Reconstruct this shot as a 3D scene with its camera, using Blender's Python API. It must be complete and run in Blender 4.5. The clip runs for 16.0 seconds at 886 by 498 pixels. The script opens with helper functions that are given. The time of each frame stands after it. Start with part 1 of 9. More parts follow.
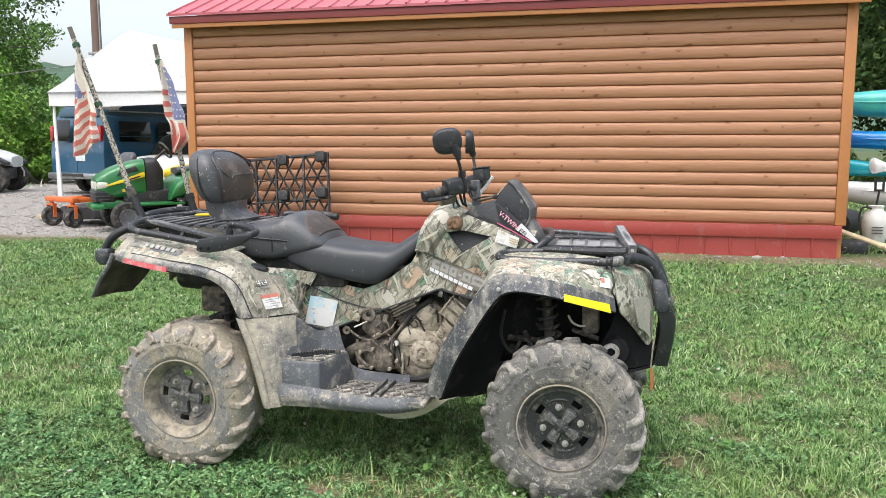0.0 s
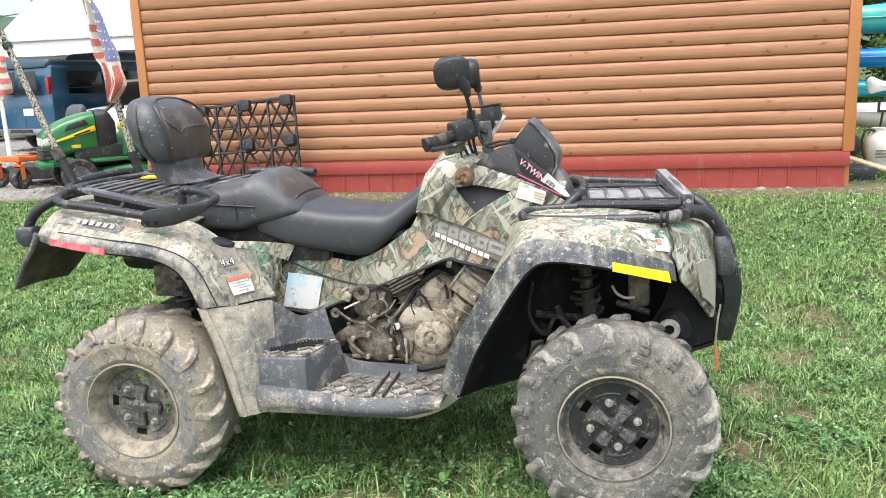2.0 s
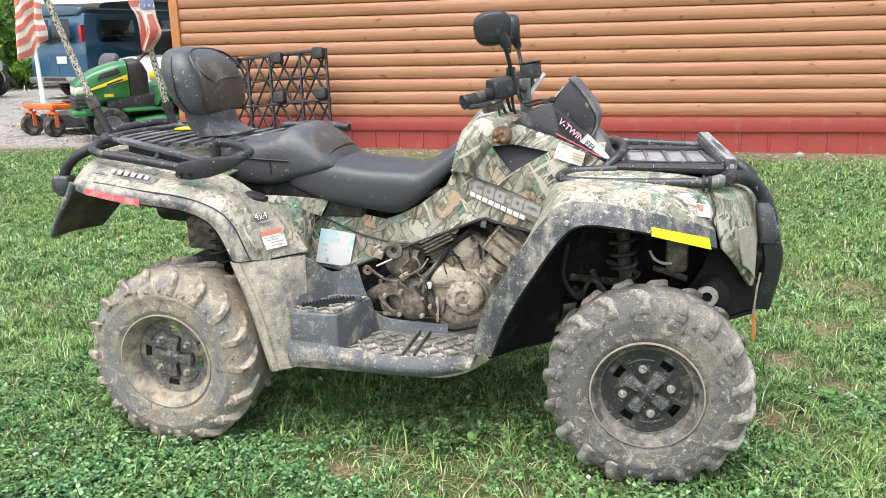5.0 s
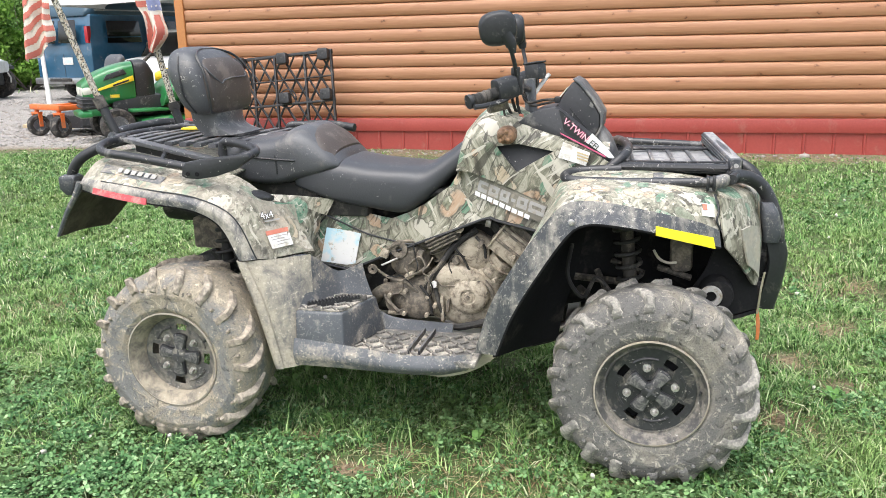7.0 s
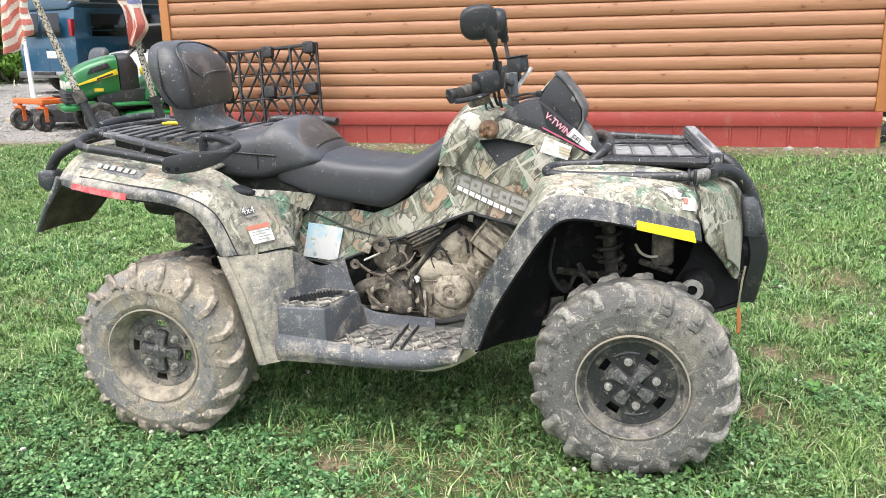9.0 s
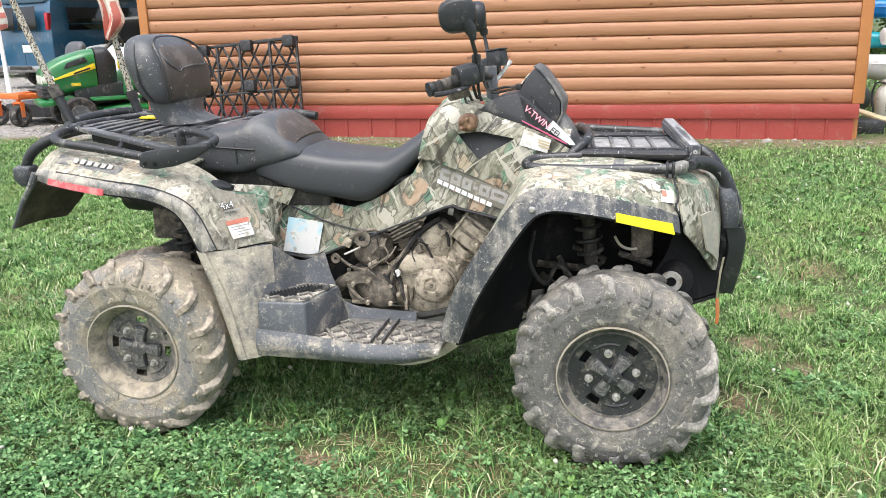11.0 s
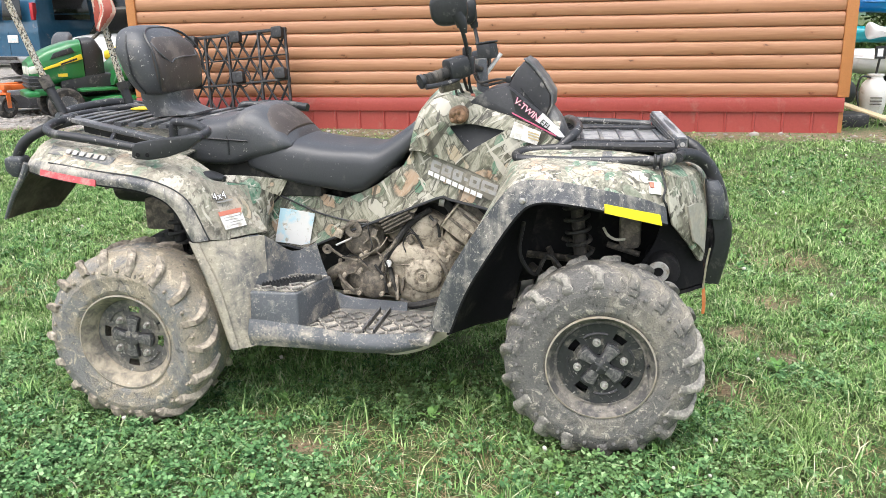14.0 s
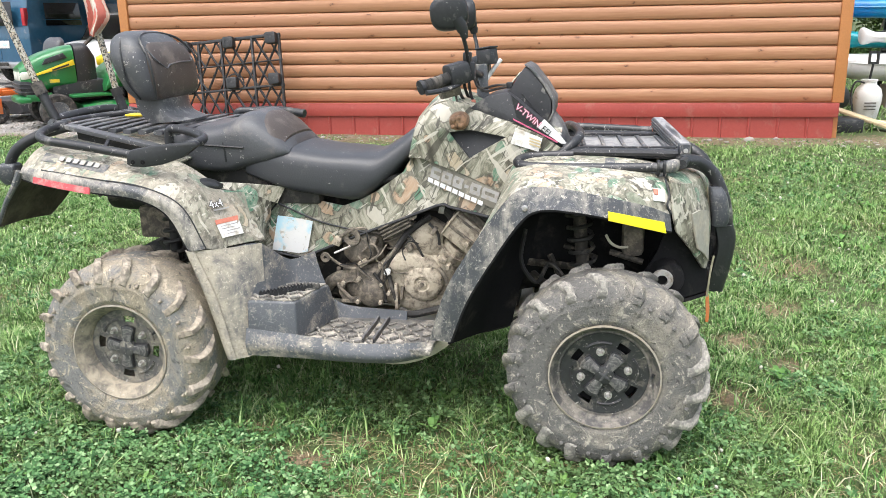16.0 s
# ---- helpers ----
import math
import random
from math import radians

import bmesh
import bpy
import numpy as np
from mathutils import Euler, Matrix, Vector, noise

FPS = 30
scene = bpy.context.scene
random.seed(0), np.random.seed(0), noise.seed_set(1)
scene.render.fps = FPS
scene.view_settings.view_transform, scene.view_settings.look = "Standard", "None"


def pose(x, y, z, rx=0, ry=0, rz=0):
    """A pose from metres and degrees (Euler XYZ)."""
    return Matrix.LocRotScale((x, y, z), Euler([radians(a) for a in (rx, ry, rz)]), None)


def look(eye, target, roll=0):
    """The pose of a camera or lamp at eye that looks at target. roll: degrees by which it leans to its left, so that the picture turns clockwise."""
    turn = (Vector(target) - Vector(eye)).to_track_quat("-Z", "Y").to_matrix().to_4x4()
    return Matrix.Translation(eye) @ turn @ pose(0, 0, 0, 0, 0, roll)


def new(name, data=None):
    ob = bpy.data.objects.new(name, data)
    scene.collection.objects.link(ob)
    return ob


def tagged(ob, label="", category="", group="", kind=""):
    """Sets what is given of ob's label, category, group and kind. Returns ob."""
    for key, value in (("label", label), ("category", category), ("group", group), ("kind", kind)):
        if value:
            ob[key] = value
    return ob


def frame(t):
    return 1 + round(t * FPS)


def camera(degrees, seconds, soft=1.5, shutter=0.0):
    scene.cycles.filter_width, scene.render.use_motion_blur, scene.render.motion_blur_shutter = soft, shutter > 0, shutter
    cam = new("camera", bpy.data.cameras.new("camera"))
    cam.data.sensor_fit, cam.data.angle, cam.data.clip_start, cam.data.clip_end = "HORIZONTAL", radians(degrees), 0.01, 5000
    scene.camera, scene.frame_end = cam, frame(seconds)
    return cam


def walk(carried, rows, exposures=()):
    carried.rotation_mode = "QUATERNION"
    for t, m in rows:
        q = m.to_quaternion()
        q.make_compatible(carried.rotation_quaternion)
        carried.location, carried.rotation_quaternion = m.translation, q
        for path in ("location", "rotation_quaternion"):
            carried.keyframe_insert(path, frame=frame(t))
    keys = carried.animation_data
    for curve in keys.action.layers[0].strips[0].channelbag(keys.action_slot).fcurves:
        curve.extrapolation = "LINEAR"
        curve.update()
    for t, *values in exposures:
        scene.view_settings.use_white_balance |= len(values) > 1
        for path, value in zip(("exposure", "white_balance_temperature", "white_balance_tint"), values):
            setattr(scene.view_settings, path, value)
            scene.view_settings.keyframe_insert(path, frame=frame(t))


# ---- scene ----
cam = camera(56.6, 16.0, soft=0.7)
PATH = [
    (0, (1.028, -3.351, 1.297), (0.548, -1.426, 1.045), 0.0),
    (0.5, (0.872, -3.176, 1.295), (0.508, -1.229, 1.014), -0.6),
    (1, (0.836, -3.003, 1.28), (0.483, -1.063, 0.947), -1.0),
    (1.5, (0.843, -2.809, 1.291), (0.315, -0.914, 0.931), -1.1),
    (2, (0.756, -2.75, 1.286), (0.346, -0.834, 0.887), -2.4),
    (2.5, (0.732, -2.755, 1.281), (0.323, -0.85, 0.832), -2.0),
    (3, (0.734, -2.753, 1.283), (0.295, -0.862, 0.8), -1.5),
    (3.5, (0.734, -2.741, 1.284), (0.293, -0.853, 0.792), -1.6),
    (4, (0.73, -2.72, 1.284), (0.28, -0.835, 0.791), -1.5),
    (6.5, (0.723, -2.734, 1.288), (0.24, -0.859, 0.786), -1.3),
    (7, (0.726, -2.737, 1.282), (0.245, -0.86, 0.788), -1.3),
    (7.5, (0.725, -2.744, 1.287), (0.244, -0.869, 0.788), -0.9),
    (8, (0.732, -2.735, 1.286), (0.254, -0.859, 0.785), -0.9),
    (8.5, (0.736, -2.725, 1.286), (0.266, -0.849, 0.779), -1.1),
    (9, (0.745, -2.726, 1.284), (0.291, -0.846, 0.774), -1.3),
    (11.5, (0.752, -2.724, 1.283), (0.346, -0.839, 0.75), -1.4),
    (12, (0.752, -2.715, 1.278), (0.352, -0.831, 0.736), -1.4),
    (12.5, (0.749, -2.722, 1.285), (0.354, -0.84, 0.736), -1.2),
    (13, (0.75, -2.735, 1.286), (0.357, -0.852, 0.739), -1.0),
    (13.5, (0.749, -2.751, 1.289), (0.366, -0.866, 0.744), -1.1),
    (14, (0.749, -2.757, 1.286), (0.366, -0.87, 0.742), -1.1),
    (14.5, (0.746, -2.754, 1.288), (0.363, -0.866, 0.751), -1.2),
    (15, (0.748, -2.738, 1.29), (0.371, -0.849, 0.753), -1.5),
    (15.5, (0.74, -2.73, 1.288), (0.373, -0.838, 0.754), -1.3),
    (16, (0.718, -2.724, 1.285), (0.352, -0.831, 0.753), -1.1),
]
EXPOSURE = 1.34
walk(cam, [(t, look(eye, target, roll)) for t, eye, target, roll in PATH], [(0.0, EXPOSURE - 0.24), (1.0, EXPOSURE - 0.12), (2.5, EXPOSURE), (16.0, EXPOSURE)])

# ---- world, sun, exposure ----
world = bpy.data.worlds.new("overcast_sky")
scene.world = world
world.use_nodes = True
wt = world.node_tree
sky = wt.nodes.new("ShaderNodeTexSky")
sky.sky_type = "NISHITA"
sky.sun_disc = False
sky.sun_elevation = radians(62)
sky.sun_rotation = radians(200)
sky.dust_density = 4.0
sky.air_density = 1.0
pale = wt.nodes.new("ShaderNodeHueSaturation")
pale.inputs["Saturation"].default_value = 0.49
wt.links.new(sky.outputs[0], pale.inputs["Color"])
wt.links.new(pale.outputs[0], wt.nodes["Background"].inputs["Color"])
wt.nodes["Background"].inputs["Strength"].default_value = 0.15
sun_data = bpy.data.lights.new("sun", "SUN")
sun_data.energy = 0.7
sun_data.angle = radians(30)
sun_data.color = (1.0, 1.0, 1.0)
sun = new("sun", sun_data)
sun.matrix_world = look((0.5, -1.0, 8.0), (0, 0, 0))


# ---- shape helpers ----
def catmull(pts, n):
    """n points along a smooth curve through pts."""
    p = np.array(pts, float)
    if len(p) == 2:
        return p[0] + (p[1] - p[0]) * np.linspace(0, 1, n)[:, None]
    d = np.r_[0, np.cumsum(np.linalg.norm(np.diff(p, axis=0), axis=1) ** 0.7 + 1e-9)]
    m = np.zeros_like(p)
    m[1:-1] = (p[2:] - p[:-2]) / (d[2:] - d[:-2])[:, None]
    m[0] = (p[1] - p[0]) / (d[1] - d[0])
    m[-1] = (p[-1] - p[-2]) / (d[-1] - d[-2])
    out = []
    for t in np.linspace(0, d[-1], n):
        i = min(max(int(np.searchsorted(d, t)) - 1, 0), len(p) - 2)
        h = d[i + 1] - d[i]
        s = (t - d[i]) / h
        out.append((2 * s**3 - 3 * s**2 + 1) * p[i] + (s**3 - 2 * s**2 + s) * h * m[i] + (3 * s**2 - 2 * s**3) * p[i + 1] + (s**3 - s**2) * h * m[i + 1])
    return np.array(out)


def grid_bm(g, closed=False, caps=False):
    """A mesh over a grid of points; closed: the columns close into a ring."""
    bm = bmesh.new()
    v = [[bm.verts.new(p) for p in row] for row in g]
    n = len(g[0])
    for a, b in zip(v, v[1:]):
        for j in range(n if closed else n - 1):
            k = (j + 1) % n
            bm.faces.new((a[j], a[k], b[k], b[j]))
    if caps:
        for row in (v[0], v[-1]):
            bm.faces.new(row)
    bmesh.ops.recalc_face_normals(bm, faces=bm.faces[:])
    return bm


def patch(curves, nu=24, nv=10, thick=0.006):
    """A smooth sheet through several curves, with thickness."""
    rows = np.array([catmull(c, nu) for c in curves])
    g = np.array([catmull(rows[:, j], nv) for j in range(nu)])
    bm = grid_bm(g)
    if thick:
        bmesh.ops.solidify(bm, geom=bm.faces[:], thickness=thick)
        bmesh.ops.recalc_face_normals(bm, faces=bm.faces[:])
    return bm


def tube_bm(pts, r, n=10, steps=0, r2=None):
    """A round bar along a smooth line."""
    p = catmull(pts, steps) if steps else np.array(pts, float)
    r2 = r if r2 is None else r2
    side = None
    g = []
    for i, q in enumerate(p):
        d = p[min(i + 1, len(p) - 1)] - p[max(i - 1, 0)]
        d = d / np.linalg.norm(d)
        if side is None:
            side = np.cross(d, (0, 0, 1)) if abs(d[2]) < 0.9 else np.cross(d, (1, 0, 0))
        side = side - d * (side @ d)
        side = side / np.linalg.norm(side)
        up = np.cross(d, side)
        rr = r + (r2 - r) * i / max(len(p) - 1, 1)
        g.append([q + rr * (math.cos(a) * side + math.sin(a) * up) for a in np.linspace(0, 2 * math.pi, n, endpoint=False)])
    return grid_bm(g, True, True)


def hull_bm(sections, n=28, steps=24, axis=0):
    """A rounded body: sections (s, cy, cz, half width, up, down, power) along an axis, 0 for x, 1 for y, 2 for z."""
    q = catmull(sections, steps)
    g = []
    for s, c1, c2, a, up, dn, pw in q:
        row = []
        for t in np.linspace(0, 2 * math.pi, n, endpoint=False):
            c, si = math.cos(t), math.sin(t)
            u = c1 + a * math.copysign(abs(c) ** (2 / pw), c)
            w = c2 + (up if si > 0 else dn) * math.copysign(abs(si) ** (2 / pw), si)
            row.append({0: (s, u, w), 1: (u, s, w), 2: (u, w, s)}[axis])
        g.append(row)
    return grid_bm(g, True, True)


def box_bm(x0, x1, y0, y1, z0, z1, bevel=0.0, segs=2):
    bm = bmesh.new()
    bmesh.ops.create_cube(bm, size=1)
    for v in bm.verts:
        v.co = ((x0 + x1) / 2 + v.co.x * (x1 - x0), (y0 + y1) / 2 + v.co.y * (y1 - y0), (z0 + z1) / 2 + v.co.z * (z1 - z0))
    if bevel:
        bmesh.ops.bevel(bm, geom=bm.edges[:], offset=bevel, segments=segs, affect="EDGES", profile=0.5)
    return bm


def lathe_bm(profile, n=40, axis=1):
    """Turns (radius, along) pairs round an axis; a profile that keeps off the axis closes into a ring."""
    g = []
    ring = profile[0][0] > 0.002 and profile[-1][0] > 0.002
    if ring:
        profile = list(profile) + [profile[0]]
    for r, h in profile:
        row = []
        for t in np.linspace(0, 2 * math.pi, n, endpoint=False):
            c, s = r * math.cos(t), r * math.sin(t)
            row.append({0: (h, c, s), 1: (c, h, s), 2: (c, s, h)}[axis])
        g.append(row)
    return grid_bm(g, True, not ring and profile[-1][0] < 0.002)


def panel_bm(outline, yfun, thick=0.006, hole=None, step=0.035):
    """A bent sheet over an outline in x and z."""
    bm = bmesh.new()
    for loop in (outline, hole) if hole else (outline,):
        v = [bm.verts.new((x, 0, z)) for x, z in loop]
        for a, b in zip(v, v[1:] + v[:1]):
            bm.edges.new((a, b))
    bmesh.ops.triangle_fill(bm, edges=bm.edges[:], use_beauty=True)
    xs, zs = [p[0] for p in outline], [p[1] for p in outline]
    for k in np.arange(min(xs) + step, max(xs), step):
        bmesh.ops.bisect_plane(bm, geom=bm.verts[:] + bm.edges[:] + bm.faces[:], plane_co=(k, 0, 0), plane_no=(1, 0, 0))
    for k in np.arange(min(zs) + step, max(zs), step):
        bmesh.ops.bisect_plane(bm, geom=bm.verts[:] + bm.edges[:] + bm.faces[:], plane_co=(0, 0, k), plane_no=(0, 0, 1))
    for v in bm.verts:
        v.co.y = yfun(v.co.x, v.co.z)
    bmesh.ops.recalc_face_normals(bm, faces=bm.faces[:])
    bmesh.ops.solidify(bm, geom=bm.faces[:], thickness=thick)
    bmesh.ops.recalc_face_normals(bm, faces=bm.faces[:])
    return bm


def plate_bm(outline, h0, h1, axis=1, bevel=0.0):
    """A flat plate: an outline drawn across an axis, from h0 to h1 along it."""
    bm = bmesh.new()
    put = {0: lambda a, b, h: (h, a, b), 1: lambda a, b, h: (a, h, b), 2: lambda a, b, h: (a, b, h)}[axis]
    lo = [bm.verts.new(put(a, b, h0)) for a, b in outline]
    hi = [bm.verts.new(put(a, b, h1)) for a, b in outline]
    n = len(outline)
    for i in range(n):
        bm.faces.new((lo[i], lo[(i + 1) % n], hi[(i + 1) % n], hi[i]))
    bm.faces.new(lo), bm.faces.new(hi)
    bmesh.ops.recalc_face_normals(bm, faces=bm.faces[:])
    if bevel:
        bmesh.ops.bevel(bm, geom=bm.edges[:], offset=bevel, segments=2, affect="EDGES", profile=0.5)
    return bm


def join_bm(*many):
    out = bmesh.new()
    for bm in many:
        me = bpy.data.meshes.new("tmp")
        bm.to_mesh(me)
        bm.free()
        out.from_mesh(me)
        bpy.data.meshes.remove(me)
    return out


def moved(bm, m):
    bm.transform(m)
    if m.determinant() < 0:
        bmesh.ops.reverse_faces(bm, faces=bm.faces[:])
    return bm


def part(name, bm, material, parent=None, label="", m=None, sharp=38):
    """Links a bmesh as one mesh object under a thing or a part."""
    me = bpy.data.meshes.new(name)
    bm.to_mesh(me)
    bm.free()
    if material:
        me.materials.append(material)
    me.polygons.foreach_set("use_smooth", [True] * len(me.polygons))
    me.set_sharp_from_angle(angle=radians(sharp))
    ob = new(name, me)
    if parent:
        ob.parent = parent
    if m:
        ob.matrix_basis = m
    if label:
        tagged(ob, label)
    return ob


def twin(ob, m, parent=None):
    """Another object on the same mesh, at the pose m."""
    o = ob.copy()
    scene.collection.objects.link(o)
    o.parent = parent or ob.parent
    o.matrix_basis = m
    return o


def thing(name, label, category, group="", kind="", m=None):
    ob = tagged(new(name), label, category, group, kind)
    ob.empty_display_size = 0.1
    if m:
        ob.matrix_basis = m
    return ob


def letters_bm(text, size, depth=0.0008, fat=0.0):
    """A word in the built-in font, lying in x and z and facing -y."""
    cu = bpy.data.curves.new("word", "FONT")
    cu.body, cu.size, cu.extrude, cu.align_x = text, size, depth, "LEFT"
    cu.offset = fat
    ob = new("word", cu)
    me = bpy.data.meshes.new_from_object(ob.evaluated_get(bpy.context.evaluated_depsgraph_get()))
    bpy.data.objects.remove(ob)
    bm = bmesh.new()
    bm.from_mesh(me)
    bpy.data.meshes.remove(me)
    bm.transform(pose(0, 0, 0, 90, 0, 0))
    return bm


def soup(name, verts, faces, material, smooth=False):
    """One mesh from numpy arrays of corners and triangles."""
    me = bpy.data.meshes.new(name)
    me.vertices.add(len(verts))
    me.vertices.foreach_set("co", np.ascontiguousarray(verts, dtype=np.float32).ravel())
    n = len(faces)
    me.loops.add(3 * n)
    me.loops.foreach_set("vertex_index", np.ascontiguousarray(faces, dtype=np.int32).ravel())
    me.polygons.add(n)
    me.polygons.foreach_set("loop_start", np.arange(0, 3 * n, 3, dtype=np.int32))
    me.update(calc_edges=True)
    me.validate()
    if smooth:
        me.polygons.foreach_set("use_smooth", [True] * n)
    me.materials.append(material)
    return new(name, me)


MIRROR = Matrix.Diagonal((1, -1, 1, 1))


# ---- materials ----
class Nodes:
    """A short way to write node materials."""

    def __init__(self, name):
        self.m = bpy.data.materials.new(name)
        self.m.use_nodes = True
        self.t = self.m.node_tree
        self.bsdf = self.t.nodes["Principled BSDF"]
        self.co = self.t.nodes.new("ShaderNodeTexCoord").outputs["Object"]

    def set(self, socket, value):
        if hasattr(value, "is_linked"):
            self.t.links.new(value, socket)
        elif isinstance(value, tuple) and len(value) == 3 and socket.type == "RGBA":
            socket.default_value = (*value, 1)
        else:
            socket.default_value = value

    def scaled(self, sx, sy, sz, co=None, rot=(0, 0, 0)):
        co = co or self.co
        if any(rot):
            turn = self.t.nodes.new("ShaderNodeMapping")
            turn.inputs["Rotation"].default_value = rot
            self.set(turn.inputs["Vector"], co)
            co = turn.outputs[0]
        n = self.t.nodes.new("ShaderNodeMapping")
        n.inputs["Scale"].default_value = (sx, sy, sz)
        self.set(n.inputs["Vector"], co)
        return n.outputs[0]

    def noise(self, scale, detail=4.0, rough=0.55, distort=0.0, co=None):
        n = self.t.nodes.new("ShaderNodeTexNoise")
        self.set(n.inputs["Vector"], co or self.co)
        n.inputs["Scale"].default_value, n.inputs["Detail"].default_value = scale, detail
        n.inputs["Roughness"].default_value, n.inputs["Distortion"].default_value = rough, distort
        return n.outputs[0]

    def cells(self, scale, out="Color", co=None, feature="F1"):
        n = self.t.nodes.new("ShaderNodeTexVoronoi")
        n.feature = feature
        self.set(n.inputs["Vector"], co or self.co)
        n.inputs["Scale"].default_value = scale
        return n.outputs[out]

    def ramp(self, fac, *stops, mode="LINEAR"):
        n = self.t.nodes.new("ShaderNodeValToRGB")
        n.color_ramp.interpolation = mode
        e = n.color_ramp.elements
        while len(e) < len(stops):
            e.new(0.5)
        for k, (p, c) in zip(e, stops):
            k.position = p
            k.color = (c, c, c, 1) if isinstance(c, (int, float)) else (*c, 1)
        self.set(n.inputs[0], fac)
        return n.outputs[0]

    def mix(self, fac, a, b, mode="MIX"):
        n = self.t.nodes.new("ShaderNodeMix")
        n.data_type, n.blend_type = "RGBA", mode
        self.set(n.inputs[0], fac)
        self.set(n.inputs[6], a)
        self.set(n.inputs[7], b)
        return n.outputs[2]

    def math(self, op, a, b=0.0):
        n = self.t.nodes.new("ShaderNodeMath")
        n.operation = op
        self.set(n.inputs[0], a)
        self.set(n.inputs[1], b)
        return n.outputs[0]

    def axis(self, k, co=None):
        n = self.t.nodes.new("ShaderNodeSeparateXYZ")
        self.set(n.inputs[0], co or self.co)
        return n.outputs[k]

    def chance(self):
        return self.t.nodes.new("ShaderNodeObjectInfo").outputs["Random"]

    def island(self):
        return self.t.nodes.new("ShaderNodeNewGeometry").outputs["Random Per Island"]

    def done(self, colour, rough=0.6, metal=0.0, bump=None, strength=0.3, distance=0.01, **more):
        b = self.bsdf.inputs
        self.set(b["Base Color"], colour)
        self.set(b["Roughness"], rough)
        self.set(b["Metallic"], metal)
        for k, v in more.items():
            self.set(b[k.replace("_", " ")], v)
        if bump is not None:
            n = self.t.nodes.new("ShaderNodeBump")
            n.inputs["Strength"].default_value, n.inputs["Distance"].default_value = strength, distance
            self.set(n.inputs["Height"], bump)
            self.t.links.new(n.outputs[0], b["Normal"])
        return self.m


def worn(name, a, b, dirt=None, amount=0.5, rough=0.6, metal=0.0, big=6.0, fine=90.0, strength=0.2, specks=0.0, speck_colour=(0.5, 0.48, 0.44), coat=0.0, gloss=0.5):
    """Two tones at a large scale, a fine grain, dirt in patches, and light specks."""
    k = Nodes(name)
    c = k.mix(k.noise(big, 5), a, b)
    grain = k.noise(fine, 3)
    c = k.mix(0.35, c, k.mix(grain, tuple(0.55 * v for v in a), tuple(min(1, 1.35 * v) for v in b)))
    r = rough
    if dirt:
        cover = k.ramp(k.noise(big * 1.7, 8, 0.68, 0.4), (0.62 - amount * 0.45, 0.0), (0.78 - amount * 0.35, 1.0))
        c = k.mix(cover, c, k.mix(grain, tuple(0.7 * v for v in dirt), tuple(min(1, 1.25 * v) for v in dirt)))
        r = k.math("MAXIMUM", k.math("MULTIPLY", cover, 0.9), rough)
    if specks:
        spot = k.ramp(k.noise(55, 6, 0.75, 0.6), (0.66 - 0.1 * specks, 0.0), (0.70 - 0.1 * specks, 1.0))
        c = k.mix(k.math("MULTIPLY", spot, 0.75), c, speck_colour)
    return k.done(c, r, metal, grain, strength, 0.004, Coat_Weight=coat, Specular_IOR_Level=gloss)


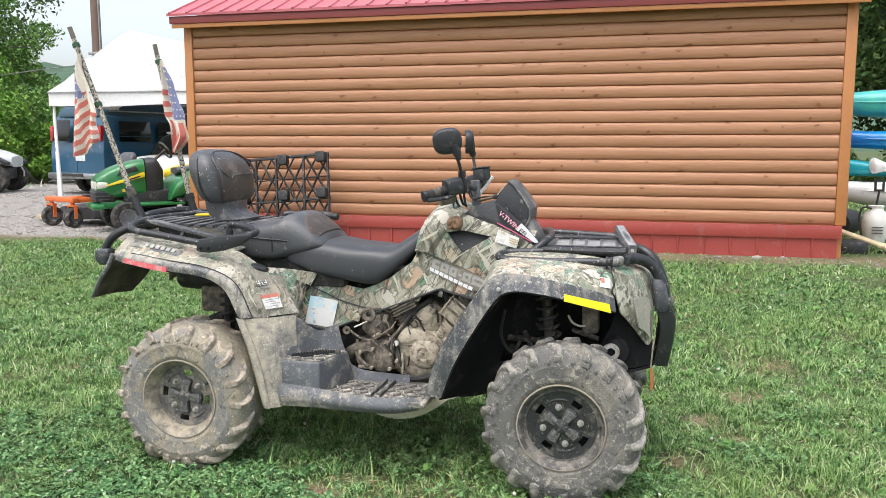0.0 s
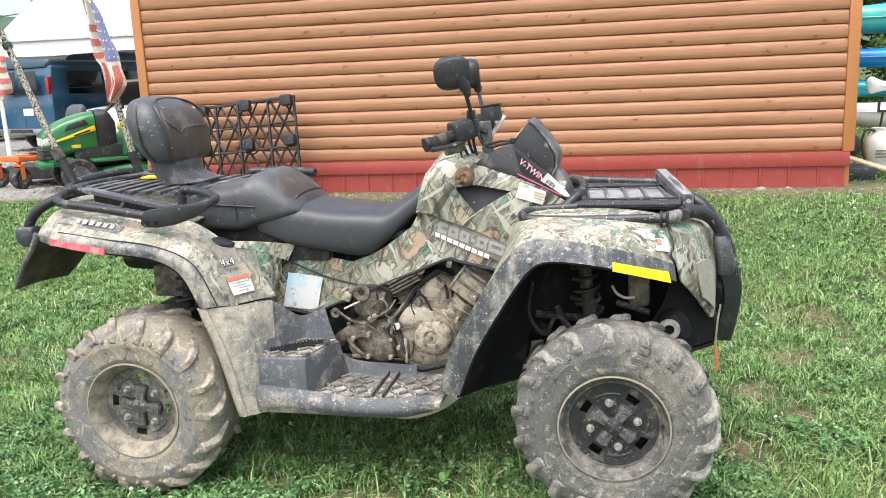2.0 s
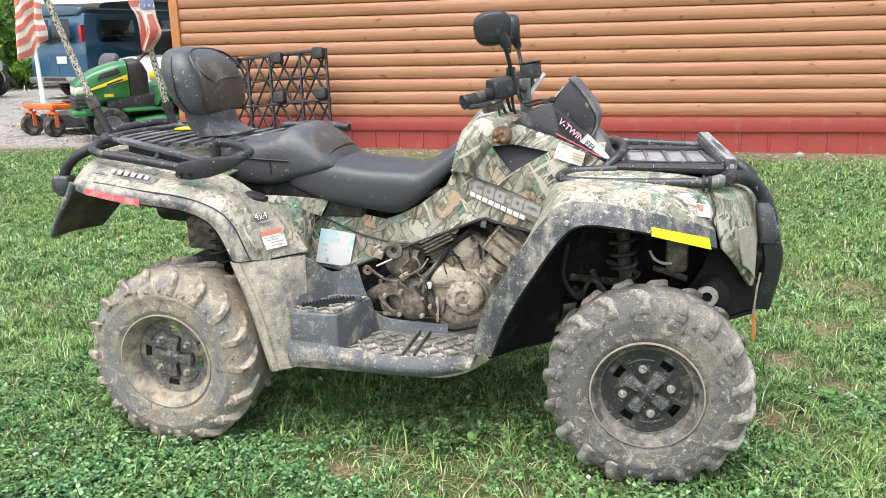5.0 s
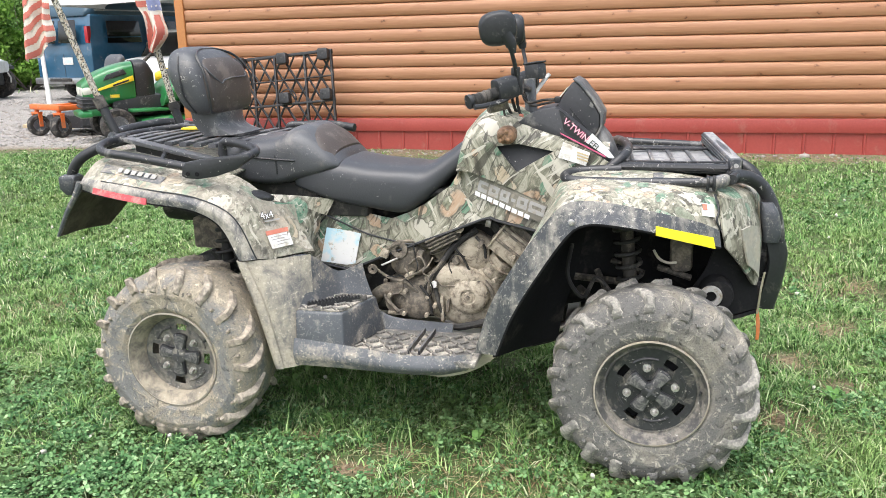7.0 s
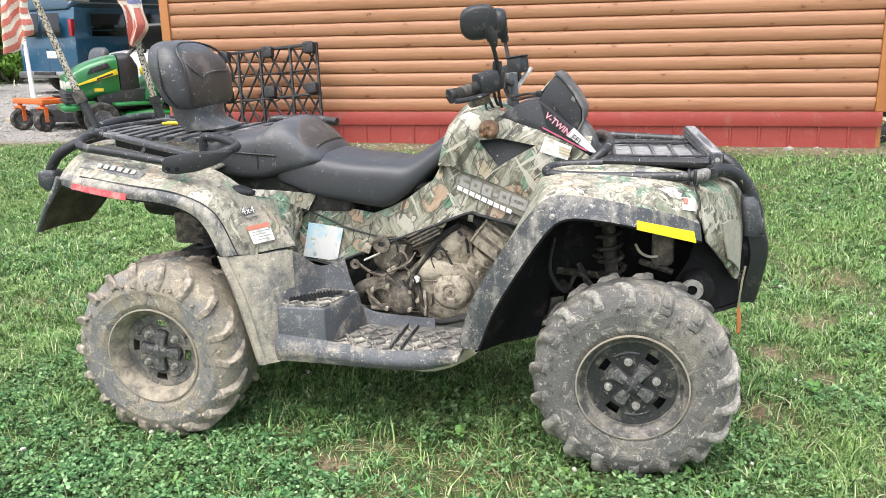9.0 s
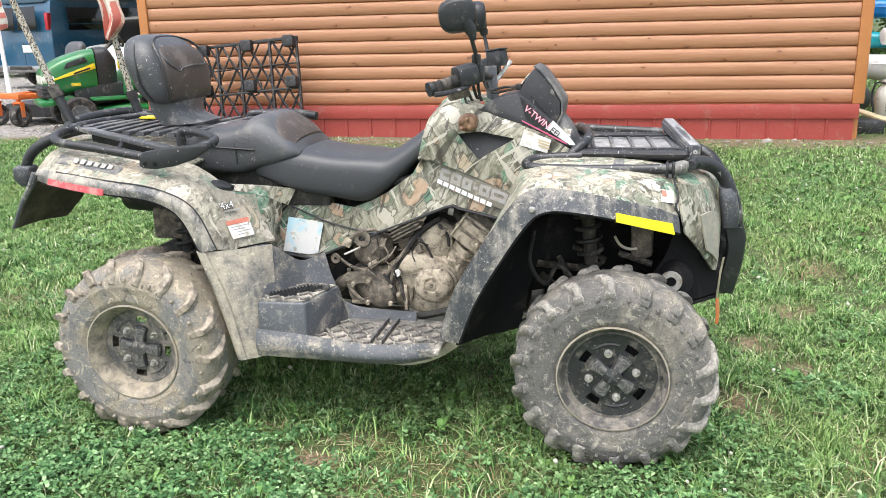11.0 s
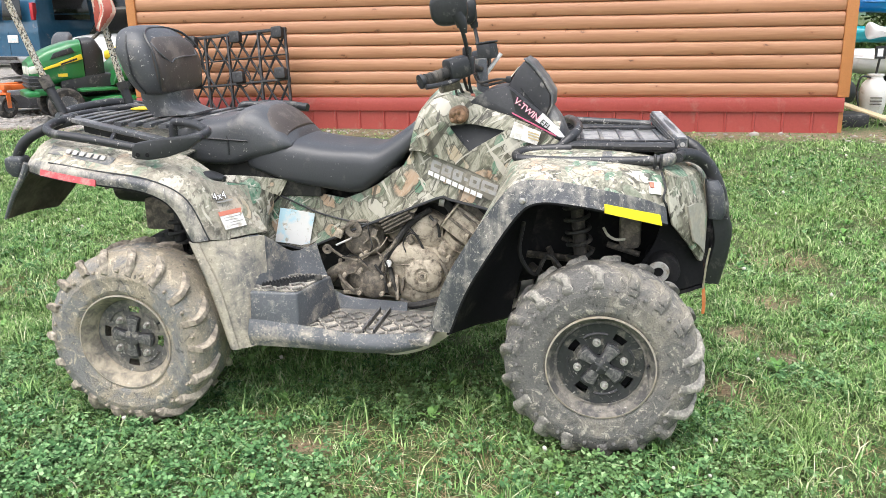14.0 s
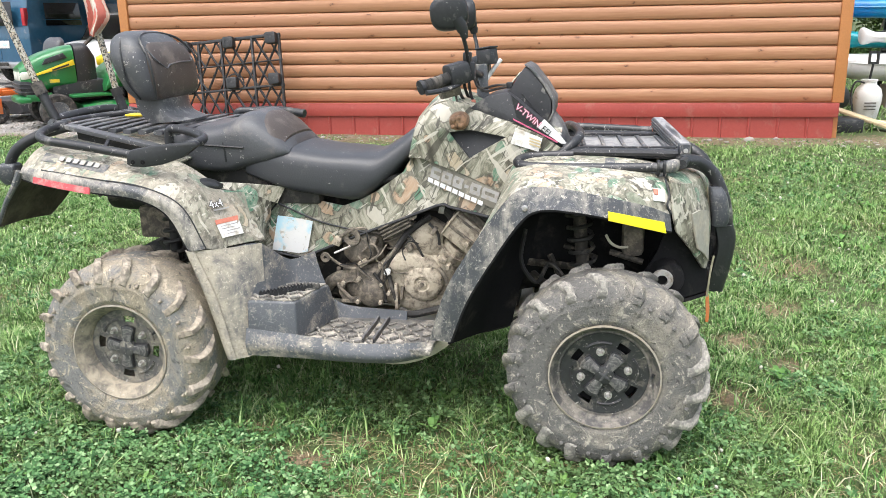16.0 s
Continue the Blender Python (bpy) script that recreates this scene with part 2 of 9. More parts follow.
def camo_material(name="camo_plastic", cover=0.5, low=0.56):
    """Leaf and bark camouflage print; cover: how strongly the dried mud hides it, low: how much of it."""
    k = Nodes(name)

    def shifted(scale, amount, detail):
        """The coordinates, bent by a noise."""
        n = k.t.nodes.new("ShaderNodeTexNoise")
        n.inputs["Scale"].default_value, n.inputs["Detail"].default_value = scale, detail
        k.set(n.inputs["Vector"], k.co)
        small = k.t.nodes.new("ShaderNodeVectorMath")
        small.operation = "SCALE"
        small.inputs["Scale"].default_value = amount
        k.t.links.new(n.outputs["Color"], small.inputs[0])
        add = k.t.nodes.new("ShaderNodeVectorMath")
        add.operation = "ADD"
        k.set(add.inputs[0], k.co)
        k.t.links.new(small.outputs[0], add.inputs[1])
        return add.outputs[0]

    bent, jagged = shifted(5, 0.05, 2), shifted(26, 0.035, 4)
    # bark and stalks: long straight strokes leaning two ways, in patches
    tones = ((0.30, (0.035, 0.032, 0.025)), (0.37, (0.13, 0.12, 0.09)), (0.43, (0.25, 0.245, 0.185)), (0.485, (0.43, 0.405, 0.325)), (0.53, (0.30, 0.29, 0.225)), (0.575, (0.15, 0.155, 0.11)), (0.62, (0.32, 0.295, 0.23)), (0.68, (0.48, 0.455, 0.385)))
    one = k.ramp(k.noise(1.0, 6, 0.62, 0.2, k.scaled(26, 26, 3.2, bent, (0, -0.66, 0.15))), *tones)
    two = k.ramp(k.noise(1.0, 6, 0.62, 0.2, k.scaled(23, 23, 3.6, bent, (0.1, 0.38, 0))), *tones)
    c = k.mix(k.ramp(k.noise(6.5, 3, 0.5, 0.6), (0.50, 0.0), (0.52, 1.0)), one, two)
    streak = k.noise(1.0, 4, 0.65, 0, k.scaled(60, 60, 7, bent, (0, -0.62, 0.15)))
    # leaves in clusters, large to small: green, rust, cream, dark
    for sc, rot, keep, reach in (((11, 11, 5.8), (0.3, -0.7, 0.5), 0.58, 0.48), ((17, 17, 8.5), (0.1, 0.75, 0.9), 0.54, 0.45), ((27, 27, 13), (0.6, -0.4, 0.2), 0.48, 0.44)):
        leaf_co = k.scaled(*sc, jagged, rot)
        tone = k.axis(0, k.cells(1.0, "Color", leaf_co))
        size = k.cells(1.0, "Distance", leaf_co)
        leaf = k.ramp(tone, (0.0, (0.065, 0.195, 0.12)), (0.11, (0.45, 0.30, 0.195)), (0.21, (0.50, 0.475, 0.405)), (0.33, (0.05, 0.046, 0.036)), (0.38, (0.135, 0.165, 0.11)), (0.47, (0.52, 0.42, 0.29)), (0.55, (0.24, 0.225, 0.17)), mode="CONSTANT")
        leaf = k.mix(k.ramp(streak, (0.46, 0.0), (0.60, 0.7)), leaf, k.mix(0.55, leaf, (0.55, 0.52, 0.43)))
        leaf = k.mix(k.ramp(streak, (0.34, 0.8), (0.43, 0.0)), leaf, k.mix(0.75, leaf, (0.05, 0.045, 0.035)))
        chosen = k.ramp(tone, (0.0, 1.0), (keep, 0.0), mode="CONSTANT")
        c = k.mix(k.math("MULTIPLY", k.ramp(size, (reach - 0.05, 0.0), (reach - 0.02, 0.7), (reach + 0.05, 0.0)), chosen), c, (0.05, 0.045, 0.035))
        c = k.mix(k.math("MULTIPLY", k.math("MULTIPLY", k.ramp(size, (reach - 0.06, 1.0), (reach - 0.02, 0.0)), chosen), 0.88), c, leaf)
    # thin twigs and grass stems across it all
    for rot, sc, tint in (((0, -0.75, 0), (15, 15, 1.3), (0.04, 0.037, 0.028)), ((0, 0.55, 0.3), (18, 18, 1.7), (0.60, 0.57, 0.48)), ((0, -0.35, 0.2), (26, 26, 2.2), (0.05, 0.046, 0.035)), ((0, -0.95, 0.1), (30, 30, 2.6), (0.62, 0.59, 0.51))):
        stem = k.noise(2.0, 3, 0.55, 0.15, k.scaled(*sc, bent, rot))
        c = k.mix(k.ramp(stem, (0.62, 0.0), (0.64, 0.8)), c, tint)
    dust = k.ramp(k.noise(7, 9, 0.7, 0.5), (low, 0.0), (low + 0.2, cover))
    c = k.mix(dust, c, k.mix(k.noise(60, 5, 0.75), (0.25, 0.225, 0.18), (0.44, 0.40, 0.325)))
    crumb = k.noise(95, 5, 0.7, 0.6)
    c = k.mix(k.math("MULTIPLY", k.ramp(crumb, (0.58, 0.0), (0.63, 0.85)), k.ramp(k.noise(5, 4), (0.45, 0.0), (0.6, 0.4 + 0.6 * cover))), c, (0.52, 0.47, 0.385))
    c = k.mix(k.math("MULTIPLY", k.ramp(crumb, (0.36, 0.8), (0.41, 0.0)), dust), c, (0.11, 0.095, 0.075))
    return k.done(c, k.math("ADD", k.math("MULTIPLY", dust, 0.5), 0.42), 0, k.math("ADD", k.noise(140, 3), k.math("MULTIPLY", dust, 1.2)), 0.12, 0.003)


def log_material():
    k = Nodes("stained_log_siding")
    shift = k.t.nodes.new("ShaderNodeVectorMath")
    shift.operation = "ADD"
    k.set(shift.inputs[0], k.co)
    k.set(shift.inputs[1], k.t.nodes.new("ShaderNodeObjectInfo").outputs["Location"])
    co = shift.outputs[0]
    grain = k.noise(3.0, 6, 0.6, 0.9, k.scaled(0.9, 9, 16, co))
    c = k.mix(k.ramp(grain, (0.3, 0.0), (0.7, 1.0)), (0.318, 0.143, 0.069), (0.440, 0.227, 0.121))
    c = k.mix(k.ramp(k.noise(0.9, 4, 0.6, 0, k.scaled(0.7, 2, 5, co)), (0.35, 0.0), (0.7, 0.5)), c, (0.47, 0.235, 0.135))
    c = k.mix(k.math("MULTIPLY", k.chance(), 0.28), c, (0.38, 0.185, 0.105))
    # knots: small dark eyes with a split, unevenly strewn
    for fx, fz, share, r0, r1, off in ((2.3, 5.1, 0.30, 0.03, 0.085, 0.0), (4.3, 7.2, 0.16, 0.03, 0.07, 3.7)):
        flat = k.t.nodes.new("ShaderNodeCombineXYZ")
        wob = k.math("MULTIPLY", k.noise(26, 3, 0.6, 0.4, co), 0.05)
        k.set(flat.inputs[0], k.math("ADD", k.math("MULTIPLY", k.math("ADD", k.axis(0, co), wob), fx), off))
        k.set(flat.inputs[1], k.math("ADD", k.math("MULTIPLY", k.math("ADD", k.axis(2, co), wob), fz), off))
        vor = k.t.nodes.new("ShaderNodeTexVoronoi")
        vor.voronoi_dimensions = "2D"
        vor.inputs["Scale"].default_value = 1.0
        k.set(vor.inputs["Vector"], flat.outputs[0])
        pick = k.axis(0, vor.outputs["Color"])
        chosen = k.ramp(pick, (0.0, 1.0), (share, 0.0), mode="CONSTANT")
        halo = k.math("MULTIPLY", k.ramp(vor.outputs["Distance"], (r1, 1.0), (r1 * 2.2, 0.0)), chosen)
        c = k.mix(k.math("MULTIPLY", halo, 0.25), c, (0.30, 0.105, 0.04))
        eye = k.math("MULTIPLY", k.ramp(vor.outputs["Distance"], (r0, 1.0), (r1, 0.0)), chosen)
        eye = k.math("MULTIPLY", eye, k.ramp(k.noise(70, 3, 0.6, 0.8, co), (0.36, 0.15), (0.56, 1.0)))
        c = k.mix(k.math("MULTIPLY", eye, 0.85), c, (0.070, 0.028, 0.013))
    return k.done(c, 0.52, 0, grain, 0.10, 0.006)


# worn spots in the lawn: middle and half widths
BARE = ((-0.15, -0.58, 0.15, 0.08), (-0.40, -0.40, 0.14, 0.07), (-0.02, -0.45, 0.10, 0.05), (1.30, 0.59, 0.12, 0.14), (1.20, 0.02, 0.10, 0.12), (1.48, 0.36, 0.10, 0.12), (1.53, 1.04, 0.16, 0.17), (1.67, 1.67, 0.26, 0.22), (0.95, -0.78, 0.09, 0.04), (-1.35, 0.55, 0.12, 0.07), (1.95, 0.6, 0.09, 0.07))


def ground_material():
    k = Nodes("lawn_soil")
    patch_n = k.noise(0.8, 6, 0.6, 0.5)
    # under the blades, shade of the gaps is put into these dark tones
    soil = k.mix(k.noise(24, 6, 0.7), (0.035, 0.027, 0.017), (0.11, 0.083, 0.055))
    green = k.mix(k.noise(30, 5, 0.7), (0.030, 0.052, 0.013), (0.105, 0.15, 0.045))
    c = k.mix(k.ramp(patch_n, (0.40, 0.6), (0.55, 0.97)), soil, green)
    spots = None
    for cx, cy, rx, ry in BARE:
        px = k.math("DIVIDE", k.math("SUBTRACT", k.axis(0), cx), rx)
        py = k.math("DIVIDE", k.math("SUBTRACT", k.axis(1), cy), ry)
        d = k.math("ADD", k.math("MULTIPLY", px, px), k.math("MULTIPLY", py, py))
        spots = d if spots is None else k.math("MINIMUM", spots, d)
    strip = k.math("MULTIPLY", k.math("ABSOLUTE", k.math("SUBTRACT", k.axis(1), 5.74)), 1.55)
    spots = k.math("MINIMUM", spots, k.math("MULTIPLY", strip, strip))
    worn_soil = k.mix(k.ramp(k.noise(55, 8, 0.8, 0.5), (0.36, 0.0), (0.62, 1.0)), (0.045, 0.031, 0.018), (0.30, 0.215, 0.135))
    worn_soil = k.mix(k.ramp(k.cells(150, "Distance"), (0.16, 0.7), (0.3, 0.0)), worn_soil, (0.36, 0.29, 0.20))
    c = k.mix(k.ramp(k.math("MULTIPLY", k.math("ADD", spots, k.math("MULTIPLY", k.noise(13, 7, 0.8), 3.4)), 0.25), (0.41, 1.0), (0.56, 0.0)), c, worn_soil)
    # gravel yard
    y, x = k.axis(1), k.axis(0)
    edge = k.math("ADD", k.math("SUBTRACT", y, k.math("MULTIPLY", k.math("ADD", x, 4.6), -0.12)), k.math("MULTIPLY", k.noise(1.3, 5, 0.6), 1.3))
    west = k.math("LESS_THAN", x, -4.4)
    yard = k.math("MULTIPLY", k.ramp(k.math("MULTIPLY", k.math("SUBTRACT", edge, 5.9), 1.0), (0.0, 0.0), (0.5, 1.0)), west)
    stone = k.mix(k.axis(0, k.cells(75, "Color")), (0.18, 0.165, 0.15), (0.50, 0.48, 0.45))
    stone = k.mix(k.ramp(k.cells(75, "Distance"), (0.3, 0.0), (0.7, 0.5)), stone, (0.13, 0.115, 0.10))
    c = k.mix(yard, c, stone)
    return k.done(c, 0.95, 0, k.noise(45, 6, 0.7), 0.6, 0.03)


def blade_material(name, stops, rough=0.7):
    """Leaves and blades: a tone for each, uneven patches of lush and dry growth."""
    k = Nodes(name)
    c = k.ramp(k.island(), *stops)
    c = k.mix(k.ramp(k.noise(19, 4, 0.6), (0.40, 0.7), (0.54, 0.0)), c, k.mix(0.65, c, stops[0][1]))
    c = k.mix(k.ramp(k.noise(2.1, 5, 0.6), (0.46, 0.0), (0.66, 0.45)), c, k.mix(0.5, c, (0.24, 0.25, 0.07)))
    return k.done(c, rough, 0, None, Specular_IOR_Level=0.22)


CAMO = camo_material()
CAMO_DUST = camo_material("dust_filmed_camo_plastic", 0.72, 0.47)
CAMO_MUD = camo_material("mud_filmed_camo_plastic", 0.93, 0.405)
LOGS = log_material()
TRIMWOOD = worn("stained_trim_board", (0.42, 0.165, 0.055), (0.55, 0.235, 0.085), None, rough=0.5, big=3)
SOIL = ground_material()
BLACK = worn("black_plastic", (0.014, 0.015, 0.017), (0.032, 0.034, 0.037), (0.20, 0.19, 0.17), 0.08, 0.45, specks=0.25, gloss=0.45)


def plastic_material(name, a, b, mud, low, scratch=0.7, streak=0.0):
    """Blue-black plastic: fine pale scratches, mud film in patches and runs, crumbs. low: the less, the muddier."""
    k = Nodes(name)
    c = k.mix(k.noise(8, 6, 0.65, 0.6), a, b)
    for rot, sc in (((0, 0.6, 0), (150, 150, 7)), ((0, -0.5, 0.2), (130, 130, 8)), ((0, 1.3, 0), (170, 170, 9))):
        c = k.mix(k.ramp(k.noise(1.6, 4, 0.6, 0.8, k.scaled(*sc, None, rot)), (0.635, 0.0), (0.72, scratch)), c, (0.30, 0.30, 0.30))
    film = k.noise(9, 10, 0.74, 0.5)
    if streak:
        film = k.math("ADD", k.math("MULTIPLY", film, 1.0 - streak), k.math("MULTIPLY", k.noise(3.5, 7, 0.65, 0.4, k.scaled(7, 7, 1.5)), streak))
    dust = k.ramp(film, (low, 0.0), (low + 0.13, 0.92))
    c = k.mix(dust, c, k.mix(k.noise(70, 5, 0.75), tuple(0.62 * v for v in mud), tuple(min(1, 1.15 * v) for v in mud)))
    crumb = k.noise(100, 5, 0.75, 0.6)
    c = k.mix(k.math("MULTIPLY", k.ramp(crumb, (0.58, 0.0), (0.64, 0.9)), k.ramp(film, (low - 0.08, 0.15), (low + 0.06, 1.0))), c, tuple(min(1, 1.3 * v) for v in mud))
    c = k.mix(k.math("MULTIPLY", k.ramp(crumb, (0.36, 0.8), (0.42, 0.0)), dust), c, tuple(0.3 * v for v in mud))
    return k.done(c, k.math("ADD", k.math("MULTIPLY", dust, 0.45), 0.38), 0, k.math("ADD", crumb, k.math("MULTIPLY", dust, 0.5)), 0.35, 0.004)


SCUFFED = plastic_material("scuffed_black_plastic", (0.030, 0.034, 0.040), (0.080, 0.086, 0.098), (0.42, 0.39, 0.34), 0.515, 0.6, 0.35)
DUSTY = plastic_material("dusty_grey_plastic", (0.046, 0.052, 0.060), (0.112, 0.121, 0.134), (0.45, 0.41, 0.345), 0.52, 0.5)
MUDPANEL = plastic_material("mud_caked_plastic", (0.07, 0.072, 0.078), (0.20, 0.195, 0.185), (0.50, 0.45, 0.36), 0.40, 0.4, 0.35)
DUSTMUD = plastic_material("mud_filmed_grey_plastic", (0.052, 0.058, 0.066), (0.130, 0.138, 0.150), (0.47, 0.42, 0.34), 0.50, 0.5, 0.3)
TRIMEDGE = plastic_material("dust_streaked_fender_edge", (0.034, 0.038, 0.044), (0.090, 0.096, 0.106), (0.44, 0.41, 0.36), 0.485, 0.8, 0.45)
MUDEDGE = plastic_material("mud_streaked_fender_edge", (0.036, 0.040, 0.046), (0.105, 0.110, 0.118), (0.47, 0.435, 0.37), 0.445, 0.8, 0.40)
LENSHAZE = worn("hazed_muddy_lens", (0.30, 0.28, 0.24), (0.42, 0.40, 0.35), (0.50, 0.44, 0.35), 0.4, 0.45, big=10, specks=0.5)
SUSPENSION = worn("dark_muddy_steel", (0.018, 0.016, 0.014), (0.050, 0.044, 0.036), (0.17, 0.145, 0.11), 0.30, 0.8, big=18, strength=0.6)
TREADMUD = plastic_material("muddy_foot_tread", (0.055, 0.055, 0.055), (0.15, 0.145, 0.135), (0.50, 0.46, 0.39), 0.45, 0.3)
RACK = worn("black_rack_tube", (0.011, 0.012, 0.014), (0.032, 0.033, 0.037), (0.30, 0.29, 0.275), 0.14, 0.40, specks=0.55, gloss=0.55)
# lighter copy of RACK: dust, plus sky sheen put into the base colour
RACKDUST_SHEEN = worn("dusty_sheen_rack_plate", (0.040, 0.042, 0.046), (0.085, 0.088, 0.094), (0.34, 0.33, 0.31), 0.22, 0.42, specks=0.55, gloss=0.6)
VINYL = worn("black_seat_vinyl", (0.030, 0.032, 0.037), (0.052, 0.055, 0.062), (0.20, 0.19, 0.17), 0.02, 0.44, big=4, fine=220, strength=0.12, specks=0.12, gloss=0.55)
VINYL_WORN = worn("worn_seat_vinyl", (0.046, 0.048, 0.054), (0.088, 0.092, 0.100), (0.18, 0.165, 0.15), 0.14, 0.42, big=5, fine=200, strength=0.15, specks=0.35, gloss=0.5)
VINYL_BROWN = worn("faded_brown_vinyl", (0.045, 0.037, 0.033), (0.085, 0.068, 0.06), (0.18, 0.15, 0.13), 0.2, 0.5, big=5, fine=200, strength=0.15, specks=0.35, gloss=0.45)


def tyre_material(name, a, b, mud, low):
    """Scuffed rubber under smears, blotches, grit and crumbs of dried mud."""
    k = Nodes(name)
    c = k.mix(k.noise(9, 5, 0.6, 0.5), a, b)
    smear = k.noise(5, 8, 0.7, 0.9)
    c = k.mix(k.ramp(smear, (low, 0.0), (low + 0.12, 0.85)), c, k.mix(k.noise(60, 4, 0.7), tuple(0.6 * v for v in mud), mud))
    blot = k.noise(24, 8, 0.75, 0.9)
    c = k.mix(k.ramp(blot, (0.56, 0.0), (0.62, 0.8)), c, tuple(min(1, 1.3 * v) for v in mud))
    c = k.mix(k.ramp(blot, (0.35, 0.85), (0.43, 0.0)), c, tuple(0.35 * v for v in a))
    grit = k.noise(190, 4, 0.75)
    c = k.mix(k.ramp(grit, (0.38, 0.5), (0.46, 0.0)), c, tuple(0.4 * v for v in a))
    crumb = k.noise(85, 5, 0.75, 0.6)
    c = k.mix(k.ramp(crumb, (0.60, 0.0), (0.65, 0.8)), c, tuple(min(1, 1.5 * v) for v in mud))
    return k.done(c, 0.82, 0, k.math("ADD", blot, k.math("MULTIPLY", crumb, 0.6)), 0.95, 0.008)


TYRE_CLEAN = tyre_material("dusty_tyre_rubber", (0.095, 0.094, 0.090), (0.21, 0.203, 0.19), (0.36, 0.33, 0.275), 0.47)
TYRE_MUD = tyre_material("muddy_tyre_rubber", (0.155, 0.157, 0.157), (0.285, 0.28, 0.265), (0.47, 0.40, 0.295), 0.42)
LUGMUD = worn("mud_caked_lug", (0.09, 0.08, 0.07), (0.24, 0.205, 0.165), (0.40, 0.345, 0.27), 0.45, 0.9, big=22, strength=0.5)
RIM = worn("black_steel_rim", (0.016, 0.017, 0.018), (0.042, 0.043, 0.046), (0.22, 0.20, 0.17), 0.18, 0.42, big=14, specks=0.5)
LIP = worn("bare_rim_edge", (0.22, 0.20, 0.17), (0.42, 0.38, 0.32), (0.33, 0.28, 0.21), 0.4, 0.6, big=15)
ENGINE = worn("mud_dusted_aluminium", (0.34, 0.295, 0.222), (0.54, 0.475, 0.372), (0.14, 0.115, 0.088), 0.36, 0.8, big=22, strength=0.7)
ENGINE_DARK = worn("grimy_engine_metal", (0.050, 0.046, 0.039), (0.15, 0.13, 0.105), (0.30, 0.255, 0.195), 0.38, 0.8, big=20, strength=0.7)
UNDER = worn("dark_chassis", (0.009, 0.009, 0.009), (0.028, 0.027, 0.025), (0.13, 0.115, 0.095), 0.22, 0.7, big=10)
LINER = worn("black_fender_liner", (0.007, 0.007, 0.008), (0.015, 0.015, 0.016), (0.05, 0.045, 0.04), 0.15, 0.85, gloss=0.2)
SKID = worn("cream_skid_plastic", (0.50, 0.48, 0.38), (0.62, 0.59, 0.48), (0.40, 0.35, 0.27), 0.3, 0.6)
STEEL = worn("zinc_bolt", (0.45, 0.44, 0.42), (0.60, 0.59, 0.57), (0.33, 0.28, 0.22), 0.3, 0.42, 0.6, big=30)
YELLOW = worn("yellow_reflector", (0.85, 0.66, 0.0), (0.92, 0.74, 0.01), None, rough=0.3, big=10, fine=300)
REDREF = worn("red_reflector", (0.45, 0.055, 0.068), (0.54, 0.085, 0.095), (0.42, 0.32, 0.28), 0.26, 0.5, big=16, specks=0.4)
WHITELABEL = worn("paper_label", (0.75, 0.75, 0.72), (0.82, 0.82, 0.80), (0.50, 0.45, 0.36), 0.25, 0.6, big=18)


def sticker_material():
    """White film with soft faded blue print and a worn, peeling edge."""
    k = Nodes("faded_sticker_film")
    c = k.mix(k.noise(30, 4), (0.72, 0.73, 0.72), (0.82, 0.82, 0.80))
    c = k.mix(k.ramp(k.noise(16, 4, 0.55, 0.3), (0.50, 0.0), (0.62, 0.75)), c, (0.40, 0.70, 0.82))
    c = k.mix(k.ramp(k.noise(34, 6, 0.7, 0.3), (0.60, 0.0), (0.66, 0.8)), c, (0.42, 0.38, 0.29))
    return k.done(c, 0.45, 0, k.noise(60, 3), 0.08, 0.002)


STICKER = sticker_material()
BLUELABEL = worn("faded_blue_print", (0.30, 0.58, 0.72), (0.48, 0.72, 0.80), (0.75, 0.76, 0.75), 0.5, 0.6, big=22)
REDLABEL = worn("faded_red_print", (0.55, 0.16, 0.10), (0.62, 0.24, 0.17), None, rough=0.6)
GREYMARK = worn("silver_decal", (0.29, 0.285, 0.27), (0.42, 0.41, 0.39), (0.34, 0.30, 0.24), 0.3, 0.5, big=20)
DARKMARK = worn("dark_decal", (0.05, 0.045, 0.04), (0.11, 0.10, 0.085), (0.25, 0.22, 0.17), 0.25, 0.5, big=20)
OLIVEMARK = worn("olive_decal_film", (0.10, 0.095, 0.075), (0.27, 0.25, 0.20), (0.36, 0.33, 0.26), 0.3, 0.5, big=24)
WHITEMARK = worn("white_decal", (0.72, 0.72, 0.72), (0.82, 0.82, 0.81), None, rough=0.45)
PINKMARK = worn("pink_decal", (0.62, 0.10, 0.22), (0.72, 0.18, 0.30), None, rough=0.45)
PODGREY = worn("dark_grey_pod", (0.030, 0.031, 0.035), (0.055, 0.056, 0.062), (0.25, 0.24, 0.22), 0.12, 0.5, specks=0.35)
PODEDGE = worn("grey_pod_visor", (0.065, 0.068, 0.073), (0.11, 0.115, 0.12), (0.33, 0.31, 0.28), 0.3, 0.5, specks=0.6)
KNOBTAN = worn("brown_filler_cap", (0.22, 0.12, 0.06), (0.36, 0.21, 0.12), (0.08, 0.05, 0.03), 0.35, 0.5, big=25)
KHAKICORD = worn("grey_green_cord", (0.20, 0.20, 0.13), (0.30, 0.29, 0.19), (0.4, 0.36, 0.28), 0.3, 0.8)
ORANGESTRAP = worn("orange_strap", (0.50, 0.14, 0.04), (0.60, 0.20, 0.06), (0.35, 0.25, 0.15), 0.3, 0.8)
SKIRT = worn("red_metal_skirt", (0.30, 0.045, 0.038), (0.38, 0.075, 0.06), (0.36, 0.14, 0.11), 0.15, 0.42, big=2.5, fine=60)
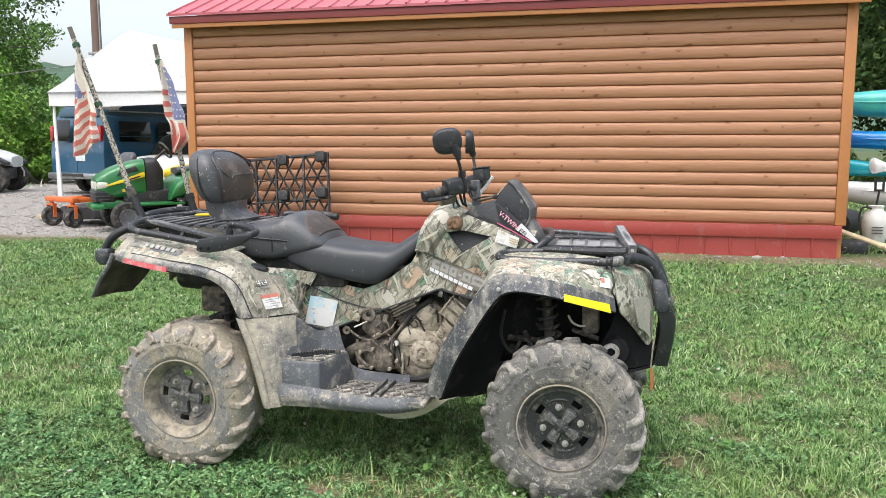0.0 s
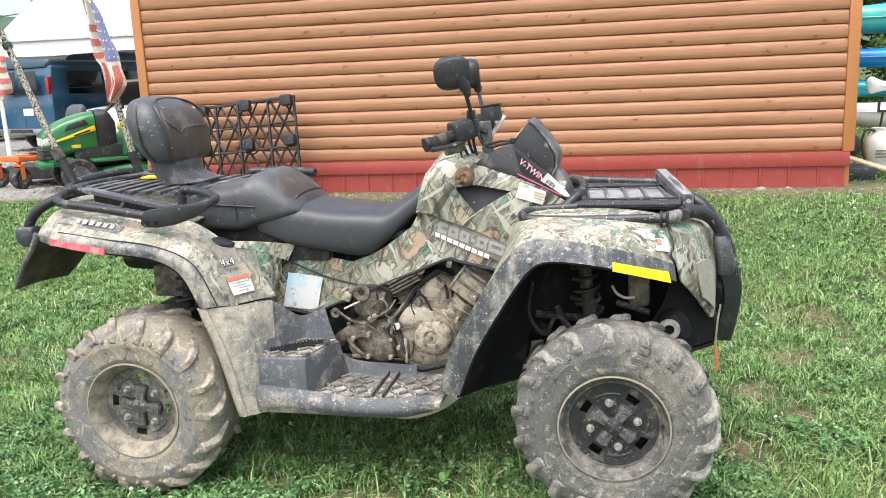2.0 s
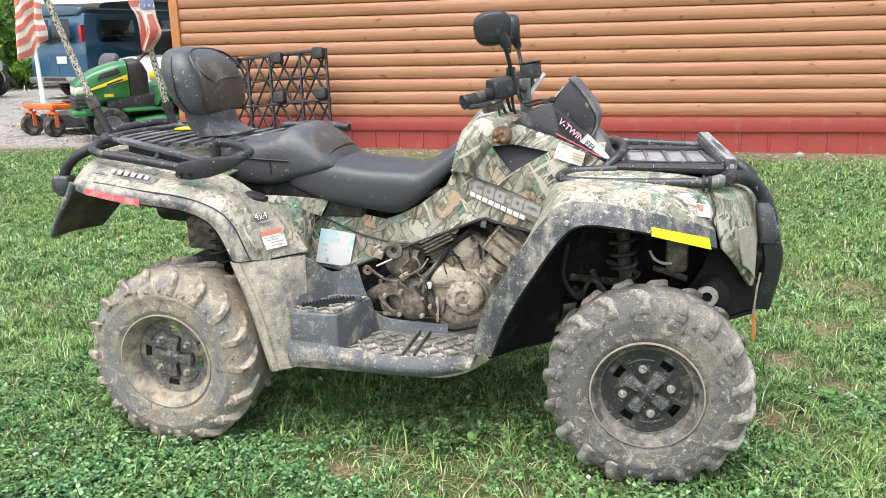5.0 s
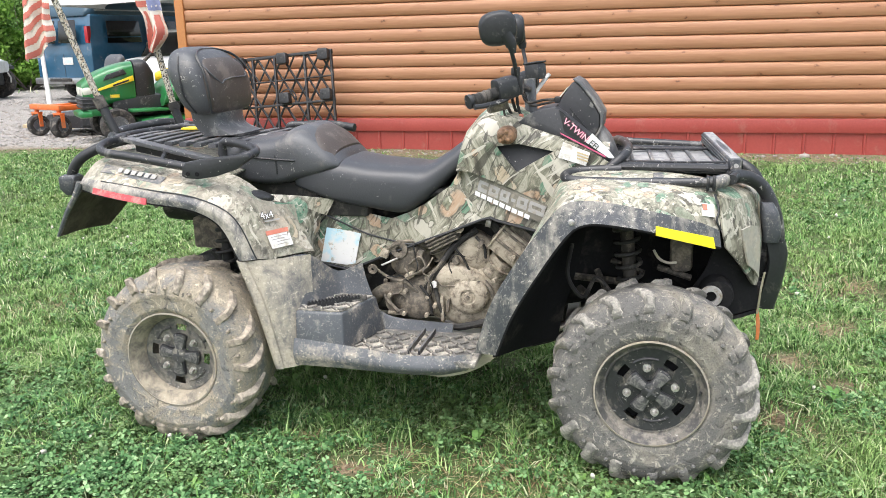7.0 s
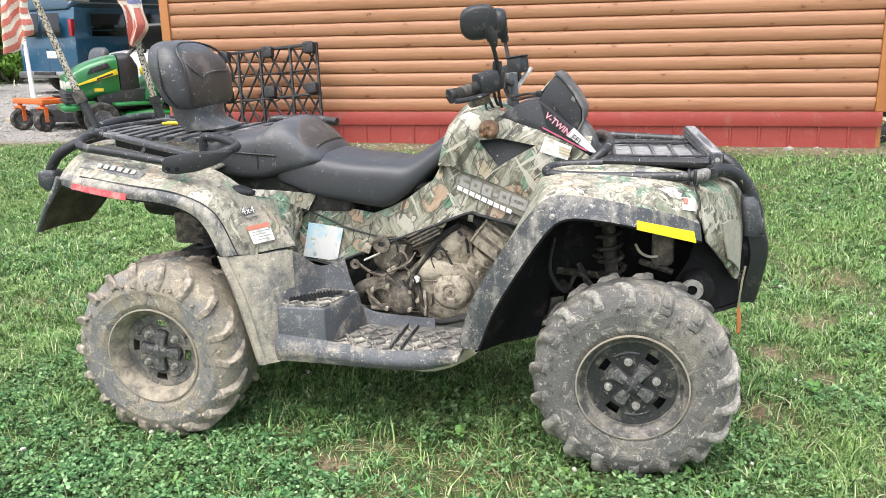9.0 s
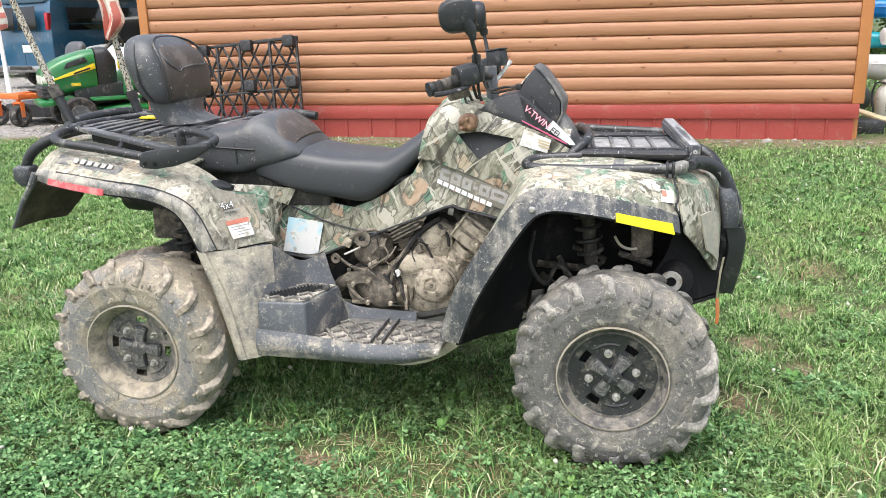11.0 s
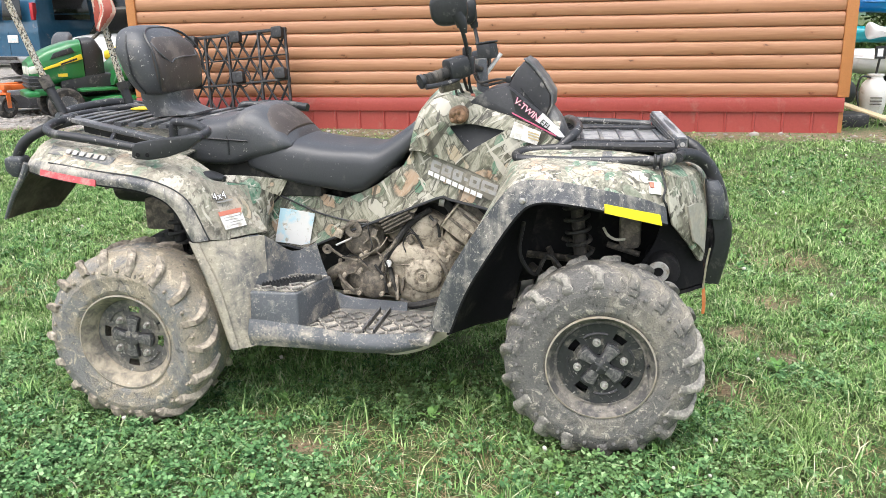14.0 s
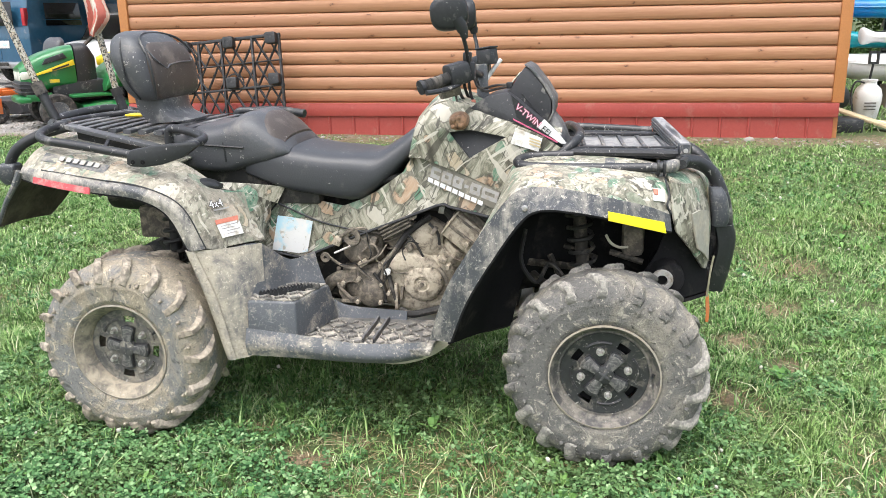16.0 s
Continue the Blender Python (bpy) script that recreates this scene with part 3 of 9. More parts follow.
ROOFRED = worn("red_metal_roof", (0.42, 0.09, 0.11), (0.50, 0.13, 0.15), None, rough=0.32, big=2, fine=30)
DARKRED = worn("dark_red_fascia", (0.20, 0.035, 0.035), (0.28, 0.055, 0.05), None, rough=0.5, big=3)
PALLET = worn("black_pallet_plastic", (0.014, 0.014, 0.016), (0.03, 0.03, 0.033), (0.15, 0.14, 0.13), 0.12, 0.55)
LEAF_DARK = blade_material("dark_leaves", ((0.0, (0.026, 0.058, 0.017)), (0.5, (0.051, 0.109, 0.029)), (1.0, (0.109, 0.174, 0.051))))
LEAF_MID = blade_material("green_leaves", ((0.0, (0.051, 0.123, 0.026)), (0.5, (0.102, 0.217, 0.046)), (1.0, (0.189, 0.319, 0.087))))
LEAF_BRIGHT = blade_material("bright_leaves", ((0.0, (0.07, 0.17, 0.02)), (0.5, (0.13, 0.27, 0.035)), (1.0, (0.22, 0.36, 0.07))))
BARK = worn("grey_bark", (0.09, 0.075, 0.06), (0.18, 0.155, 0.13), None, rough=0.9, big=5, fine=30, strength=0.6)
POLEWOOD = worn("weathered_pole_wood", (0.13, 0.085, 0.065), (0.22, 0.15, 0.12), None, rough=0.9, big=4, fine=40, strength=0.5)
HILLGREEN = worn("far_wooded_hill", (0.035, 0.075, 0.05), (0.075, 0.13, 0.075), None, rough=0.95, big=0.35, fine=1.5)
CANVAS = worn("white_canopy_cloth", (0.74, 0.745, 0.74), (0.80, 0.80, 0.79), (0.62, 0.61, 0.58), 0.15, 0.7, big=1.2, fine=25)
TUBEWHITE = worn("white_steel_tube", (0.68, 0.68, 0.67), (0.76, 0.76, 0.75), (0.35, 0.31, 0.26), 0.15, 0.45, big=4)
VANBLUE = worn("dark_blue_paint", (0.020, 0.085, 0.155), (0.032, 0.115, 0.205), (0.12, 0.15, 0.17), 0.08, 0.25, big=1.5, fine=12, strength=0.02, coat=0.4)
VANDARK = worn("blue_black_panel", (0.022, 0.058, 0.090), (0.032, 0.075, 0.11), None, rough=0.3, big=2)
GLASS = worn("dark_tinted_glass", (0.006, 0.007, 0.008), (0.012, 0.013, 0.014), None, rough=0.08, big=2, fine=8, strength=0.0)
CHROME = worn("dull_chrome", (0.32, 0.33, 0.34), (0.45, 0.45, 0.46), (0.25, 0.23, 0.20), 0.25, 0.3, 0.8, big=5)
TAILRED = worn("red_tail_lamp", (0.42, 0.02, 0.03), (0.5, 0.035, 0.045), None, rough=0.2)
RUBBER = worn("plain_black_rubber", (0.016, 0.016, 0.016), (0.035, 0.034, 0.032), (0.16, 0.14, 0.12), 0.3, 0.85, big=8)
MOWGREEN = worn("green_mower_paint", (0.012, 0.145, 0.035), (0.018, 0.185, 0.05), (0.16, 0.19, 0.12), 0.15, 0.32, big=5, coat=0.3)
MOWYELLOW = worn("yellow_mower_paint", (0.72, 0.52, 0.02), (0.80, 0.60, 0.03), (0.35, 0.28, 0.12), 0.15, 0.4, big=5)
ORANGE = worn("orange_mower_paint", (0.68, 0.13, 0.025), (0.78, 0.18, 0.04), (0.35, 0.20, 0.12), 0.2, 0.45, big=5)
LENS = worn("cloudy_lamp_lens", (0.55, 0.55, 0.47), (0.70, 0.70, 0.62), None, rough=0.25, big=12)
WHITEPAINT = worn("white_car_paint", (0.70, 0.71, 0.72), (0.77, 0.78, 0.78), (0.45, 0.43, 0.40), 0.12, 0.3, big=2, coat=0.4)
WHITEPLASTIC = worn("white_bottle_plastic", (0.72, 0.72, 0.68), (0.80, 0.80, 0.77), (0.5, 0.46, 0.38), 0.2, 0.45, big=6)
PALEBOARD = worn("pale_lumber", (0.50, 0.40, 0.23), (0.62, 0.52, 0.33), (0.30, 0.24, 0.17), 0.2, 0.8, big=4, fine=50)
GREYBOARD = worn("weathered_lumber", (0.28, 0.26, 0.23), (0.40, 0.37, 0.33), None, rough=0.9, big=4, fine=50)
STONE = worn("grey_gravel_stone", (0.19, 0.175, 0.16), (0.40, 0.38, 0.355), (0.30, 0.25, 0.19), 0.3, 0.9, big=6, fine=70)


def gz(x, y):
    """Height of the ground: level under the vehicle, rising a little to the building."""
    s = min(max((y - 1.2) / 4.6, 0.0), 1.0)
    far = min(max((abs(y) + abs(x) - 10) / 30, 0.0), 1.0)
    return 0.115 * s * s * (3 - 2 * s) + 0.02 * far + 0.012 * noise.noise((x * 0.8, y * 0.8, 0)) * min(1.0, 0.25 + abs(y) / 3)


# ---- ground ----
near_x = np.arange(-9, 9.01, 0.22)
near_y = np.arange(-4, 13.01, 0.22)
far_d = np.array([1, 2.5, 5, 9, 15, 25, 45, 80, 150, 300, 600.0])
xs = np.r_[near_x[0] - far_d[::-1], near_x, near_x[-1] + far_d]
ys = np.r_[near_y[0] - far_d[::-1], near_y, near_y[-1] + far_d]
ground = part("ground", grid_bm([[(x, y, gz(x, y)) for x in xs] for y in ys]), SOIL)
tagged(ground, "grassy soil lawn running into a grey gravel yard", "ground", kind="structure")
bpy.context.view_layer.update()

# ---- building ----
WALL_Y, X0, X1, Z0, PITCH = 5.95, -4.56, 3.03, 0.468, 0.1333
DEPTH = 4.2
wall_north = tagged(part("wall_north", box_bm(X0 + 0.02, X1 - 0.02, WALL_Y + 0.03, WALL_Y + 0.15, 0.05, 2.86), TRIMWOOD), "long shed wall clad in orange-brown stained half-log siding", "wall", kind="structure")
for nm, b in (("wall_west", (X0 + 0.02, X0 + 0.14, WALL_Y + 0.151, WALL_Y + DEPTH, 0.05, 2.86)), ("wall_east", (X1 - 0.14, X1 - 0.02, WALL_Y + 0.151, WALL_Y + DEPTH, 0.05, 2.86)), ("wall_south", (X0 + 0.141, X1 - 0.141, WALL_Y + DEPTH - 0.12, WALL_Y + DEPTH - 0.001, 0.05, 2.86))):
    tagged(part(nm, box_bm(*b), TRIMWOOD), "brown stained timber wall of the shed", "wall", kind="structure")
for x in (X0, X1 - 0.105):
    tagged(part("trim", box_bm(x, x + 0.105, WALL_Y - 0.035, WALL_Y + 0.028, Z0 - 0.008, 2.80, 0.004), TRIMWOOD), "brown stained corner trim board of the shed", "trim", kind="structure")
# eave: wooden fascia under a dark red edge, ribbed red roof
tagged(part("trim", box_bm(X0 - 0.08, X1 + 0.08, WALL_Y - 0.17, WALL_Y - 0.145, 2.694, 2.742, 0.003), TRIMWOOD), "brown wooden fascia board along the eave", "trim", kind="structure")
tagged(part("trim", box_bm(X0 - 0.10, X1 + 0.10, WALL_Y - 0.185, WALL_Y - 0.155, 2.744, 2.83, 0.003), DARKRED), "dark red metal drip edge along the eave", "trim", kind="structure")
tagged(part("ceiling", box_bm(X0, X1, WALL_Y - 0.144, WALL_Y + 0.029, 2.765, 2.785), TRIMWOOD), "brown boarded soffit under the eave", "soffit", kind="structure")
RUN, RISE = 2.5, 0.95
roof = thing("roof", "ribbed red metal roof with a low pitch", "roof", kind="structure")
for side in (0, 1):
    y0, y1 = (WALL_Y - 0.21, WALL_Y + RUN - 0.4) if side == 0 else (WALL_Y + DEPTH + 0.40, WALL_Y + RUN - 0.4)
    part("roof_sheet", plate_bm([(y0, 2.83), (y1, 2.80 + RISE), (y1, 2.83 + RISE), (y0, 2.86)], X0 - 0.12, X1 + 0.12, 0), ROOFRED, roof)
rib = None
for x in np.arange(X0 - 0.08, X1 + 0.10, 0.229):
    p0, p1 = Vector((0, WALL_Y - 0.215, 2.862)), Vector((0, WALL_Y + RUN - 0.4, 2.832 + RISE))
    if rib is None:
        rib = part("rib", join_bm(tube_bm([p0, p1], 0.014, 6)), ROOFRED, roof)
        rib.matrix_basis = pose(x, 0, 0)
    else:
        twin(rib, pose(x, 0, 0))
for x in (X0 + 0.01, X1 - 0.13):
    part("gable", plate_bm([(WALL_Y + 0.04, 2.80), (WALL_Y + DEPTH, 2.80), (WALL_Y + RUN - 0.4, 2.78 + RISE)], x, x + 0.12, 0), TRIMWOOD, roof)
# red skirt with a ledge and folded ribs
skirt = thing("trim", "red metal skirting with folded ribs round the shed's foot", "skirting", kind="structure")
part("ledge", box_bm(X0 + 0.01, X1 - 0.04, WALL_Y - 0.055, WALL_Y + 0.028, 0.318, Z0 - 0.012, 0.006), SKIRT, skirt)
part("sheet", box_bm(X0 + 0.03, X1 - 0.075, WALL_Y - 0.025, WALL_Y + 0.029, 0.04, 0.317), SKIRT, skirt)
seam_rib = None
for x in np.arange(X0 + 0.2, X1 - 0.1, 0.272):
    if seam_rib is None:
        seam_rib = part("rib", plate_bm([(-0.016, WALL_Y - 0.024), (-0.008, WALL_Y - 0.04), (0.008, WALL_Y - 0.04), (0.016, WALL_Y - 0.024)], 0.04, 0.316, 2), SKIRT, skirt)
        seam_rib.matrix_basis = pose(x, 0, 0)
    else:
        twin(seam_rib, pose(x, 0, 0))


# ---- trees and far land ----
def leaf_soup(name, centres, radii, count, size, material, rng):
    """Many small leaves scattered through clumps."""
    k = rng.integers(0, len(centres), count)
    d = rng.normal(size=(count, 3))
    d /= np.linalg.norm(d, axis=1)[:, None]
    c = centres[k] + d * (radii[k] * rng.uniform(0.25, 1.0, count) ** 0.5)[:, None] * np.array((1, 1, 0.75))
    a = rng.normal(size=(count, 3))
    a /= np.linalg.norm(a, axis=1)[:, None]
    b = np.cross(a, rng.normal(size=(count, 3)))
    b /= np.linalg.norm(b, axis=1)[:, None]
    s = size * rng.uniform(0.6, 1.3, count)[:, None]
    v = np.stack([c - a * s, c + b * s * 0.5, c + a * s, c - b * s * 0.5], 1).reshape(-1, 3)
    i = np.arange(count)[:, None] * 4
    f = np.concatenate([i + np.array((0, 1, 2)), i + np.array((0, 2, 3))])
    return soup(name, v, f, material)


def tree(x, y, h, r, material, label, seed, leaves=6000, size=0.16, base=0.3):
    rng = np.random.default_rng(seed)
    z = gz(x, y)
    t = thing("tree", label, "tree", "trees behind the yard", m=pose(x, y, z))
    lean = rng.uniform(-0.4, 0.4, 2)
    top = np.array((lean[0], lean[1], h * 0.93))
    bms = [tube_bm([(0, 0, -0.1), (lean[0] * 0.3, lean[1] * 0.3, h * 0.45), top], 0.03 * h * 0.8, 8, 8, 0.02)]
    cs, rs = [], []
    for i in range(16):
        f = base + (1 - base) * (i + rng.uniform()) / 16
        p = np.array((lean[0] * f, lean[1] * f, h * f * 0.92))
        a = rng.uniform(0, 6.28)
        reach = r * (0.45 + 0.6 * math.sin(math.pi * min(1, (f - base) / (1 - base) * 0.8 + 0.2))) * rng.uniform(0.6, 1.1)
        q = p + np.array((math.cos(a) * reach, math.sin(a) * reach, h * rng.uniform(0.0, 0.09)))
        bms.append(tube_bm([p, (p + q) / 2 + np.array((0, 0, 0.05 * h * rng.uniform(0, 0.6))), q], 0.010 * h * (1.15 - f), 6, 5, 0.012))
        for w in (0.55, 1.0):
            cs.append(p + (q - p) * w + rng.normal(size=3) * 0.15 * r)
            rs.append(r * rng.uniform(0.2, 0.42))
    part("trunk", join_bm(*bms), BARK, t)
    crown = leaf_soup("crown", np.array(cs), np.array(rs), leaves, size, material, rng)
    crown.parent = t
    return t


TREES = [
    (-27, 21, 11, 3.4, LEAF_BRIGHT, 16000), (-26.0, 25.2, 8.2, 2.3, LEAF_MID, 7000), (-24.7, 25.2, 5.0, 1.6, LEAF_MID, 8000), (-32, 23, 13, 4.2, LEAF_MID, 16000),
    (-31, 30, 11, 3.6, LEAF_DARK, 12000), (-27.2, 29, 6.5, 2.3, LEAF_MID, 8000), (-23.2, 23.0, 4.2, 1.6, LEAF_BRIGHT, 11000),
    (8.5, 21, 12, 4.2, LEAF_DARK, 22000), (13, 23, 13, 4.4, LEAF_DARK, 18000), (6.5, 25, 13, 4.0, LEAF_DARK, 20000), (17, 20, 12, 4.2, LEAF_DARK, 12000), (10.5, 28, 15, 4.6, LEAF_MID, 12000),
]
for i, (x, y, h, r, mt, n) in enumerate(TREES):
    tree(x, y, h, r, mt, "tall leafy broadleaf tree behind the yard" if x < 0 else "dark leafy tree behind the kayak rack", 11 + i, n, 0.085 if h < 10 else 0.115, 0.12 if x > 0 else 0.22)


def shrub(x, y, h, r, material, seed, n=7000):
    rng = np.random.default_rng(seed)
    t = thing("shrub", "bright green leafy shrub at the edge of the yard", "shrub", "shrubs along the yard", m=pose(x, y, gz(x, y)))
    cs = rng.uniform(-1, 1, (18, 3)) * np.array((r, r, h * 0.4)) + np.array((0, 0, h * 0.5))
    part("stem", join_bm(*[tube_bm([(0, 0, -0.05), tuple(c * 0.5), tuple(c)], 0.03, 5, 5, 0.008) for c in cs[:8]]), BARK, t)
    crown = leaf_soup("crown", cs, rng.uniform(0.25, 0.5, 18) * r, n, 0.075, material, rng)
    crown.parent = t


for i, (x, y, h, r, mt) in enumerate([(-16.6, 17.6, 2.0, 1.2, LEAF_BRIGHT), (-17.8, 17.4, 2.5, 1.4, LEAF_BRIGHT), (-18.6, 20.0, 3.2, 1.8, LEAF_MID), (-20.5, 17.5, 2.6, 1.8, LEAF_MID), (-15.6, 18.8, 1.6, 1.1, LEAF_MID), (9, 15.5, 1.6, 1.3, LEAF_MID), (6.2, 16.5, 1.8, 1.4, LEAF_DARK), (11.5, 14.5, 1.7, 1.4, LEAF_DARK)]):
    shrub(x, y, h, r, mt, 60 + i)

# wooded ridge far behind
rng = np.random.default_rng(5)
ridge = []
for k, d in enumerate(np.linspace(0, 1, 14)):
    row = []
    for a in np.linspace(radians(-75), radians(75), 150):
        dist = 150 + 110 * d
        crest = 20 + 10 * math.sin(a * 3.1 + 0.6) + 5 * math.sin(a * 9.0)
        z = max(-1, crest * (1 - (1 - d) ** 2)) + 2.6 * noise.noise((a * 40, d * 9, 3)) * min(1, d * 5)
        row.append((-dist * math.sin(a), dist * math.cos(a), z - 1))
    ridge.append(row)
tagged(part("backdrop", grid_bm(ridge), HILLGREEN, sharp=20), "far wooded hillside under the pale sky", "hill", kind="structure")

# utility pole beyond the canopy
pole = thing("utility_pole", "weathered brown wooden utility pole with metal fittings", "utility pole", m=pose(-16.3, 20.2, 0.1))
part("post", tube_bm([(0, 0, -0.2), (0, 0, 9)], 0.17, 12, 6, 0.13), POLEWOOD, pole)
part("conduit", tube_bm([(0.17, -0.06, 0), (0.16, -0.06, 5.2), (0.15, -0.06, 6.5)], 0.03, 8), CHROME, pole, "grey metal conduit")
part("bracket", box_bm(-0.2, 0.25, -0.2, 0.2, 4.05, 4.13, 0.01), CHROME, pole)
part("meter_box", box_bm(-0.42, -0.12, -0.22, 0.0, 3.55, 3.95, 0.02), WHITEPAINT, pole, "pale grey box")
tagged(part("cable", tube_bm([(-60, 30, 4.4), (-30, 24, 3.6), (-16.3, 20.2, 3.9)], 0.018, 5, 14), CHROME), "thin pale cable strung to the pole", "cable")

# ---- canopy tent ----
TX, TY, TW, TEAVE, TPEAK, TL = -9.2, 11.6, 1.98, 2.40, 3.58, 6.0
tent = thing("canopy_tent", "white peaked canopy tent on white steel posts", "tent", m=pose(TX, TY, 0.13))
eave, peak = TEAVE - 0.13, TPEAK - 0.13


def tent_row(yy, sag):
    prof = [(-TW, eave - 0.30), (-TW - 0.01, eave), (-TW * 0.8, eave + 0.20), (-TW * 0.5, eave + (peak - eave) * 0.52 - sag), (-0.25, peak - 0.10), (0, peak), (0.25, peak - 0.10), (TW * 0.5, eave + (peak - eave) * 0.52 - sag), (TW * 0.8, eave + 0.20), (TW + 0.01, eave), (TW, eave - 0.30)]
    return [(x, yy, z) for x, z in prof]


roof_cloth = grid_bm([tent_row(yy, 0.03 * math.sin(yy * 3)) for yy in np.linspace(0, TL, 13)])
bmesh.ops.solidify(roof_cloth, geom=roof_cloth.faces[:], thickness=0.006)
part("canopy", roof_cloth, CANVAS, tent, sharp=60)
gab = [(x, z) for x, _, z in tent_row(0, 0)]
part("gable_cloth", plate_bm(gab[1:-1] + [(TW, eave - 0.02), (-TW, eave - 0.02)], -0.012, -0.004, 1), CANVAS, tent)
part("valance", patch([[(-TW, -0.02, eave - 0.03), (0, -0.03, eave - 0.05), (TW, -0.02, eave - 0.03)], [(-TW, -0.03, eave - 0.30), (-0.6, -0.01, eave - 0.33), (0.7, -0.04, eave - 0.30), (TW, -0.03, eave - 0.31)]], 30, 4, 0.005), CANVAS, tent)
part("eave_pole", tube_bm([(-TW, -0.045, eave - 0.03), (TW, -0.045, eave - 0.05)], 0.018, 8), CHROME, tent)
post = None
for x, y in ((-TW + 0.06, 0.05), (TW - 0.06, 0.05), (-TW + 0.06, TL / 2), (TW - 0.06, TL / 2), (-TW + 0.06, TL), (TW - 0.06, TL)):
    if post is None:
        post = part("post", tube_bm([(0, 0, -0.05), (0, 0, eave)], 0.028, 10), TUBEWHITE, tent)
        post.matrix_basis = pose(x, y, 0)
    else:
        twin(post, pose(x, y, 0))
part("brace", tube_bm([(-TW + 0.36, -0.25, 0.0), (-TW + 0.08, 0.02, eave - 0.45)], 0.034, 10), TUBEWHITE, tent, "slanted white brace tube")
part("clamp", tube_bm([(-TW + 0.19, -0.08, 1.02), (-TW + 0.175, -0.07, 1.10)], 0.042, 10), BLACK, tent)


# ---- wheels shared by the parked machines ----
def plain_wheel(name, parent, m, r, w, rim_mat, tyre_mat=None):
    """A small wheel whose axle runs along y: rim disc with its tyre."""
    wheel = part(name, lathe_bm([(0.001, -w * 0.30), (r * 0.25, -w * 0.34), (r * 0.5, -w * 0.30), (r * 0.56, -w * 0.45), (r * 0.56, w * 0.45), (0.001, w * 0.3)], 24), rim_mat, parent, m=m)
    prof = [(r * 0.55, -w * 0.42), (r * 0.72, -w * 0.52), (r * 0.9, -w * 0.5), (r * 0.985, -w * 0.34), (r, 0), (r * 0.985, w * 0.34), (r * 0.9, w * 0.5), (r * 0.72, w * 0.52), (r * 0.55, w * 0.42)]
    part("tyre", lathe_bm(prof, 30), tyre_mat or RUBBER, wheel)
    return wheel


# ---- van ----
VX0, VX1, VY = -12.95, -11.23, 13.3
van = thing("van", "dark blue high-top conversion van parked under the canopy", "van", m=pose(-11.20, VY, 0.13, 0, 0, -14) @ pose(-0.92, 0, 0))
hw = 0.93
van_side = [(0.0, 0.42), (0.0, 1.0), (0.05, 1.45), (0.14, 1.80), (0.16, 1.86), (4.0, 1.86), (4.55, 1.45), (5.35, 1.15), (5.5, 0.9), (5.5, 0.40), (4.9, 0.34), (0.2, 0.34)]
shell = plate_bm(van_side, -hw, hw, 0, 0.05)
for v in shell.verts:
    if v.co.z > 1.05:
        v.co.x *= 1 - 0.13 * (v.co.z - 1.05)
part("body", shell, VANBLUE, van)
part("high_top", hull_bm([(0.10, 0, 1.85, 0.70, 0.06, 0.03, 5), (0.22, 0, 1.85, 0.79, 0.22, 0.03, 5), (0.6, 0, 1.85, 0.80, 0.29, 0.03, 5), (3.2, 0, 1.85, 0.80, 0.30, 0.03, 5), (4.1, 0, 1.85, 0.72, 0.05, 0.03, 5)], 28, 24, 1), VANDARK, van, "dark raised roof")
part("roof_stripe", box_bm(0.795, 0.815, 0.3, 3.9, 1.93, 1.96), CHROME, van)
for s in (-1, 1):
    for y0, y1 in ((0.42, 1.38), (1.60, 2.50), (2.70, 3.6)):
        win = part("side_window", plate_bm([(y0, 1.23), (y0 + 0.02, 1.70), (y1 - 0.02, 1.70), (y1, 1.23)], 0, 0.012, 0, 0.004), GLASS, van, "dark tinted side window")
        win.matrix_basis = Matrix.Translation((s * (0.905 + 0.012) - 0.006, 0, 0)) @ Matrix(((1, 0, -0.118 * s, 0.145 * s), (0, 1, 0, 0), (0, 0, 1, 0), (0, 0, 0, 1)))
        part("glass_divider", plate_bm([(y0, 1.345), (y0, 1.36), (y1, 1.36), (y1, 1.345)], -0.004, 0.016, 0), VANBLUE, win)
    lamp = part("tail_lamp", box_bm(s * 0.83 - 0.05, s * 0.83 + 0.05, -0.015, 0.09, 1.24, 1.60, 0.015), TAILRED, van, "tall red tail lamp")
    rear = part("rear_window", plate_bm([(0.06 * s, 1.22), (0.06 * s, 1.70), (0.60 * s, 1.70), (0.66 * s, 1.22)], -0.012, 0.0, 1, 0.004), GLASS, van, "dark rear door window")
    rear.matrix_basis = Matrix(((1, 0, 0, 0), (0, 1, 0.235, -0.27), (0, 0, 1, 0), (0, 0, 0, 1)))
part("door_seam", box_bm(-0.006, 0.006, -0.006, 0.02, 0.48, 1.0), VANDARK, van)
part("bumper", box_bm(-0.9, 0.9, -0.14, 0.02, 0.36, 0.50, 0.03), CHROME, van, "dull chrome rear bumper")
part("bumper_step", box_bm(-0.35, 0.35, -0.16, -0.142, 0.42, 0.49, 0.004), RUBBER, van)
plate_frame = part("number_plate", box_bm(-0.02, 0.30, -0.018, -0.002, 0.78, 0.94, 0.003), WHITELABEL, van, "pale blue number plate")
part("number_bar", box_bm(0.04, 0.24, -0.0215, -0.0185, 0.83, 0.885), BLUELABEL, plate_frame)
part("side_stripe", box_bm(0.912, 0.922, 0.3, 5.0, 0.90, 0.95), CHROME, van)
for y in (0.95, 4.4):
    for s in (-1, 1):
        plain_wheel("wheel", van, pose(s * 0.80, y, 0.34, 0, 0, 90), 0.35, 0.24, CHROME)

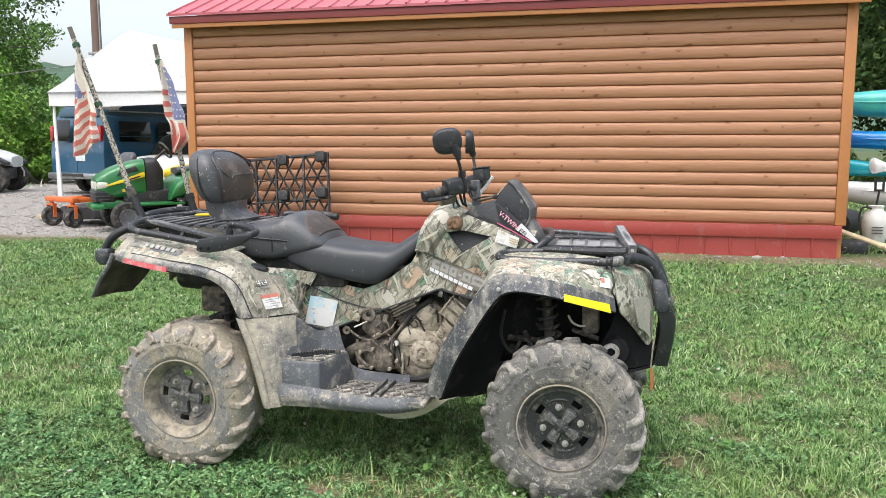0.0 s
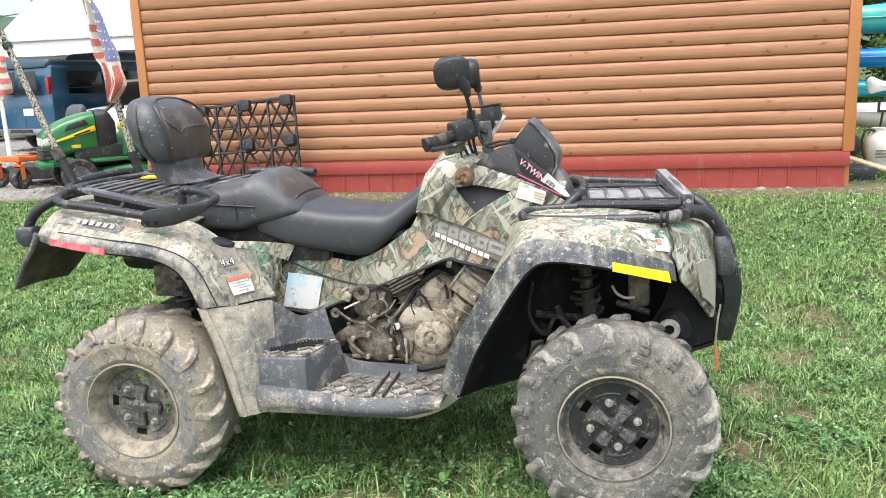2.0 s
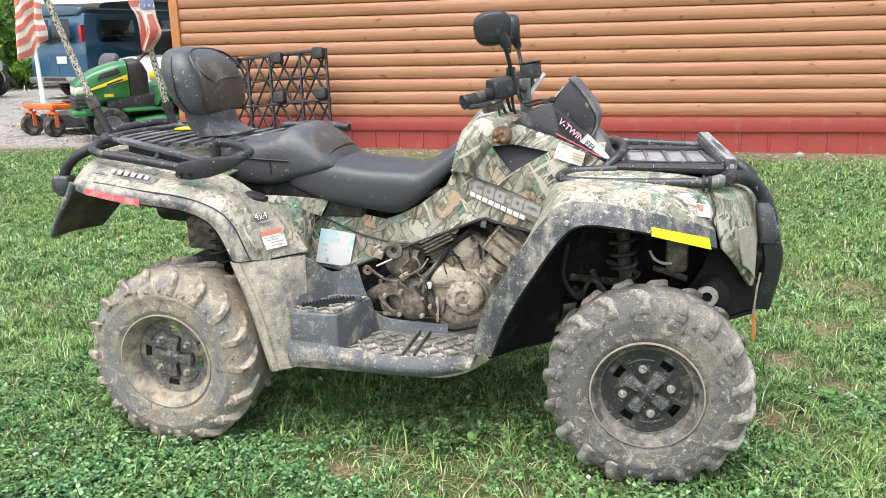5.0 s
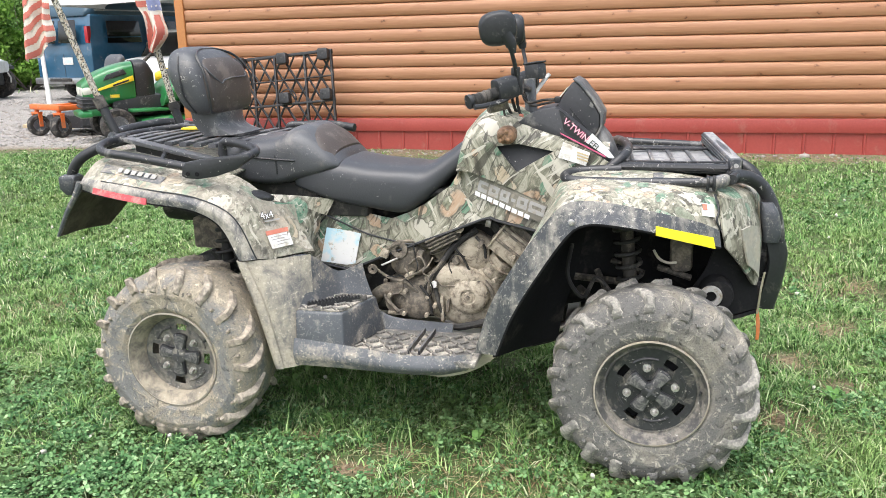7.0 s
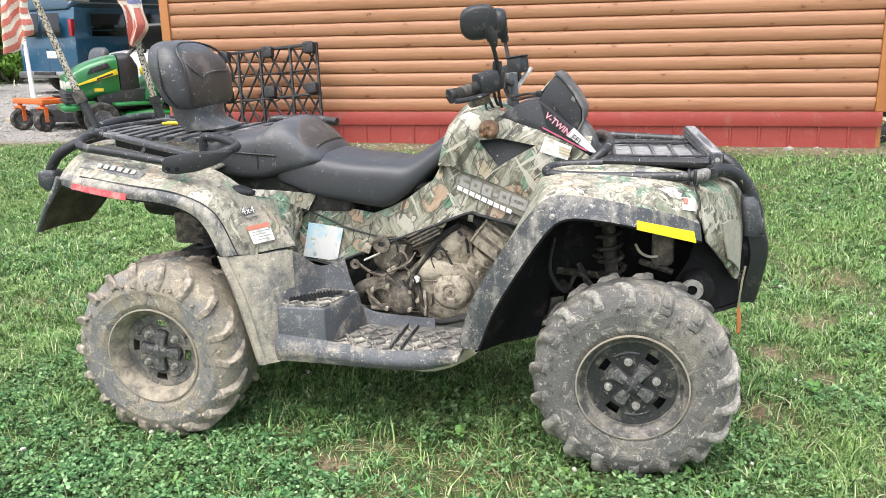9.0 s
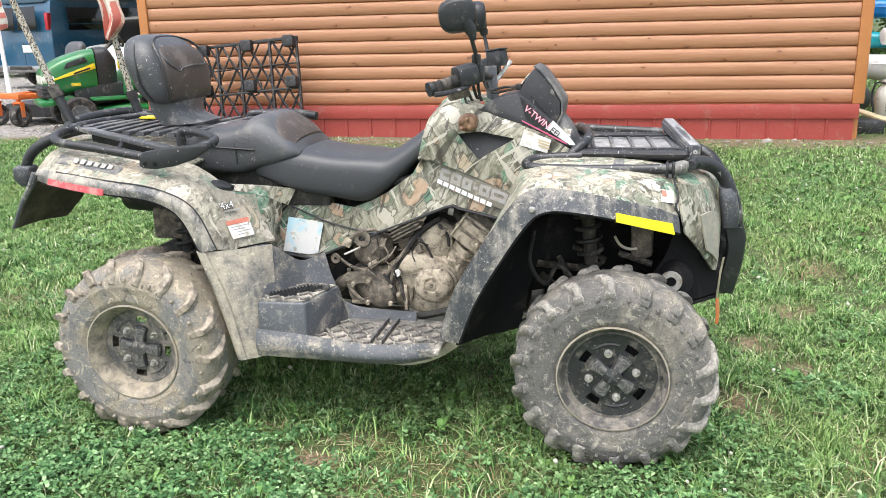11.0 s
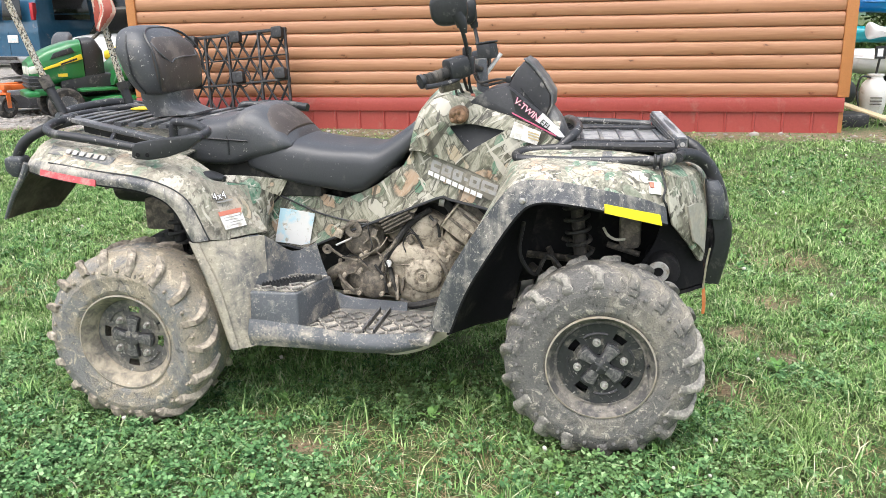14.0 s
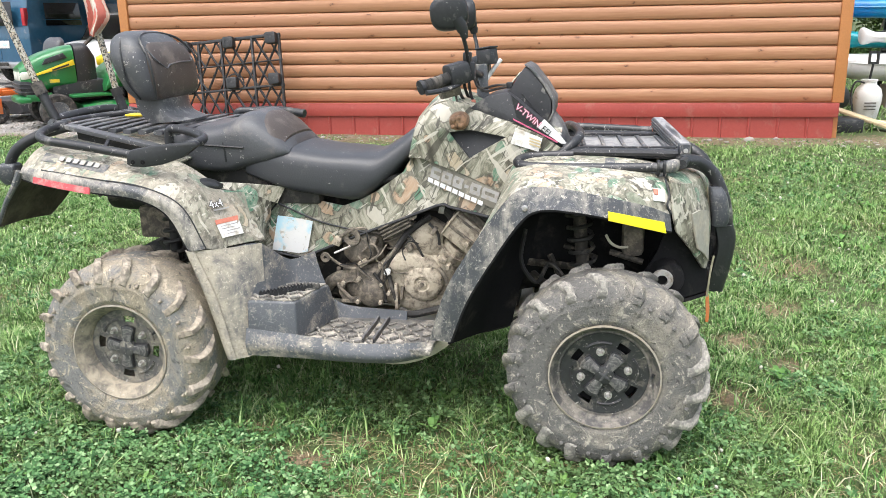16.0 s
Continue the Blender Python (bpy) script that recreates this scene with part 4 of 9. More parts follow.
# ---- white car beyond the canopy ----
car = thing("car", "white car parked behind the shed under the canopy", "car", m=pose(-8.9, 14.2, 0.13, 0, 0, 92))
part("body", hull_bm([(-2.2, 0, 0.62, 0.70, 0.22, 0.28, 4), (-2.0, 0, 0.62, 0.84, 0.32, 0.36, 5), (0, 0, 0.62, 0.88, 0.34, 0.40, 5), (1.9, 0, 0.62, 0.84, 0.22, 0.36, 5), (2.2, 0, 0.6, 0.66, 0.12, 0.25, 4)], 32, 20), WHITEPAINT, car)
part("cabin", hull_bm([(-1.7, 0, 0.95, 0.6, 0.05, 0.05, 4), (-1.2, 0, 0.95, 0.68, 0.46, 0.1, 4), (0.1, 0, 0.95, 0.68, 0.52, 0.1, 4), (1.0, 0, 0.95, 0.64, 0.04, 0.05, 4)], 28, 18), GLASS, car, "dark glazed cabin")
part("roof_panel", hull_bm([(-1.15, 0, 1.42, 0.52, 0.03, 0.02, 4), (-0.4, 0, 1.46, 0.58, 0.04, 0.02, 4), (0.25, 0, 1.44, 0.55, 0.03, 0.02, 4)], 20, 8), WHITEPAINT, car)
for x in (-1.35, 1.35):
    for s in (-1, 1):
        plain_wheel("wheel", car, pose(x, s * 0.78, 0.31), 0.31, 0.2, CHROME)

# ---- green lawn tractor ----
mower = thing("lawn_tractor", "green and yellow ride-on lawn tractor with a grey seat", "lawn mower", m=pose(-5.60, 7.0, 0.118, 0, 0, 225) @ Matrix.Scale(1.08, 4))
part("hood", hull_bm([(0.29, 0, 0.55, 0.24, 0.36, 0.10, 4), (0.42, 0, 0.55, 0.26, 0.34, 0.10, 4), (0.64, 0, 0.55, 0.255, 0.27, 0.14, 4.5), (0.80, 0, 0.55, 0.245, 0.18, 0.15, 5), (0.87, 0, 0.55, 0.225, 0.125, 0.15, 5)], 32, 22), MOWGREEN, mower)
for s in (-1, 1):
    part("hood_vent", plate_bm([(0.37, 0.77), (0.41, 0.825), (0.60, 0.765), (0.64, 0.70)], s * 0.268 - 0.012, s * 0.268 + 0.012, 1, 0.004), BLACK, mower, "black louvre in the hood")
    part("stripe", plate_bm([(0.30, 0.69), (0.31, 0.75), (0.74, 0.60), (0.76, 0.575)], s * 0.272 - 0.01, s * 0.272 + 0.01, 1, 0.002), MOWYELLOW, mower, "yellow stripe")
    part("lettering_bar", plate_bm([(0.36, 0.688), (0.362, 0.706), (0.54, 0.652), (0.54, 0.634)], s * 0.284 - 0.002, s * 0.284 + 0.002, 1), BLACK, mower)
    part("model_bar", box_bm(0.48, 0.58, s * 0.262 - 0.009, s * 0.262 + 0.009, 0.505, 0.54), MOWYELLOW, mower)
    part("headlight", hull_bm([(0.72, s * 0.128, 0.595, 0.122, 0.045, 0.045, 6), (0.82, s * 0.126, 0.59, 0.122, 0.050, 0.05, 6), (0.868, s * 0.116, 0.585, 0.110, 0.046, 0.05, 6), (0.874, s * 0.112, 0.585, 0.10, 0.04, 0.04, 6)], 24, 10), LENS, mower, "cloudy headlight")
part("grille", box_bm(0.66, 0.885, -0.248, 0.248, 0.38, 0.53, 0.015), BLACK, mower, "black slotted grille")
for k in range(3):
    part("grille_bar", box_bm(0.72, 0.897, -0.256, 0.256, 0.405 + k * 0.042, 0.418 + k * 0.042, 0.004), PODGREY, mower)
part("engine_bay", box_bm(-0.1, 0.56, -0.235, 0.235, 0.28, 0.52, 0.03), BLACK, mower, "dark engine side under the hood")
part("side_frame", box_bm(0.561, 0.84, -0.24, 0.24, 0.30, 0.40, 0.02), MOWGREEN, mower)
part("front_bumper", hull_bm([(0.80, 0, 0.33, 0.30, 0.04, 0.05, 4), (0.90, 0, 0.33, 0.27, 0.04, 0.05, 4), (0.94, 0, 0.33, 0.2, 0.02, 0.03, 4)], 20, 8), MOWGREEN, mower)
part("dash", hull_bm([(0.06, 0, 0.70, 0.19, 0.10, 0.36, 4), (0.14, 0, 0.72, 0.23, 0.20, 0.40, 4), (0.28, 0, 0.70, 0.235, 0.22, 0.38, 4)], 24, 10), BLACK, mower)
part("steering_wheel", tube_bm([(-0.02 + 0.06 * math.sin(a), 0.18 * math.cos(a), 1.02 + 0.17 * math.sin(a) * 0.55) for a in np.linspace(0, 6.28, 25)], 0.014, 8), RUBBER, mower)
part("steering_column", tube_bm([(0.14, 0, 0.88), (-0.02, 0, 1.02)], 0.02, 8), RUBBER, mower)
part("seat", hull_bm([(-0.55, 0, 0.77, 0.20, 0.02, 0.05, 3), (-0.48, 0, 0.77, 0.23, 0.05, 0.06, 3), (-0.26, 0, 0.77, 0.23, 0.04, 0.06, 3), (-0.12, 0, 0.76, 0.2, 0.03, 0.05, 3)], 24, 14), VINYL_WORN, mower)
part("seat_back", hull_bm([(0.78, -0.50, 0, 0.05, 0.2, 0.2, 3), (0.86, -0.53, 0, 0.06, 0.21, 0.21, 3), (0.95, -0.55, 0, 0.05, 0.18, 0.18, 3), (0.98, -0.56, 0, 0.03, 0.12, 0.12, 3)], 24, 14, 2), VINYL_WORN, mower, "grey seat back")
part("rear_fender", hull_bm([(-0.98, 0, 0.58, 0.42, 0.10, 0.14, 5), (-0.85, 0, 0.62, 0.47, 0.15, 0.18, 5), (-0.40, 0, 0.62, 0.47, 0.15, 0.20, 5), (-0.20, 0, 0.60, 0.46, 0.13, 0.18, 4), (-0.04, 0, 0.52, 0.45, 0.09, 0.13, 4), (0.02, 0, 0.44, 0.44, 0.02, 0.06, 4)], 28, 18), MOWGREEN, mower)
part("footboard", box_bm(-0.14, 0.40, -0.44, 0.44, 0.335, 0.37, 0.01), MOWGREEN, mower)
part("cutting_deck", hull_bm([(-0.32, 0, 0.20, 0.50, 0.06, 0.10, 4), (0.0, 0, 0.20, 0.56, 0.09, 0.11, 4), (0.3, 0, 0.20, 0.48, 0.06, 0.10, 4)], 28, 12), MOWGREEN, mower)
part("axle", tube_bm([(0.55, -0.36, 0.20), (0.55, 0.36, 0.20)], 0.025, 8), RUBBER, mower)
for s in (-1, 1):
    plain_wheel("front_wheel", mower, pose(0.55, s * 0.38, 0.195), 0.195, 0.15, DUSTY)
    plain_wheel("rear_wheel", mower, pose(-0.58, s * 0.40, 0.26), 0.26, 0.24, MOWYELLOW)

# ---- orange zero-turn mower ----
zero = thing("zero_turn_mower", "orange zero-turn mower with two small front castors", "lawn mower", m=pose(-7.18, 6.83, 0.118, 0, 0, 249))
for s in (-1, 1):
    wy = s * 0.27
    plain_wheel("castor_wheel", zero, pose(0, wy, 0.145, 0, 0, 12 * s), 0.145, 0.12, DUSTY)
    part("castor_fork", join_bm(box_bm(-0.02, 0.03, wy - 0.09, wy - 0.075, 0.13, 0.30), box_bm(-0.02, 0.03, wy + 0.075, wy + 0.09, 0.13, 0.30), box_bm(-0.03, 0.04, wy - 0.09, wy + 0.09, 0.30, 0.325, 0.004), tube_bm([(0.0, wy, 0.32), (0.0, wy, 0.43)], 0.03, 10)), ORANGE, zero)
part("cross_bar", box_bm(-0.05, 0.05, -0.36, 0.36, 0.36, 0.43, 0.01), ORANGE, zero)
part("chassis", join_bm(box_bm(-1.25, -0.051, -0.24, -0.17, 0.345, 0.415, 0.01), box_bm(-1.25, -0.051, 0.17, 0.24, 0.345, 0.415, 0.01)), ORANGE, zero)
part("cutting_deck", hull_bm([(-0.95, 0, 0.19, 0.45, 0.09, 0.09, 5), (-0.6, 0, 0.19, 0.60, 0.10, 0.10, 5), (-0.22, 0, 0.19, 0.45, 0.08, 0.09, 5)], 24, 12), PODGREY, zero)
part("foot_plate", box_bm(-0.80, -0.45, -0.24, 0.24, 0.418, 0.436, 0.005), BLACK, zero)
part("seat", hull_bm([(0.79, -1.06, 0, 0.05, 0.16, 0.16, 3), (0.87, -1.08, 0, 0.075, 0.19, 0.19, 3), (1.00, -1.11, 0, 0.07, 0.18, 0.18, 3), (1.06, -1.13, 0, 0.03, 0.11, 0.11, 3)], 24, 14, 2), VINYL_WORN, zero, "grey high-backed seat")
part("seat_base", box_bm(-1.10, -0.62, -0.24, 0.24, 0.50, 0.66, 0.04), VINYL_WORN, zero)
part("seat_post", box_bm(-1.12, -1.04, -0.10, 0.10, 0.42, 0.84, 0.02), BLACK, zero)
for s in (-1, 1):
    plain_wheel("drive_wheel", zero, pose(-1.15, s * 0.46, 0.25), 0.25, 0.22, ORANGE)
tagged(part("plank", box_bm(-0.35, 0.35, -0.09, 0.09, 0.0, 0.05, 0.006), PALEBOARD), "short pale timber offcut lying on gravel", "plank").matrix_basis = pose(-7.9, 7.7, 0.125, 0, 6, 25)

# ---- yellow machine behind the tractor ----
yel = thing("log_splitter", "yellow powered yard machine with a black engine cover", "yard machine", m=pose(-6.1, 8.9, 0.12, 0, 0, 205))
part("body", hull_bm([(-0.5, 0, 0.72, 0.22, 0.10, 0.12, 4), (-0.2, 0, 0.74, 0.28, 0.12, 0.14, 4), (0.4, 0, 0.74, 0.26, 0.10, 0.12, 4), (0.6, 0, 0.72, 0.2, 0.05, 0.08, 4)], 24, 12), MOWYELLOW, yel)
part("engine_cover", box_bm(-0.40, 0.30, -0.22, 0.22, 0.36, 0.60, 0.03), BLACK, yel)
part("top_tray", box_bm(-0.3, 0.2, -0.2, 0.2, 0.90, 0.99, 0.02), MOWYELLOW, yel)
part("column", box_bm(-0.1, 0.0, -0.1, 0.1, 0.84, 0.90), BLACK, yel)
for s in (-1, 1):
    plain_wheel("wheel", yel, pose(0, s * 0.34, 0.2), 0.2, 0.14, MOWYELLOW)
    part("leg", box_bm(-0.05, 0.05, s * 0.2 - 0.03, s * 0.2 + 0.03, 0.18, 0.37), BLACK, yel)

# ---- side-by-side at the yard's edge ----
utv = thing("side_by_side", "white and black off-road side-by-side with knobbly tyres", "off-road vehicle", m=pose(-15.60, 13.55, 0.125, 0, 0, 22))
part("hood", hull_bm([(0.5, 0, 0.85, 0.55, 0.28, 0.16, 4), (1.0, 0, 0.85, 0.52, 0.20, 0.16, 4), (1.45, 0, 0.78, 0.40, 0.10, 0.16, 4)], 24, 12), WHITEPAINT, utv)
part("chassis", box_bm(-1.4, 1.3, -0.42, 0.42, 0.32, 0.62, 0.04), BLACK, utv)
part("tub", hull_bm([(-1.5, 0, 0.8, 0.6, 0.2, 0.2, 5), (-0.6, 0, 0.8, 0.64, 0.22, 0.24, 5), (0.5, 0, 0.78, 0.58, 0.2, 0.22, 5)], 24, 10), BLACK, utv)
for s in (-1, 1):
    part("cage_tube", tube_bm([(0.75, s * 0.6, 1.0), (0.15, s * 0.58, 1.75), (-0.9, s * 0.58, 1.75), (-1.2, s * 0.6, 0.95)], 0.03, 8, 18), BLACK, utv)
    part("fender", hull_bm([(0.75, s * 0.62, 0.80, 0.14, 0.06, 0.04, 3), (1.1, s * 0.64, 0.86, 0.16, 0.06, 0.04, 3), (1.45, s * 0.6, 0.72, 0.14, 0.04, 0.04, 3)], 14, 8), BLACK, utv)
    for x in (-0.95, 1.1):
        plain_wheel("wheel", utv, pose(x, s * 0.64, 0.36), 0.36, 0.26, RUBBER, RUBBER)
part("winch_hook", tube_bm([(1.5, 0.1, 0.62), (1.56, 0.1, 0.5), (1.55, 0.1, 0.38)], 0.018, 6), STEEL, utv)

# ---- black plastic pallet against the wall ----
pal = thing("plastic_pallet", "black lattice plastic pallet leaning on the log wall", "pallet", m=pose(-3.09, 5.50, 0.105, 0, 0, 0) @ pose(0, 0, 0, -9.5, -5.0, 0))
PW, PH = 1.16, 1.08
for z, hgt in ((0.02, 0.03), (PH - 0.02, 0.03), (PH / 2, 0.022), (PH * 0.27, 0.012), (PH * 0.74, 0.012)):
    part("rail", box_bm(-PW / 2, PW / 2, 0.0, 0.04, z - hgt / 2, z + hgt / 2, 0.003), PALLET, pal)
for x in (-PW / 2 + 0.015, -0.09, PW / 2 - 0.015, -PW / 4 - 0.06, PW / 4 - 0.03):
    part("stile", box_bm(x - 0.011, x + 0.011, 0.001, 0.041, 0.03, PH - 0.03, 0.003), PALLET, pal)
NX, NZ = 8, 4
for i in range(NX):
    for j in range(NZ):
        xa, xb = -PW / 2 + PW * i / NX, -PW / 2 + PW * (i + 1) / NX
        za, zb = 0.03 + (PH - 0.06) * j / NZ, 0.03 + (PH - 0.06) * (j + 1) / NZ
        if (i + j) % 2:
            xa, xb = xb, xa
        part("lattice_rib", tube_bm([(xa, 0.02, za), (xb, 0.02, zb)], 0.0135, 4), PALLET, pal)
        if (i + 2 * j) % 5 != 1:
            part("lattice_rib", tube_bm([(xb, 0.018, za), (xa, 0.018, zb)], 0.011, 4), PALLET, pal)
foot_mesh = None
for x in (-PW / 2 + 0.10, 0.0 + 0.03, PW / 2 - 0.075):
    for z in (0.10, PH * 0.5 + 0.06, PH - 0.06):
        if foot_mesh is None:
            foot_mesh = part("foot_block", join_bm(*[plate_bm([(-0.058, -0.045), (-0.045, -0.058), (0.045, -0.058), (0.058, -0.045), (0.058, 0.045), (0.045, 0.058), (-0.045, 0.058), (-0.058, 0.045)], -0.085, 0.0, 1, 0.006), lathe_bm([(0.026, -0.0875), (0.040, -0.0875), (0.040, -0.0845), (0.026, -0.0845)], 16)]), PALLET, pal, "hollow block foot")
            foot_mesh.matrix_basis = pose(x, 0, z)
        else:
            twin(foot_mesh, pose(x, 0, z))
for x, z in ((0.03, PH * 0.5 + 0.06),):
    part("ring_rib", tube_bm([(x + 0.1 * math.cos(a), 0.015, z + 0.1 * math.sin(a)) for a in np.linspace(0, 6.283, 25)], 0.008, 5), PALLET, pal)

# ---- kayak rack ----
def kayak_material(name, a, b, c, x0, x1):
    k = Nodes(name)
    f = k.math("ADD", k.math("DIVIDE", k.math("SUBTRACT", k.axis(0), x0), x1 - x0), k.math("MULTIPLY", k.noise(2.5, 3), 0.22))
    return k.done(k.ramp(f, (0.1, a), (0.4, b), (0.75, c)), 0.35, 0, k.noise(60, 2), 0.03, 0.004)


K_TEAL = kayak_material("teal_green_kayak_plastic", (0.0, 0.22, 0.36), (0.07, 0.50, 0.42), (0.02, 0.20, 0.42), -1.5, 0.4)
K_BLUE = kayak_material("blue_teal_kayak_plastic", (0.0, 0.10, 0.42), (0.0, 0.19, 0.52), (0.02, 0.36, 0.42), -1.5, 0.2)
K_AQUA = kayak_material("aqua_kayak_plastic", (0.0, 0.30, 0.38), (0.02, 0.36, 0.42), (0.30, 0.10, 0.18), -1.5, 1.0)


def kayak(x, y, z, mat_hull, label, mat_deck=None, length=3.0, wide=0.36, up=0.17, down=0.17, turn=0):
    t = thing("kayak", label, "kayak", "kayaks on the rack", m=pose(x + length / 2, y, z, 0, 0, turn))
    h = length / 2
    part("hull", hull_bm([(-h, 0, 0.02, 0.03, 0.05, 0.05, 2.2), (-h + 0.05, 0, 0.01, 0.11, 0.11, 0.11, 2.4), (-h * 0.7, 0, 0.0, wide * 0.68, up * 0.85, down * 0.9, 2.6), (-h * 0.3, 0, 0.0, wide, up, down, 2.8), (h * 0.3, 0, 0.0, wide, up, down, 2.8), (h * 0.7, 0, 0.0, wide * 0.68, up * 0.85, down * 0.9, 2.6), (h - 0.1, 0, 0.04, 0.10, 0.06, 0.10, 2.2), (h, 0, 0.06, 0.01, 0.02, 0.03, 2)], 26, 34), mat_hull, t)
    part("gunwale", tube_bm([(-h + 0.05, -0.07, 0.03), (-h * 0.7, -wide * 0.69, 0.0), (-h * 0.3, -wide * 1.005, 0.0), (h * 0.3, -wide * 1.005, 0.0), (h * 0.7, -wide * 0.69, 0.0)], 0.012, 6, 24), mat_deck or mat_hull, t)
    part("hatch", hull_bm([(-h * 0.62, 0, up * 0.82, 0.02, 0.01, 0.02, 2), (-h * 0.45, 0, up * 0.96, 0.13, 0.02, 0.03, 2), (-h * 0.28, 0, up * 0.98, 0.02, 0.01, 0.02, 2)], 16, 8), BLACK, t, "black hatch")
    return t


kayak(3.50, 9.6, 1.88, K_TEAL, "teal and green sit-on kayak on the top tier", up=0.19, down=0.21)
kayak(3.60, 9.4, 1.37, K_BLUE, "bright blue sit-on kayak on the middle tier", up=0.13, down=0.15)
kayak(3.66, 9.3, 0.97, K_AQUA, "aqua kayak on the lower tier", up=0.10, down=0.13)
kayak(3.95, 9.02, 1.0, WHITEPAINT, "small white kayak deck lying on the lower tier", length=1.3, wide=0.20, up=0.07, down=0.08)
kayak(3.45, 8.95, 0.68, WHITEPAINT, "large white kayak resting on low blocks", up=0.13, down=0.24, wide=0.42, length=3.6)
rack = thing("kayak_rack", "black steel rack holding several kayaks", "rack")
for x in (4.55, 6.0):
    part("upright", box_bm(x - 0.03, x + 0.03, 9.93, 9.99, 0.08, 2.3, 0.005), BLACK, rack)
    part("front_upright", box_bm(x - 0.025, x + 0.025, 9.02, 9.06, 0.86, 2.1, 0.005), BLACK, rack)
    for z in (0.82, 1.20, 1.69):
        part("arm", box_bm(x - 0.025, x + 0.025, 9.0, 9.929, z - 0.03, z, 0.004), BLACK, rack)
sign = thing("signboard", "blank white board on a wooden stake behind the rack", "sign")
part("board", box_bm(3.32, 3.58, 10.36, 10.38, 1.62, 2.06, 0.003), WHITEPAINT, sign)
part("stake", box_bm(3.43, 3.47, 10.385, 10.42, 0.05, 2.0, 0.003), GREYBOARD, sign)
for x in (4.3, 6.4):
    tagged(part("timber_block", box_bm(x, x + 0.3, 8.8, 9.1, 0.1, 0.40, 0.01), GREYBOARD), "weathered timber block under the white kayak", "timber block", "blocks under the white kayak")
tagged(part("timber_beam", box_bm(3.4, 7.5, 9.2, 9.35, 0.1, 0.22, 0.01), GREYBOARD), "long grey timber beam on the ground", "beam")
tagged(part("bucket", lathe_bm([(0.001, 0.0), (0.13, 0.0), (0.17, 0.34), (0.155, 0.34), (0.12, 0.03), (0.001, 0.03)], 24, 1), BLACK), "black bucket tipped on its side", "bucket").matrix_basis = pose(3.42, 8.1, 0.29, 0, 0, -30)

# ---- garden sprayer, boards and pipe by the corner ----
jug = thing("garden_sprayer", "white plastic pump sprayer with a black handle", "sprayer", m=pose(3.66, 7.36, 0.125))
part("tank", lathe_bm([(0.001, 0.0), (0.10, 0.0), (0.115, 0.03), (0.145, 0.20), (0.148, 0.28), (0.13, 0.35), (0.085, 0.395), (0.075, 0.43), (0.088, 0.435), (0.088, 0.455), (0.001, 0.46)], 30, 2), WHITEPLASTIC, jug)
part("pump_rod", tube_bm([(0, 0, 0.45), (0.02, 0, 0.62)], 0.013, 8), BLACK, jug)
part("grip", join_bm(box_bm(-0.035, 0.075, -0.015, 0.015, 0.62, 0.645), box_bm(-0.035, 0.075, -0.015, 0.015, 0.735, 0.76), box_bm(-0.035, -0.012, -0.015, 0.015, 0.646, 0.734), box_bm(0.052, 0.075, -0.015, 0.015, 0.646, 0.734)), BLACK, jug, "black loop grip")
part("hose", tube_bm([(-0.06, -0.05, 0.42), (-0.16, -0.06, 0.43), (-0.19, -0.05, 0.28), (-0.15, -0.06, 0.06)], 0.011, 7, 20), BLACK, jug)
for k in range(3):
    part("print_bar", box_bm(-0.07, 0.05, -0.158, -0.146, 0.20 - k * 0.035, 0.212 - k * 0.035), DARKMARK, jug)
for nm, lab, b, mt, mm in (
    ("plank", "pale yellow plank lying aslant beside the shed", (-0.45, 0.45, -0.07, 0.07, 0, 0.025), PALEBOARD, pose(3.42, 6.62, 0.22, 0, 14, -42)),
    ("plank", "pale plank lying on the ground beside the sprayer", (-0.4, 0.4, -0.06, 0.06, 0, 0.02), PALEBOARD, pose(4.0, 6.95, 0.125, 0, 2, -20)),
    ("plank", "short grey plank lying on bare soil", (-0.35, 0.35, -0.05, 0.05, 0, 0.025), GREYBOARD, pose(4.3, 7.6, 0.12, 0, 0, 15)),
):
    tagged(part(nm, box_bm(*b, 0.004), mt), lab, "plank").matrix_basis = mm
pipe = thing("plastic_pipe", "white plastic downpipe section lying on the ground", "pipe", m=pose(3.62, 6.55, 0.17, 0, 8, -52))
part("tube", tube_bm([(-0.4, 0, 0), (0.3, 0, 0)], 0.03, 14), WHITEPLASTIC, pipe)
part("elbow", tube_bm([(0.3, 0, 0), (0.37, 0, -0.01), (0.41, 0.05, -0.03), (0.42, 0.12, -0.03)], 0.038, 14, 12), WHITEPLASTIC, pipe)
tagged(part("crate", box_bm(3.08, 3.36, 6.35, 6.75, 0.1, 0.24, 0.01), BLACK), "low black plastic crate beside the shed corner", "crate")

# ---- four-wheeler: wheels ----
atv = thing("quad_bike", "camouflage two-up quad bike caked with dried mud, standing on grass", "quad bike", m=pose(0, 0, 0))


def tyre_bm(hw):
    half = [(0.150, 0.80), (0.160, 0.92), (0.172, 0.965), (0.176, 0.982), (0.181, 0.978), (0.200, 1.0), (0.218, 1.005), (0.221, 1.013), (0.225, 1.002), (0.244, 0.97), (0.262, 0.89), (0.278, 0.74), (0.286, 0.5)]
    prof = [(r, -k * hw) for r, k in half] + [(0.288, 0)] + [(r, k * hw) for r, k in half[::-1]]
    return lathe_bm(prof, 72)


